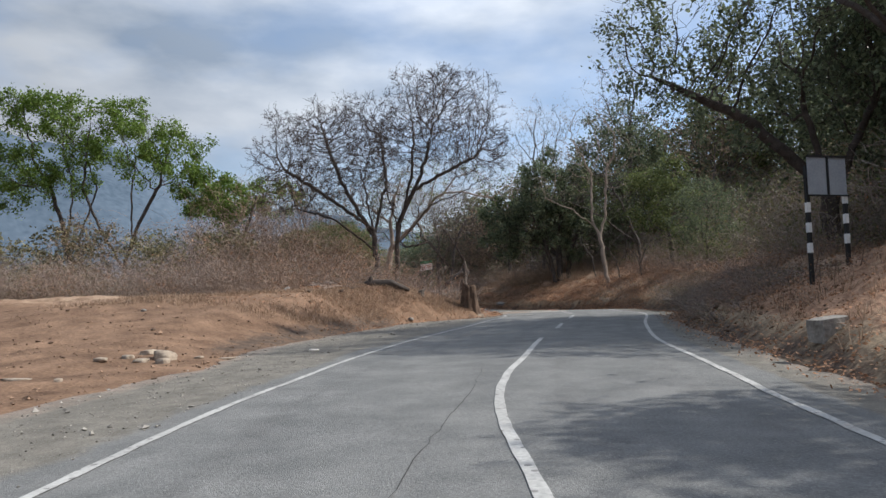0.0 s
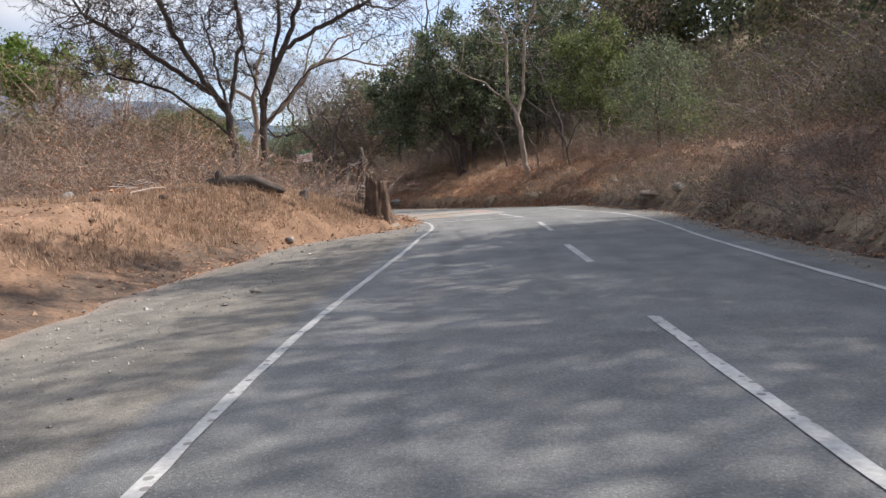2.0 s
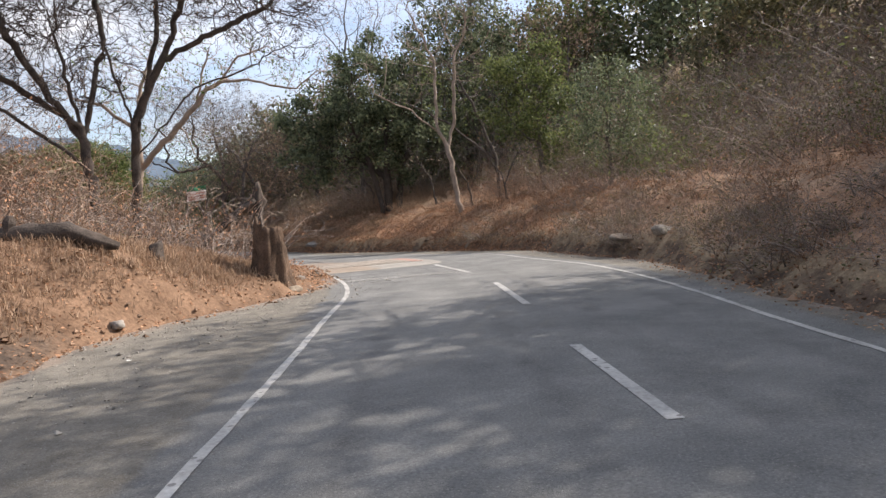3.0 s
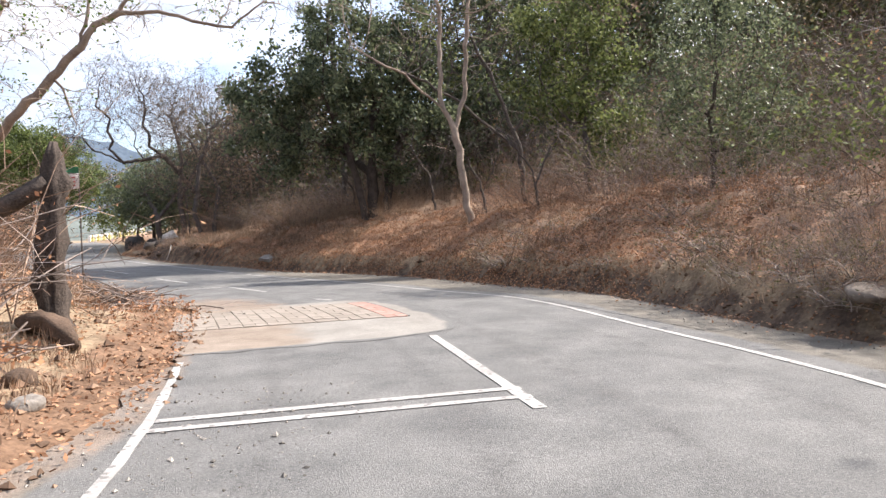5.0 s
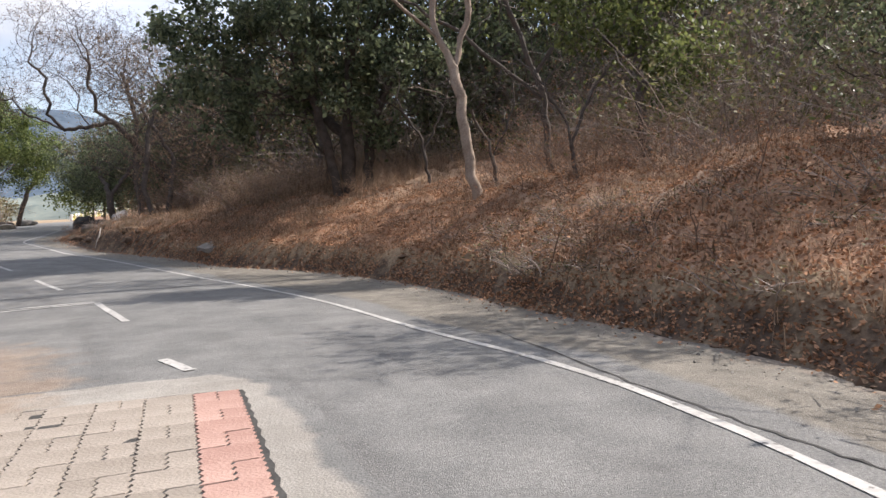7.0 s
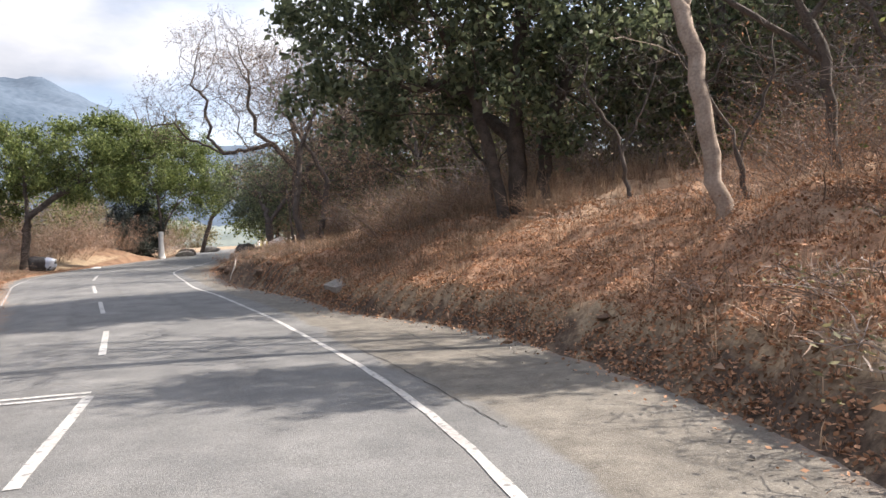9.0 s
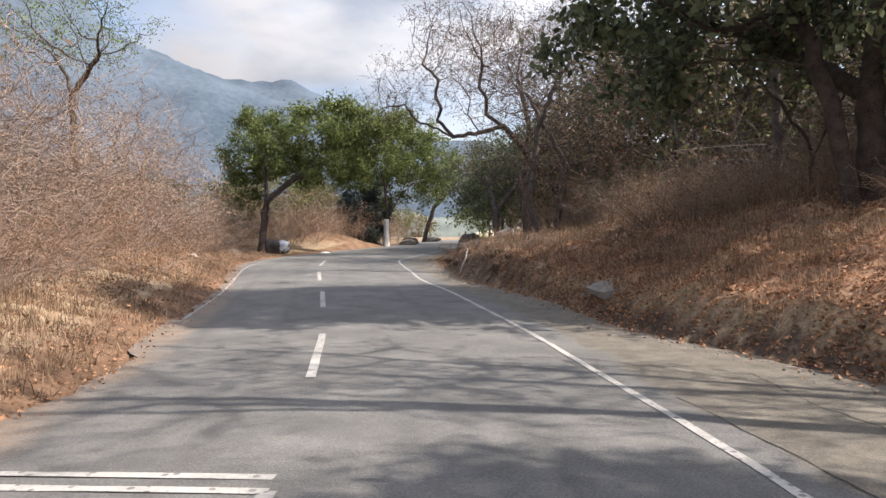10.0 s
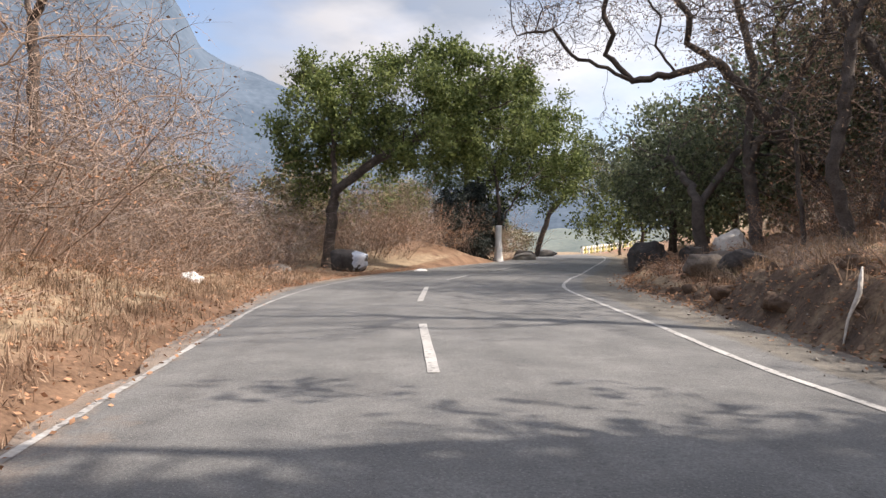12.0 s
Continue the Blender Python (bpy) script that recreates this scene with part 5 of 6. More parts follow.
# along the valley side past the plot
for y in np.arange(38.5, 76, 1.85):
    for gap, lo, hi, kinds in ((2.9, 0.45, 0.6, (0, 1, 2)), (4.0, 0.8, 1.0, (0, 1, 2, 6)), (5.6, 1.15, 1.4, (5, 6)), (8.2, 1.5, 1.8, (5, 6)), (11.5, 1.9, 2.2, (5, 6))):
        j = row_at(y)
        p = LINE[j, :2] + RIGHT[j] * -(LINE[j, 5] + gap + br.uniform(-0.4, 0.4))
        if y > 62 and gap < 3.9 or y < 47 and gap < 3.6 or y < 45 and gap < 8 or y > 68 and gap > 9:
            continue
        if gap > 8 and int(y * 10) % 2:
            continue
        plant(br.choice(kinds if y > 50 else (0, 1, 5)), p[0], p[1] + br.uniform(-0.6, 0.6), lo, hi)
for k in range(16):
    plant(br.choice((5, 6, 2)), -15.0 - br.uniform(0, 6) - 0.12 * k, 80 + 2.0 * k + br.uniform(-1, 1), 0.9, 1.4)
for x, y in ((-17.5, 79), (-16.2, 81.5), (-17.8, 84), (-15.2, 84.5), (-17.2, 87), (-14.8, 87), (-16.5, 96), (-15.0, 98.5), (-15.2, 81.0), (-18.5, 75.5), (-17.0, 73.0), (-19.5, 72.5)):
    plant(br.choice((0, 1, 2)), x, y, 0.9, 1.3)
# uphill side, on the slope
for y in np.arange(7, 80, 2.15):
    for gap, lo, hi in ((3.6, 0.45, 0.65), (5.0, 0.8, 1.1), (7.0, 1.1, 1.5), (9.5, 1.3, 1.8), (13.0, 1.6, 2.1)):
        if 41 < y < 60 and gap < 6 or y > 60 and gap < 6 or y < 20 and gap < 6:
            continue
        j = row_at(y)
        p = LINE[j, :2] + RIGHT[j] * (LINE[j, 6] + gap + br.uniform(-0.8, 0.8))
        less = 0.7 if y > 57 and gap < 12 else 0.72 if y > 44 and gap < 12 else 0.9 if y > 35 and gap < 12 else 1.0
        if 34 < y < 62 and gap < 8 and (int(y / 2.15) % 3 == 0 or 46.5 < y < 51.5):      # gaps through which the sun reaches the bank
            continue
        plant(br.choice((2, 2, 2, 3, 3, 3, 4)), p[0], p[1] + br.uniform(-0.8, 0.8), lo * less, hi * less)
# tall brush high on the slope
for y in np.arange(37, 62, 2.6):
    for gap in (15.5, 18.5, 21.5):
        j = row_at(y)
        p = LINE[j, :2] + RIGHT[j] * (LINE[j, 6] + gap + br.uniform(-1, 1))
        plant(br.choice((3, 3, 4, 0)), p[0], p[1] + br.uniform(-1, 1), 1.3, 1.9)
# tall tangled scrub under the half-bare trees
for x, y, sc in ((0.5, 72.4, 0.6), (1.4, 72.6, 0.8), (2.8, 72.0, 1.1), (4.0, 70.6, 1.0), (5.2, 68.4, 0.8), (2.2, 73.2, 0.9), (6.2, 66.2, 0.8), (6.6, 63.6, 0.8), (4.6, 72.4, 1.2), (7.2, 61.4, 0.9), (5.2, 60.6, 0.9), (6.2, 58.8, 0.8)):
    plant(br.choice((0, 1, 2, 3)), x, y, sc * 0.95, sc * 1.1)

# tall straw along the crest of the bank before the dark tree
for x, y, sc in ((9.4, 54.2, 0.6), (8.0, 57.8, 0.8), (6.8, 58.8, 0.9), (6.4, 60.4, 1.0), (7.4, 60.6, 1.1), (6.6, 62.4, 1.1), (8.6, 59.6, 1.1), (7.8, 62.8, 1.2), (6.0, 64.6, 1.1), (9.6, 58.0, 1.0), (5.8, 66.6, 1.0), (10.4, 56.6, 0.9)):
    plant(7, x, y, sc * 0.9, sc * 1.1)

# low dry brush along the crest behind the pale trunk
for x, y, sc in ((11.6, 49.6, 0.55), (12.6, 51.0, 0.7), (12.9, 48.6, 0.6), (14.2, 47.4, 0.7), (13.6, 50.0, 0.8), (15.6, 48.8, 0.9), (12.8, 46.2, 0.5), (14.2, 44.6, 0.8), (13.4, 43.4, 0.7), (16.6, 46.4, 1.0), (14.8, 51.6, 0.9)):
    plant(br.choice((0, 1, 2)), x, y, sc * 0.95, sc * 1.1)

# brushy growth hanging over the cut bank
for k in range(12):
    j = row_at(57.6 + 0.6 * k)
    p = LINE[j, :2] + RIGHT[j] * (LINE[j, 6] + br.uniform(0.8, 1.6))
    plant(br.choice((2, 3)), p[0], p[1], 0.2, 0.34)

# low tangled growth on the rising verge of the valley side
for k in range(46):
    j = row_at(br.uniform(44, 68))
    p = LINE[j, :2] + RIGHT[j] * -(LINE[j, 5] + br.uniform(2.3, 3.6))
    plant(br.choice((0, 1, 2, 5)), p[0], p[1], 0.22, 0.42)
# dark brush hanging over the cut face of the near bank
for k in range(44):
    j = row_at(br.uniform(19, 34))
    p = LINE[j, :2] + RIGHT[j] * (LINE[j, 6] + br.uniform(0.35, 2.1))
    plant(br.choice((2, 2, 3)), p[0], p[1], 0.26, 0.46)

# low tufts scattered over the bank and the verge
for k in range(250):
    if k % 3:
        j, side, u = row_at(br.uniform(14, 74)), 1, br.uniform(0.7, 5.0)
    else:
        j, side, u = row_at(br.uniform(36, 74)), -1, br.uniform(0.9, 3.6)
    off = LINE[j, 6] + u if side > 0 else -(LINE[j, 5] + u)
    p = LINE[j, :2] + RIGHT[j] * off
    sc = br.uniform(0.5, 1.25)
    t = copy_thing(tuft, pose(p[0], p[1], gz(p[0], p[1]) - 0.03, br.uniform(-8, 8), br.uniform(-8, 8), br.uniform(0, 360)))
    t.scale = (sc * br.uniform(0.9, 1.5), sc * br.uniform(0.9, 1.5), sc * br.uniform(0.6, 1.0))

# grey brushy heap along the crest of the near bank
grey_tuft = bush("dry_tuft", "grey brushy tuft of dead stems on the bank crest", 109, 0.7, 0.8, 34, M_TWIG_GREY, M_LEAF_OLIVE, 160, 0.05, "dry tufts on the bank", 0.9, 4)
grey_tuft.location = foot(10.4, 36.0)
for k in range(90):
    j = row_at(br.uniform(18, 43))
    p = LINE[j, :2] + RIGHT[j] * (LINE[j, 6] + br.uniform(0.5, 3.2))
    sc = br.uniform(0.5, 1.0)
    t = copy_thing(grey_tuft, pose(p[0], p[1], gz(p[0], p[1]) - 0.04, br.uniform(-8, 8), br.uniform(-8, 8), br.uniform(0, 360)))
    t.scale = (sc * 1.4, sc * 1.4, sc * br.uniform(0.6, 0.9))


# ---- boulders and stones ----
def boulder(name, label, place, size, seed, mat, turn=0.0, rough=0.3, group="", sub=4, tilt=0.0):
    bm = bmesh.new()
    lump(bm, (0, 0, 0), size, seed, rough, sub)
    me = bpy.data.meshes.new(name)
    bm.to_mesh(me)
    bm.free()
    me.polygons.foreach_set("use_smooth", [True] * len(me.polygons))
    me.materials.append(mat)
    ob = new(name, me)
    ob.matrix_world = pose(place[0], place[1], place[2], tilt, 0, turn)
    return tagged(ob, label, "rock", group)


G_ROCK = "boulders at the roadside"
# the black rock colour stands in for the shade this boulder lies in
boulder("boulder", "large boulder at the road edge, coloured black for its shade", (-3.72, 78.9, 0.66), (0.74, 0.95, 0.62), 1.0, M_ROCK_DARK, 20, group=G_ROCK)
boulder("boulder", "pale sunlit boulder with a flat top on the bank", (-1.05, 75.2, 1.02), (0.6, 0.5, 0.5), 2.0, M_ROCK_PALE, 10, 0.34, G_ROCK)
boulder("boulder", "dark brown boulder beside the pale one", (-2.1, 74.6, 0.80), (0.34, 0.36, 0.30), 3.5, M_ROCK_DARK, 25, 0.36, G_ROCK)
boulder("boulder", "brown-grey layered boulder half sunk in the bank", (-1.65, 69.2, gz(-1.65, 69.2) + 0.14), (0.42, 0.42, 0.26), 3.0, M_ROCK_BROWN, 40, 0.36, G_ROCK)
boulder("boulder", "grey boulder resting against the bank", (-1.25, 70.4, gz(-1.25, 70.4) + 0.16), (0.42, 0.42, 0.24), 4.0, M_ROCK_BROWN, 70, 0.36, G_ROCK)
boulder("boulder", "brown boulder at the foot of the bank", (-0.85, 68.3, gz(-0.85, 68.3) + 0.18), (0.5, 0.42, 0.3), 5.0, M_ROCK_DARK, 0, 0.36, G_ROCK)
slab = new("stone_slab")
slab.matrix_world = pose(4.45, 54.9, gz(4.45, 54.9) + 0.02, 4, -20, 24)
tagged(slab, "flat grey stone slab leaning on the bank", "rock", G_ROCK)
bm = bmesh.new()
bmesh.ops.create_cube(bm, size=1.0)
bmesh.ops.subdivide_edges(bm, edges=list(bm.edges), cuts=5, use_grid_fill=True)
for v in bm.verts:
    q = Vector((v.co.x * 0.46 * (1 + 0.2 * v.co.y), v.co.y * 0.85, v.co.z * 0.12))
    v.co = q + Vector((0.05 * vec_noise(q, 4.0, 2.0), 0.06 * vec_noise(q, 3.0, 5.0), 0.025 * vec_noise(q, 6.0, 8.0)))
part("slab_body", bm, M_ROCK, slab, smooth=False)
boulder("stone", "rough grey stone in the leaf litter", (9.9, 30.6, gz(9.9, 30.6) + 0.0), (0.28, 0.2, 0.14), 7.0, M_ROCK, 15, 0.3, G_ROCK, 3)
painted = boulder("painted_boulder", "black boulder with a white and blue painted face", (-13.3, 75.5, gz(-13.3, 75.5) + 0.28), (0.85, 0.6, 0.5), 8.0, M_ROCK_DARK, 15, 0.22, G_ROCK)
boulder("boulder", "low brown boulder in dry grass", (-14.3, 72.8, gz(-14.3, 72.8) + 0.05), (0.45, 0.35, 0.26), 9.0, M_ROCK, 0, 0.3, G_ROCK, 3)
boulder("boulder", "brown rock at the far roadside", (-13.0, 96.5, gz(-13.0, 96.5) + 0.2), (0.8, 0.6, 0.42), 10.0, M_ROCK, 0, 0.34, G_ROCK, 3)
boulder("boulder", "dark rock at the far roadside", (-14.0, 99.8, gz(-14.0, 99.8) + 0.2), (0.8, 0.8, 0.5), 11.0, M_ROCK_DARK, 30, 0.34, G_ROCK, 3)
boulder("boulder", "pale stones stacked at the far bend", (-15.6, 112.5, gz(-15.6, 112.5) + 0.3), (0.9, 0.7, 0.4), 12.0, M_ROCK, 30, 0.34, G_ROCK, 3)
boulder("stone", "rounded tan stone half sunk in the bare earth", (-3.75, 14.5, gz(-3.75, 14.5) + 0.04), (0.21, 0.15, 0.11), 14.0, M_RUBBLE, 10, 0.3, G_ROCK, 3)
boulder("stone", "flat pale stone lying on the bare earth", (-4.15, 14.9, gz(-4.15, 14.9) + 0.02), (0.18, 0.12, 0.05), 15.0, M_RUBBLE, 50, 0.3, G_ROCK, 3)
boulder("stone", "upright white stone at the rim of the earth plot", (-4.7, 26.8, gz(-4.7, 26.8) + 0.06), (0.12, 0.10, 0.15), 16.0, M_ROCK, 10, 0.3, G_ROCK, 3)
boulder("stone", "small white stone on the dirt shoulder", (-0.2, 24.4, gz(-0.2, 24.4) + 0.03), (0.07, 0.06, 0.05), 17.0, M_WHITE, 0, 0.3, G_ROCK, 2)
boulder("stone", "small pale chip on the gritty shoulder", (-1.6, 15.35, 0.02), (0.09, 0.05, 0.03), 18.0, M_ROCK_PALE, 20, 0.3, G_ROCK, 2)
boulder("stone", "small white stone beside the far road edge", (-11.6, 77.6, gz(-11.6, 77.6) + 0.06), (0.3, 0.18, 0.12), 19.0, M_WHITE, 20, 0.3, G_ROCK, 2)
for k, (x, y, s) in enumerate(((3.0, 29.6, 0.12), (2.6, 28.8, 0.09), (1.2, 27.6, 0.1), (-0.6, 26.4, 0.12), (-2.8, 25.9, 0.13), (-3.6, 24.8, 0.1), (2.0, 31.6, 0.14), (1.7, 32.6, 0.18), (1.2, 31.9, 0.12), (-6.5, 20.0, 0.08), (-8.0, 22.5, 0.1), (-5.2, 17.5, 0.07))):
    boulder("clod", "brown clod of earth on the roadside", (x, y, gz(x, y) + s * 0.25), (s, s * 0.8, s * 0.55), 30.0 + k, M_SOIL if k % 3 else M_ROCK, k * 37, 0.35, "clods of earth", 2)

for k, (x, y, sx, sy, sz) in enumerate(((-3.95, 14.15, 0.14, 0.10, 0.05), (-3.6, 14.1, 0.12, 0.09, 0.06), (-4.25, 14.35, 0.16, 0.10, 0.05), (-3.3, 14.75, 0.10, 0.07, 0.03), (-2.95, 15.0, 0.16, 0.06, 0.03), (-4.45, 13.9, 0.10, 0.12, 0.04), (-4.0, 12.0, 0.07, 0.05, 0.03), (-4.9, 12.6, 0.22, 0.10, 0.03), (-5.4, 12.3, 0.18, 0.12, 0.03))):
    boulder("stone", "tan broken rubble stone bedded in the bare earth", (x, y, gz(x, y) + sz * 0.3), (sx, sy, sz), 90.0 + k, M_RUBBLE, k * 53, 0.34, G_ROCK, 3)
boulder("stone", "flat pale stone leaning at the foot of the stump", (1.78, 29.7, gz(1.78, 29.7) + 0.05), (0.17, 0.12, 0.07), 101.0, M_RUBBLE, 20, 0.3, G_ROCK, 3)
boulder("clod", "knotted dark root lump standing on the mound", (-0.35, 28.6, gz(-0.35, 28.6) + 0.1), (0.13, 0.12, 0.24), 102.0, M_BARK_DARK, 0, 0.5, "clods of earth", 3)

boulder("stone_slab", "flat brown-grey stone slab leaning on the leaf-strewn bank", (9.72, 31.9, gz(9.72, 31.9) + 0.1), (0.55, 0.28, 0.11), 111.0, M_ROCK_BROWN, 30, 0.28, G_ROCK, 3, 14)
block = new("cement_block")
block.matrix_world = pose(5.3, 12.25, gz(5.3, 12.25) + 0.04, 3, -6, 14)
tagged(block, "weathered grey cement kerb block lying at the foot of the bank", "block")
bm = bmesh.new()
bmesh.ops.create_cube(bm, size=1.0)
bmesh.ops.subdivide_edges(bm, edges=list(bm.edges), cuts=4, use_grid_fill=True)
for v in bm.verts:
    q = Vector((v.co.x * 0.40, v.co.y * 0.26, v.co.z * 0.28))
    v.co = q + Vector((0.02 * vec_noise(q, 6.0, 3.0), 0.02 * vec_noise(q, 6.0, 7.0), 0.02 * vec_noise(q, 5.0, 9.0)))
part("block_body", bm, M_ROCK, block)

rk = random.Random(41)
for k in range(22):
    j = row_at(57.5 + 0.42 * k)
    p = LINE[j, :2] + RIGHT[j] * (LINE[j, 6] + rk.uniform(0.25, 1.1))
    s = rk.uniform(0.08, 0.2)
    boulder("clod", "dark lump of root-bound earth in the cut bank", (p[0], p[1], gz(p[0], p[1]) + s * 0.1), (s, s * 0.9, s * 0.7), 60.0 + k, M_SOIL, k * 41, 0.5, "clods of earth", 3)

# painted face of the boulder: a thin shell of the same form, set a little proud
bm = bmesh.new()
lump(bm, (0, 0, 0), (0.85, 0.6, 0.5), 8.0, 0.22, 4)
for f in list(bm.faces):
    c = f.calc_center_median()
    if not (c.x > 0.22 and c.y < 0.1 and c.z > -0.28) or vec_noise(c, 5.0, 3.0) > 0.28:
        bm.faces.remove(f)
for v in bm.verts:
    v.co *= 1.012
part("painted_face", bm, M_ROCK_PAINT, painted, "white and blue paint on the rock", smooth=True)


# ---- log, stump and dead post ----
def rugged(points, radii, seed, sides=14, rough=0.18):
    """A rough round timber along points with uneven radii."""
    bm = bmesh.new()
    rings = []
    n = len(points)
    for i, p in enumerate(points):
        d = (Vector(points[min(i + 1, n - 1)]) - Vector(points[max(i - 1, 0)])).normalized()
        s = d.cross(Vector((0.2, 0.3, 0.9))).normalized()
        u = d.cross(s)
        ring = []
        for k in range(sides):
            a = 2 * math.pi * k / sides
            q = s * math.cos(a) + u * math.sin(a)
            r = radii[i] * (1 + rough * vec_noise((math.cos(a) * 1.5, math.sin(a) * 1.5, i * 0.35), 1.4, seed) + 0.5 * rough * vec_noise((k * 1.0, i * 0.6, 0), 0.9, seed + 3))
            ring.append(bm.verts.new(Vector(p) + q * r))
        rings.append(ring)
    for i in range(n - 1):
        for k in range(sides):
            bm.faces.new((rings[i][k], rings[i][(k + 1) % sides], rings[i + 1][(k + 1) % sides], rings[i + 1][k]))
    bm.faces.new(list(reversed(rings[0])))
    bm.faces.new(rings[-1])
    return bm


def smooth_points(pts, n):
    out = []
    for i in range(n + 1):
        t = i / n * (len(pts) - 1)
        k = min(int(t), len(pts) - 2)
        out.append(Vector(pts[k]).lerp(Vector(pts[k + 1]), t - k))
    return out


log = new("fallen_log")
log.location = (-1.58, 27.5, gz(-1.5, 27.5) - 0.06)
log.scale = (0.98, 1.0, 1.0)
tagged(log, "weathered dark fallen log lying on the mound", "log")
part("log_body", rugged(smooth_points([(-1.15, -0.05, 0.04), (-0.5, 0.05, 0.13), (0.2, 0.0, 0.17), (0.9, 0.1, -0.08)], 16), [0.07, 0.10, 0.12, 0.11, 0.12, 0.13, 0.14, 0.14, 0.15, 0.14, 0.13, 0.13, 0.12, 0.11, 0.1, 0.08, 0.05], 2.0, 16, 0.4), M_BARK_DARK, log, smooth=True)
part("branch_stub", rugged(smooth_points([(-0.45, 0.02, 0.22), (-0.42, 0.0, 0.42)], 4), [0.09, 0.08, 0.085, 0.07, 0.04], 4.0, 10), M_BARK_DARK, log)
part("branch_stub", rugged(smooth_points([(-0.95, -0.03, 0.10), (-1.35, -0.1, 0.0)], 4), [0.09, 0.08, 0.06, 0.05, 0.02], 6.0, 10), M_BARK_DARK, log)

stump = new("tree_stump")
stump.location = (1.38, 29.9, gz(1.38, 29.9) - 0.04)
stump.scale = (0.92, 1.0, 1.4)
tagged(stump, "broken dark brown tree stump with ragged top", "stump")
bm = bmesh.new()
rings = []
for i in range(13):
    h = -0.15 + 0.85 * i / 12
    ring = []
    for k in range(40):
        a = 2 * math.pi * k / 40
        flare = 0.33 + 0.05 * math.exp(-(h + 0.1) * 6) + 0.035 * math.sin(a * 7 + h * 2) + 0.03 * math.sin(a * 13 - h * 4) + 0.06 * vec_noise((math.cos(a) * 2, math.sin(a) * 2, h * 3), 2.0, 4.0)
        ragged_top = (0.30 * math.sin(a * 0.5) ** 8 - 0.16 + 0.09 * math.sin(a + 2.2) + 0.05 * vec_noise((math.cos(a) * 2, math.sin(a) * 2, 0), 2.6, 9.0)) * max(0.0, (h - 0.15) / 0.55)
        ring.append(bm.verts.new((math.cos(a) * flare * (1 - 0.42 * h) + 0.02 * h, math.sin(a) * flare * 0.8 * (1 - 0.3 * h), h + ragged_top)))
    rings.append(ring)
for i in range(12):
    for k in range(40):
        bm.faces.new((rings[i][k], rings[i][(k + 1) % 40], rings[i + 1][(k + 1) % 40], rings[i + 1][k]))
core = [bm.verts.new((math.cos(2 * math.pi * k / 40) * 0.13 + 0.03, math.sin(2 * math.pi * k / 40) * 0.11, 0.36)) for k in range(40)]
for k in range(40):
    bm.faces.new((rings[12][k], rings[12][(k + 1) % 40], core[(k + 1) % 40], core[k]))
bm.faces.new(core)
part("stump_body", bm, M_BARK_BROWN, stump, smooth=True)
for k, (dx, dy, h) in enumerate(((-0.15, -0.05, 0.66), (0.15, 0.04, 0.58))):
    part("splinter", rugged(smooth_points([(dx, dy, 0.35), (dx * 1.25, dy, h)], 3), [0.05, 0.045, 0.03, 0.01], 10.0 + k, 7, 0.4), M_BARK_BROWN, stump)

dead = new("dead_tree")
dead.location = (1.3, 35.4, gz(1.3, 35.4))
tagged(dead, "standing dead trunk, broken off, with a cracked limb", "dead tree")
dead.scale = (1.1, 1.1, 1.0)
top = 2.42 - dead.location.z
part("trunk_post", rugged(smooth_points([(0.02, 0, -0.15), (-0.02, 0, 0.5), (0.05, 0, top * 0.7), (0.06, 0, top)], 12), [0.25, 0.18, 0.14, 0.125, 0.14, 0.11, 0.125, 0.10, 0.11, 0.12, 0.095, 0.08, 0.03], 14.0, 22, 0.9), M_BARK_DARK, dead, smooth=True)
part("cracked_limb", rugged(smooth_points([(0.0, -0.02, top * 0.78), (-0.5, -0.1, top * 0.62), (-1.3, -0.2, top * 0.25)], 8), [0.11, 0.11, 0.1, 0.1, 0.09, 0.08, 0.07, 0.06, 0.03], 16.0, 10, 0.3), M_BARK_DARK, dead, smooth=True)
part("root_clump", rugged(smooth_points([(0.45, -1.1, -0.1), (0.1, -0.6, 0.12), (-0.3, -0.2, 0.1)], 8), [0.03, 0.08, 0.1, 0.12, 0.1, 0.13, 0.11, 0.08, 0.04], 18.0, 16, 0.6), M_SOIL, dead, smooth=True)

# pale dead stem at the cut bank
stem = new("dead_sapling")
stem.location = (0.3, 62.4, 0.0)
tagged(stem, "pale dead sapling hanging over the cut bank", "sapling")
part("stem_body", rugged(smooth_points([(-0.36, -0.28, 0.0), (-0.30, -0.21, 0.30), (-0.20, -0.17, 0.52), (-0.16, -0.09, 0.8)], 10), [0.006, 0.011, 0.013, 0.014, 0.018, 0.02, 0.026, 0.028, 0.024, 0.018, 0.008], 20.0, 9, 0.5), M_ROCK_PALE, stem, smooth=True)


# ---- road sign, seen from behind ----
sign = new("road_sign")
sign.matrix_world = pose(7.85, 16.85, gz(7.85, 16.85), 0, 0, 14)
tagged(sign, "grey back of a road sign on two banded posts", "road sign")
for dx, dz in ((-0.42, -0.05), (0.42, 0.12)):
    post = box_part("post", (0.07, 0.07, 2.25), (dx, 0, 1.05 + dz), M_BLACK, sign, bevel=0.006)
    for k in range(3):
        box_part("white_band", (0.076, 0.076, 0.19), (dx, 0, 0.62 + dz + k * 0.38), M_WHITE, post, "white painted band", bevel=0.004)
board = box_part("board", (0.86, 0.02, 0.72), (0.0, -0.05, 1.92), M_SIGN_BACK, sign, "plain grey metal back of the board", bevel=0.006)
box_part("frame_bar", (0.04, 0.03, 0.72), (0.0, -0.075, 1.92), M_BLACK, board, bevel=0.004)
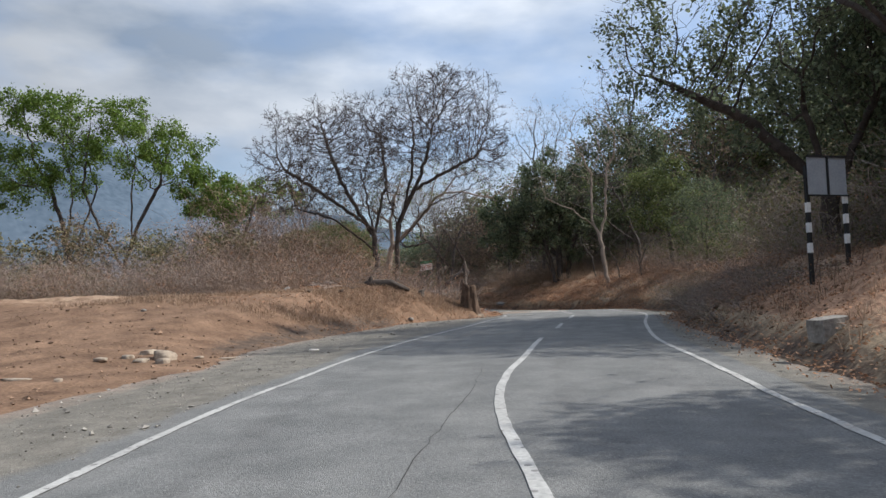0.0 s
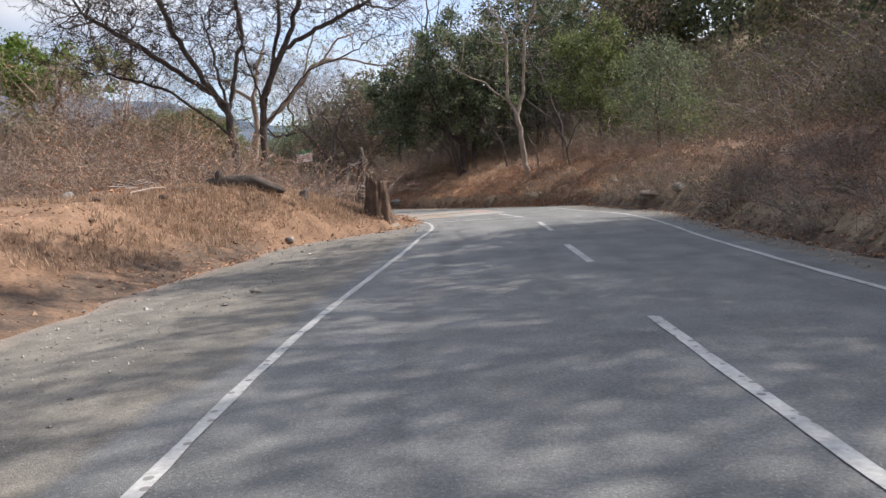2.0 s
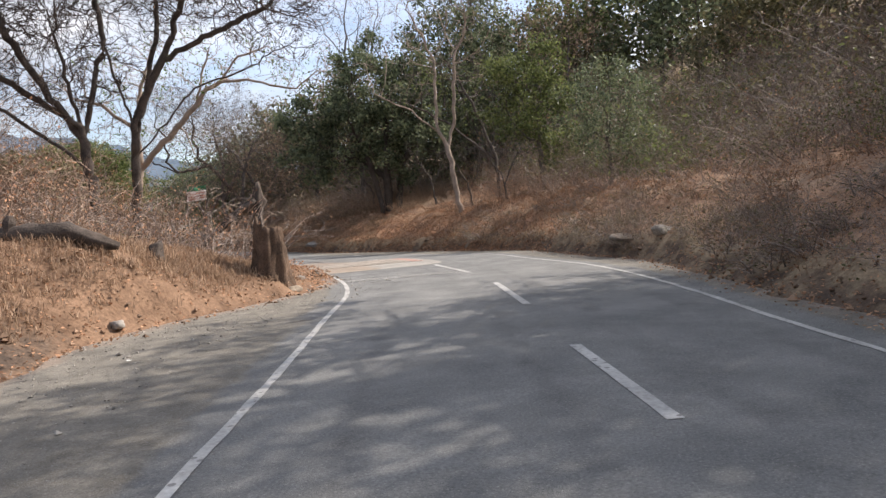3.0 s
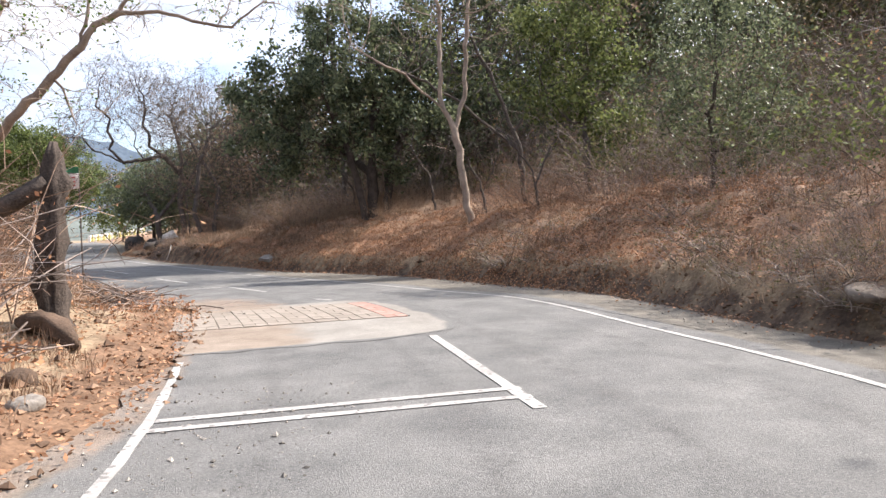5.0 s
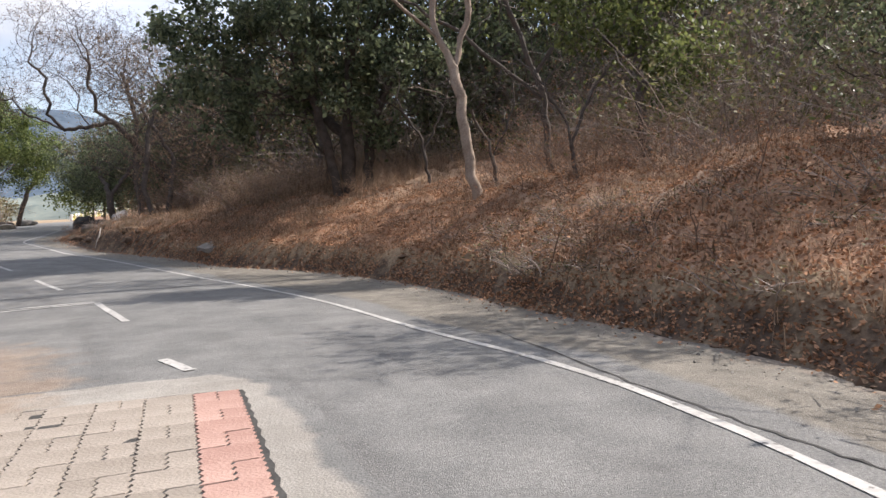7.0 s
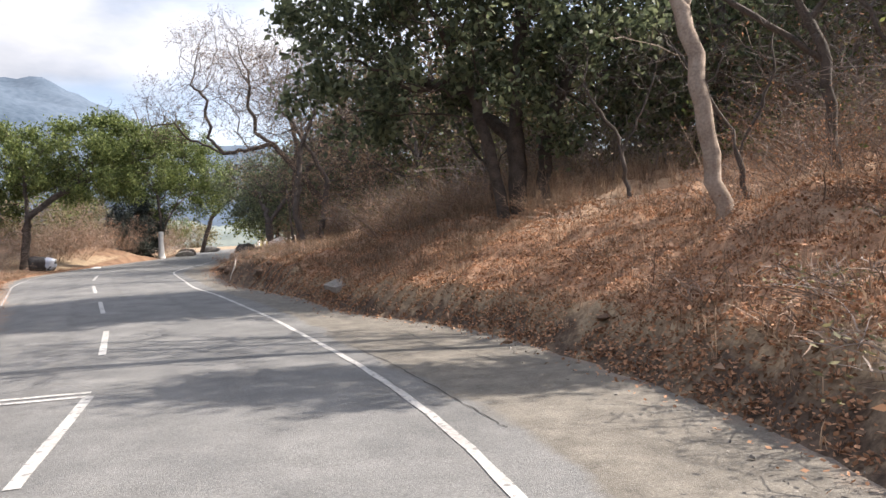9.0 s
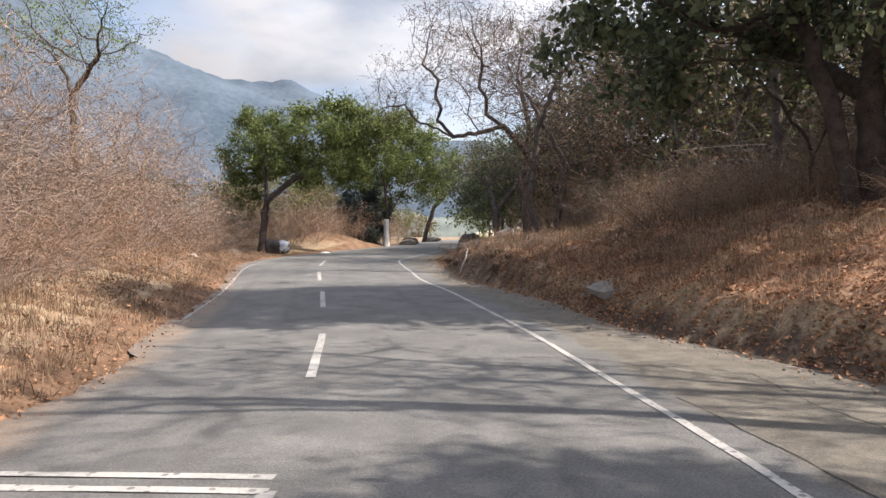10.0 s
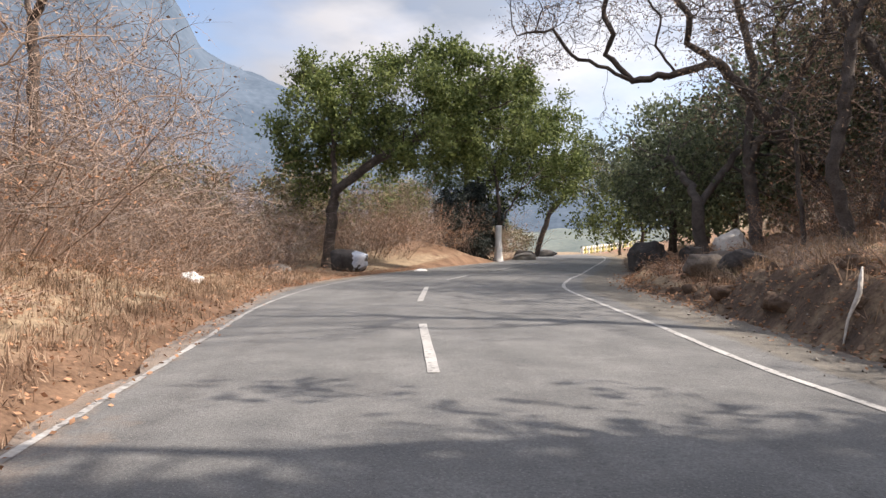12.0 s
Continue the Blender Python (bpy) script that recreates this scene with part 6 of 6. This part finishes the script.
box_part("frame_bar", (0.90, 0.03, 0.035), (0.0, -0.072, 2.29), M_BLACK, board, bevel=0.004)
box_part("frame_bar", (0.90, 0.03, 0.03), (0.0, -0.072, 1.55), M_BLACK, board, bevel=0.004)

# ---- banner among the scrub ----
banner = new("roadside_banner")
banner.matrix_world = pose(-0.7, 45.2, 0, 0, 0, 14)
tagged(banner, "small green and white roadside banner on two sticks", "banner")
zg = gz(-0.7, 45.2)
for dx in (-0.36, 0.36):
    part("stick", rugged(smooth_points([(dx, 0.02, zg - 0.1), (dx, 0.0, 3.0)], 6), [0.02] * 7, 22.0, 6, 0.1), M_BARK_GREY, banner)


def cloth(name, x0, x1, z0, z1, y, mat, parent, label=""):
    bm = bmesh.new()
    bmesh.ops.create_grid(bm, x_segments=10, y_segments=6, size=0.5)
    for v in bm.verts:
        u, w = v.co.x + 0.5, v.co.y + 0.5
        v.co = Vector((x0 + (x1 - x0) * u, y + 0.025 * math.sin(u * 9 + w * 3), z0 + (z1 - z0) * w + 0.12 * (u - 0.5) * 0.7))
    bmesh.ops.solidify(bm, geom=list(bm.faces), thickness=0.004)
    return part(name, bm, mat, parent, label)


sheet = cloth("sheet", -0.36, 0.36, 2.45, 2.82, -0.03, M_WHITE_CLOTH, banner, "white banner cloth")
cloth("top_stripe", -0.36, 0.36, 2.82, 2.98, -0.03, M_GREEN_CLOTH, banner, "green stripe along the top")
for z in (2.70, 2.60, 2.51):
    cloth("text_bar", -0.30, 0.28, z, z + 0.026, -0.037, M_RED_INK, sheet, "unreadable red writing")

# ---- rail at the far bend ----
rail = new("guard_rail")
rail.location = (-20.6, 180.0, 0.0)
tagged(rail, "yellow and white painted guard rail at the far bend", "guard rail")
A, B = Vector((-3.6, -9.0, 0)), Vector((3.6, 9.4, 0))
run = (B - A)
yaw = math.degrees(math.atan2(run.y, run.x))
zr = 0.7
count = 22
for k in range(count):
    p = A.lerp(B, k / (count - 1))
    z0 = zr + 1.3 * k / (count - 1)
    bm = bmesh.new()
    bmesh.ops.create_cube(bm, size=1.0)
    for v in bm.verts:
        v.co = Vector((v.co.x * 0.45 + p.x, v.co.y * 0.3 + p.y, v.co.z * 1.3 + z0 + 0.15))
    bmesh.ops.bevel(bm, geom=list(bm.edges), offset=0.03, segments=1, affect="EDGES")
    part("rail_post", bm, M_YELLOW if k % 2 else M_WHITE, rail)
for h in (0.62, -0.1):
    bm = bmesh.new()
    bmesh.ops.create_cube(bm, size=1.0)
    L = run.length
    for v in bm.verts:
        q = v.co.x + 0.5
        v.co = Vector((A.x + run.x * q, A.y + run.y * q + v.co.y * 0.3, zr + 1.3 * q + h + v.co.z * 0.32))
    part("rail_beam", bm, M_WHITE if h > 0 else M_YELLOW, rail)

# ---- whitewash on the tree foot, bags and litter ----
ww = new("whitewash_band")
ww.location = (-13.3, 92.0, gz(-13.3, 92.0))
tagged(ww, "band of white paint round a tree trunk", "paint band")
part("band", rugged(smooth_points([(0, 0, -0.05), (0.06, 0, 2.1)], 10), [0.30, 0.26, 0.23, 0.215, 0.205, 0.20, 0.195, 0.19, 0.185, 0.18, 0.175], 24.0, 16, 0.25), M_WHITE, ww, smooth=True)


def crumpled(name, label, place, size, seed, mat):
    bm = bmesh.new()
    made = bmesh.ops.create_icosphere(bm, subdivisions=4, radius=1.0)["verts"]
    for v in made:
        n = v.co.normalized()
        k = 1 + 0.3 * vec_noise(n, 2.0, seed) + 0.25 * abs(vec_noise(n, 4.5, seed + 3)) + 0.12 * vec_noise(n, 10, seed)
        v.co = Vector((n.x * size[0], n.y * size[1], max(n.z, -0.5) * size[2])) * k
    me = bpy.data.meshes.new(name)
    bm.to_mesh(me)
    bm.free()
    me.materials.append(mat)
    ob = new(name, me)
    ob.location = place
    return tagged(ob, label, "litter")


crumpled("plastic_bag", "crumpled white plastic bag in the dry grass", (-12.25, 66.6, gz(-12.25, 66.6) + 0.1), (0.24, 0.2, 0.17), 3.0, M_PLASTIC)
for k, (x, y, s) in enumerate(((11.0, 44.5, 0.07), (12.2, 46.2, 0.06), (2.8, 56.6, 0.05), (0.2, 61.3, 0.05), (-7.0, 27.5, 0.08), (-2.0, 58.5 + 2.0, 0.05))):
    if clear_of_road(x, y, 0.2):
        crumpled("paper_scrap", "scrap of white litter on the ground", (x, y, gz(x, y) + s * 0.4), (s, s * 0.7, s * 0.5), 5.0 + k, M_PLASTIC)


# ---- grass and fallen leaves ----
def scatter(name, label, mat, seed, n, side, u_lo, u_hi, y_lo, y_hi, blades, height, lean=0.45, width=0.006, pick=None, bias=1.0):
    """Tufts of dry grass along one side of the road."""
    nrng = np.random.default_rng(seed)
    rows = np.array([row_at(v) for v in nrng.uniform(y_lo, y_hi, n)])
    u = u_lo + (u_hi - u_lo) * nrng.random(n) ** bias
    off = np.where(side > 0, LINE[rows, 6] + u, -(LINE[rows, 5] + u))
    x = LINE[rows, 0] + RIGHT[rows, 0] * off + nrng.normal(0, 0.15, n)
    y = LINE[rows, 1] + RIGHT[rows, 1] * off + nrng.normal(0, 0.3, n)
    keep = wave(x, y, 0.9, seed * 0.7) + 0.5 * wave(x, y, 2.6, seed) > (pick if pick is not None else -9)
    x, y = x[keep], y[keep]
    z = ground_z(x, y)
    m = len(x)
    x, y, z = (np.repeat(a, blades) for a in (x, y, z))
    k = len(x)
    x = x + nrng.normal(0, 0.05, k)
    y = y + nrng.normal(0, 0.05, k)
    a, t = nrng.uniform(0, 2 * np.pi, k), np.abs(nrng.normal(0, lean, k))
    h = height * nrng.uniform(0.4, 1.2, k)
    dx, dy, dz = np.cos(a) * np.sin(t), np.sin(a) * np.sin(t), np.cos(t)
    b = nrng.uniform(0, 2 * np.pi, k)
    wx, wy = np.cos(b) * width, np.sin(b) * width
    p0 = np.stack([x - wx, y - wy, z - 0.02], 1)
    p1 = np.stack([x + wx, y + wy, z - 0.02], 1)
    mid = np.stack([x + dx * h * 0.55, y + dy * h * 0.55, z + dz * h * 0.6], 1)
    tip = np.stack([x + dx * h * 1.25, y + dy * h * 1.25, z + dz * h * 0.95], 1)
    off2 = np.stack([wx * 0.7, wy * 0.7, np.zeros(k)], 1)
    v = np.stack([p0, p1, mid - off2, mid + off2, tip], 1).reshape(-1, 3)
    i = np.arange(k) * 5
    quads = np.stack([i, i + 1, i + 3, i + 2], 1).tolist()
    tris = np.stack([i + 2, i + 3, i + 4], 1).tolist()
    ob = mesh_object(name, v.tolist(), quads + tris, mat)
    return tagged(ob, label, "grass", kind="stuff")


scatter("dry_grass", "dry straw grass over the uphill bank", M_GRASS, 1, 5200, 1, 0.5, 9.0, 6, 80, 8, 0.28, lean=0.7, width=0.005, pick=-0.25)
scatter("dry_grass", "tall dry straw grass high on the bank", M_GRASS, 2, 2200, 1, 5.6, 10.0, 50, 72, 14, 0.6, lean=0.6, width=0.005, pick=-0.2)
scatter("dry_grass", "matted dry straw grass along the valley side verge", M_GRASS, 3, 13000, -1, 0.4, 4.2, 39, 74, 9, 0.13, lean=1.4, width=0.006, pick=-0.15)
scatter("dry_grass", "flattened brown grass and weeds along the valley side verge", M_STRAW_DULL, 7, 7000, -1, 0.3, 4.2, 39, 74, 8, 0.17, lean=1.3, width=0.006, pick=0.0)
scatter("dry_grass", "tall dry stalks standing in the valley side verge", M_TWIG, 8, 700, -1, 0.9, 4.2, 42, 72, 3, 0.5, lean=0.5, width=0.003, pick=-0.2)
scatter("dry_grass", "short dry grass among the fallen leaves", M_GRASS, 6, 3200, 1, 0.4, 5.5, 33, 53, 8, 0.2, lean=0.9, width=0.005, pick=-0.35)
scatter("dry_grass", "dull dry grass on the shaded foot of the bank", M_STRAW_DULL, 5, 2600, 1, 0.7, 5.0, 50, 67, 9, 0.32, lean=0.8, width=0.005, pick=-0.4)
scatter("dry_grass", "short dry grass on the earth mound", M_GRASS, 4, 8000, -1, 0.8, 8.0, 19, 35, 7, 0.17, lean=0.9, width=0.006, pick=-0.05)
scatter("dry_grass", "matted straw grass over the crest of the earth mound", M_GRASS, 9, 11000, -1, 0.7, 7.0, 23, 31, 9, 0.12, lean=1.3, width=0.006, pick=-0.35)


def pebbles(name, label, mat, seed, n, side, u_lo, u_hi, y_lo, y_hi, size, bias=1.0):
    """Loose grit and small clods: eight-sided uneven chips lying on the ground."""
    nrng = np.random.default_rng(seed)
    rows = np.array([row_at(v) for v in nrng.uniform(y_lo, y_hi, n)])
    u = u_lo + (u_hi - u_lo) * nrng.random(n) ** bias
    off = np.where(side > 0, LINE[rows, 6] + u, -(LINE[rows, 5] + u))
    x = LINE[rows, 0] + RIGHT[rows, 0] * off
    y = LINE[rows, 1] + RIGHT[rows, 1] * off + nrng.normal(0, 0.3, n)
    z = np.maximum(ground_z(x, y), np.where(u < 0.15, LINE[rows, 2] - 0.012 * np.abs(off), -99))
    s = size * nrng.lognormal(0, 0.5, n)
    unit = np.array([(1, 0, 0), (0, 1, 0), (-1, 0, 0), (0, -1, 0), (0, 0, 0.7), (0, 0, -0.7)])
    v = unit[None] * s[:, None, None] * nrng.uniform(0.5, 1.2, (n, 6, 1)) + nrng.normal(0, 0.15, (n, 6, 3)) * s[:, None, None]
    v += np.stack([x, y, z + s * 0.25], 1)[:, None, :]
    tri = np.array([(0, 1, 4), (1, 2, 4), (2, 3, 4), (3, 0, 4), (1, 0, 5), (2, 1, 5), (3, 2, 5), (0, 3, 5)])
    f = (np.arange(n)[:, None, None] * 6 + tri[None]).reshape(-1, 3)
    ob = mesh_object(name, v.reshape(-1, 3).tolist(), f.tolist(), mat)
    return tagged(ob, label, "gravel", kind="stuff")


M_CLOD = material("earth_clod", (0.13, 0.085, 0.058), (0.34, 0.225, 0.15), 3.0, 30.0, 0.95, 0.3, island=0.9)
M_GRIT = material("road_grit", (0.19, 0.175, 0.155), (0.38, 0.35, 0.31), 3.0, 30.0, 0.95, 0.3, island=0.9)
pebbles("earth_clods", "brown clods and crumbs on the bare earth", M_CLOD, 21, 4200, -1, 0.1, 8.0, 7, 34, 0.015, 1.3)
pebbles("earth_clods", "dark clods heaped along the edge of the bare earth", M_CLOD, 22, 800, -1, -0.2, 1.6, 24, 40, 0.022, 1.2)
pebbles("earth_clods", "large crumbling clods on the earth mound", M_CLOD, 26, 200, -1, 0.1, 6.5, 18, 35, 0.026, 1.1)
pebbles("road_grit", "loose grit on the valley side shoulder", M_GRIT, 23, 4200, -1, -1.6, 0.15, 5, 32, 0.008)
pebbles("road_grit", "loose grit along the uphill shoulder", M_GRIT, 24, 2200, 1, -0.6, 0.3, 14, 66, 0.009)
pebbles("earth_clods", "stones and crumbs of the cut bank", M_CLOD, 25, 2600, 1, 0.0, 2.2, 14, 76, 0.026, 1.4)


def fallen_leaves(name, label, mat, seed, n, side, u_lo, u_hi, y_lo, y_hi, size, bias=1.0, flat=0.75, pick=-9.0):
    nrng = np.random.default_rng(seed)
    rows = np.array([row_at(v) for v in nrng.uniform(y_lo, y_hi, n)])
    u = u_lo + (u_hi - u_lo) * nrng.random(n) ** bias
    off = np.where(side > 0, LINE[rows, 6] + u, -(LINE[rows, 5] + u))
    x = LINE[rows, 0] + RIGHT[rows, 0] * off
    y = LINE[rows, 1] + RIGHT[rows, 1] * off + nrng.normal(0, 0.3, n)
    keep = wave(x, y, 0.55, seed) + 0.6 * wave(x, y, 1.7, seed + 2) > pick
    x, y, u, rows, off = x[keep], y[keep], u[keep], rows[keep], off[keep]
    n = len(x)
    z = np.maximum(ground_z(x, y), np.where(u < 0.15, LINE[rows, 2] + 0.01 - 0.012 * np.abs(off), -99))
    v, f = leaf_arrays(nrng, np.stack([x, y, z + 0.012 + nrng.random(n) * 0.03], 1), 0.004, size, 0.6, flat=flat)
    ob = mesh_object(name, v, f, mat)
    return tagged(ob, label, "fallen leaves", kind="stuff")


fallen_leaves("leaf_litter", "brown fallen leaves over the uphill bank", M_LITTER, 11, 60000, 1, 0.05, 8.0, 6, 76, 0.05, 1.2)
fallen_leaves("leaf_litter", "brown fallen leaves drifted along the road edge", M_LITTER, 12, 5000, 1, -0.45, 0.5, 6, 76, 0.045, 0.7)
fallen_leaves("leaf_litter", "brown fallen leaves on the valley side verge", M_LITTER, 13, 26000, -1, -0.04, 5.0, 20, 80, 0.05, 1.4)

fallen_leaves("leaf_litter", "deep drift of orange brown leaves on the shaded bank", M_LITTER, 14, 90000, 1, 0.1, 5.5, 36, 58, 0.052, 1.2, 0.35, -0.6)

# ---- heap of cut brush at the road edge ----
def brush_pile(place, seed, n, spread, label):
    rng = random.Random(seed)
    root = new("brush_pile")
    root.location = (place[0], place[1], gz(place[0], place[1]))
    tagged(root, label, "brush pile")
    sticks = Tubes()
    for _ in range(n):
        a, r = rng.uniform(0, 2 * math.pi), abs(rng.gauss(0, 0.5)) * spread
        c = Vector((math.cos(a) * r, math.sin(a) * r, rng.uniform(0.0, 0.22) * max(0.0, 1.2 - r / spread)))
        b = rng.uniform(0, 2 * math.pi)
        d = Vector((math.cos(b), math.sin(b), rng.gauss(0, 0.25))) * rng.uniform(0.12, 0.5)
        w = rng.uniform(0.004, 0.014)
        sticks.add([c - d, c + Vector((rng.gauss(0, 0.03), rng.gauss(0, 0.03), 0.03)), c + d], [w, w, w * 0.5], 3)
    tagged(mesh_object("stick_tangle", sticks.v, sticks.f, M_TWIG_GREY, root), kind="stuff")
    v, f = leaf_arrays(np.random.default_rng(seed), np.array([(rng.gauss(0, 0.4) * spread, rng.gauss(0, 0.4) * spread, 0.05) for _ in range(500)]), 0.04, 0.09)
    tagged(mesh_object("leaf_litter", v, f, M_LEAF_BROWN, root), kind="stuff")


brush_pile((1.55, 38.6), 3, 150, 1.0, "heap of dry cut branches and leaves at the road edge")
brush_pile((1.0, 40.6), 4, 130, 1.1, "spread of dry sticks and leaves on the verge")
brush_pile((0.9, 33.6), 5, 70, 0.8, "scattered broken sticks on the bare earth")
brush_pile((-3.4, 27.0), 6, 60, 1.0, "scattered broken sticks on the earth mound")

# ---- paver strip let into the road ----
strip_thing = new("paver_strip")
tagged(strip_thing, "strip of worn interlocking pavers let into the road", "pavement", kind="structure")
bm = bmesh.new()
y_steps, columns, ring = 40, 22, []
for i in range(y_steps + 1):
    y = 33.9 + 4.65 * i / y_steps
    right = float(np.interp(y, [33.9, 34.2, 34.8, 35.8, 36.9, 38.0, 38.55], [5.0, 5.8, 6.1, 6.02, 5.9, 5.7, 5.3])) + 0.02 * math.sin(i * 0.55) + 0.012 * math.sin(i * 1.7) + random.uniform(-0.02, 0.02)
    row = []
    for k in range(columns + 1):
        left = float(LINE[row_at(y), 0] - LINE[row_at(y), 5]) + 0.06
        x = left + (right - left) * k / columns
        yy = y + (0.04 * math.sin(k * 0.9) + random.uniform(-0.015, 0.015) if i in (0, y_steps) else 0.0)
        j, d = nearest(x, yy)
        row.append(bm.verts.new((x, yy, LINE[j[0], 2] + 0.006 - 0.012 * abs(d[0]))))
    ring.append(row)
for i in range(y_steps):
    for k in range(columns):
        bm.faces.new((ring[i][k], ring[i][k + 1], ring[i + 1][k + 1], ring[i + 1][k]))
bed = part("cement_bed", bm, M_CONCRETE, strip_thing, "pale smeared cement round the pavers")
bed_x = np.array([v.co.x for v in bed.data.vertices])
bed.data.attributes.new("dust", "FLOAT", "POINT").data.foreach_set("value", (0.85 * smooth01((5.2 - bed_x) / 2.0)).astype(np.float32))
rim = np.zeros((y_steps + 1, columns + 1), np.float32)
rim[0], rim[-1], rim[:, -1] = 1.0, 0.8, 1.0      # the cement thins out to bare asphalt
rim[1] = np.maximum(rim[1], 0.45)
rim[:, -2] = np.maximum(rim[:, -2], 0.5)
bed.data.attributes.new("rim", "FLOAT", "POINT").data.foreach_set("value", rim.ravel())

PW, PL, ZIG, PAVER_ROWS, PAVER_COLUMNS = 0.31, 0.258, 0.011, 9, 11
PAVER_ANG = math.atan2(5.385 - 5.59, 37.85 - 35.5)


def paver_place(lx, ly, lift):
    """A place on the strip, from metres along and across its rows, and its height on the cambered road."""
    x = 5.60 + lx * math.cos(PAVER_ANG) + ly * math.sin(PAVER_ANG)
    y = 35.50 + lx * math.sin(PAVER_ANG) * 0.6 + ly * math.cos(PAVER_ANG)
    j, d = nearest(x, y)
    return x, y, LINE[j[0], 2] + lift - 0.012 * abs(d[0])


def paver_mesh(width):
    """One interlocking block: toothed flanks along the road, straight ends, chamfered top."""
    teeth = [ZIG if i % 2 else -ZIG for i in range(8)]
    ys = [-PL / 2 + 0.0025 + (PL - 0.005) * i / 7 for i in range(8)]
    g = 0.0065
    loop = [(width / 2 - g + teeth[i], ys[i]) for i in range(8)] + [(-width / 2 + g + teeth[i], ys[i]) for i in reversed(range(8))]
    bm = bmesh.new()
    low = [bm.verts.new((x, y, -0.03)) for x, y in loop]
    mid = [bm.verts.new((x, y, -0.003)) for x, y in loop]
    top = [bm.verts.new((x * 0.985, y * 0.985, 0.0)) for x, y in loop]
    n = len(loop)
    for a, b in ((low, mid), (mid, top)):
        for i in range(n):
            bm.faces.new((a[i], a[(i + 1) % n], b[(i + 1) % n], b[i]))
    bm.faces.new(top)
    me = bpy.data.meshes.new("paver")
    bm.to_mesh(me)
    bm.free()
    return me


# dark earth in the joints and the wider gap along the end of the strip
joint_v, joint_f = [], []
for i in range(25):
    for k in range(15):
        lx = 0.035 - (PW * PAVER_COLUMNS + 0.035) * k / 14
        ly = 0.006 + (PL * PAVER_ROWS + 0.025) * i / 24
        joint_v.append(paver_place(lx + (0.008 if i % 2 else -0.008), ly, 0.010))
for i in range(24):
    for k in range(14):
        q = i * 15 + k
        joint_f.append((q, q + 15, q + 16, q + 1))
mesh_object("joint_fill", joint_v, joint_f, M_CRACK, strip_thing, "dark earth in the paver joints")
whole_me, half_me, red_me, red_half_me = paver_mesh(PW), paver_mesh(PW / 2), paver_mesh(PW), paver_mesh(PW / 2)
for me, mat in ((whole_me, M_PAVER), (half_me, M_PAVER), (red_me, M_PAVER_RED), (red_half_me, M_PAVER_RED)):
    me.materials.append(mat)
pr_ = random.Random(77)
for cx in range(PAVER_COLUMNS):
    for cy in range(PAVER_ROWS):
        halves = (cy + cx) % 2 == 0
        for off in ((0.25, 0.75) if halves else (0.5,)):
            x, y, z = paver_place(-(cx + off) * PW, (cy + 0.5) * PL, 0.0165)
            red = cx == 0
            ob = new("paver", (red_half_me if red else half_me) if halves else (red_me if red else whole_me))
            ob.parent = strip_thing
            ob.matrix_world = pose(x, y, z + pr_.uniform(-0.002, 0.002), pr_.uniform(-0.5, 0.5), pr_.uniform(-0.5, 0.5), -math.degrees(PAVER_ANG) + pr_.uniform(-0.5, 0.5))


# ---- long tar cracks ----
def crack(points, width, seed):
    rng = random.Random(seed)
    v, f = [], []
    pts = smooth_points([(x, y, 0) for x, y in points], 46)
    for i, p in enumerate(pts):
        j, d = nearest(p.x, p.y)
        t = (pts[min(i + 1, len(pts) - 1)] - pts[max(i - 1, 0)]).normalized()
        s = Vector((t.y, -t.x, 0))
        p = p + s * rng.uniform(-0.018, 0.018)
        z = LINE[j[0], 2] + 0.004 - 0.012 * abs(d[0])
        w = width * rng.uniform(0.3, 1.0)
        v += [(p.x - s.x * w, p.y - s.y * w, z), (p.x + s.x * w, p.y + s.y * w, z)]
    for i in range(len(pts) - 1):
        f.append((2 * i, 2 * i + 1, 2 * i + 3, 2 * i + 2))
    mesh_object("crack", v, f, M_CRACK, road, "dark crack in the asphalt")


crack([(8.45, 33.0), (8.36, 34.6), (8.28, 35.2), (8.15, 35.9), (8.02, 37.1), (7.95, 39.5)], 0.016, 1)
crack([(7.0, 43.6), (6.61, 44.9), (6.07, 46.6), (5.3, 48.6)], 0.010, 2)
crack([(0.15, 4.5), (0.45, 7.5), (0.9, 10.5), (1.1, 12.6)], 0.004, 3)
crack([(3.1, 33.9), (4.2, 33.75), (5.0, 33.9), (5.7, 34.2)], 0.0018, 4)
crack([(7.2, 46.8), (6.4, 48.6), (6.1, 50.0)], 0.008, 5)
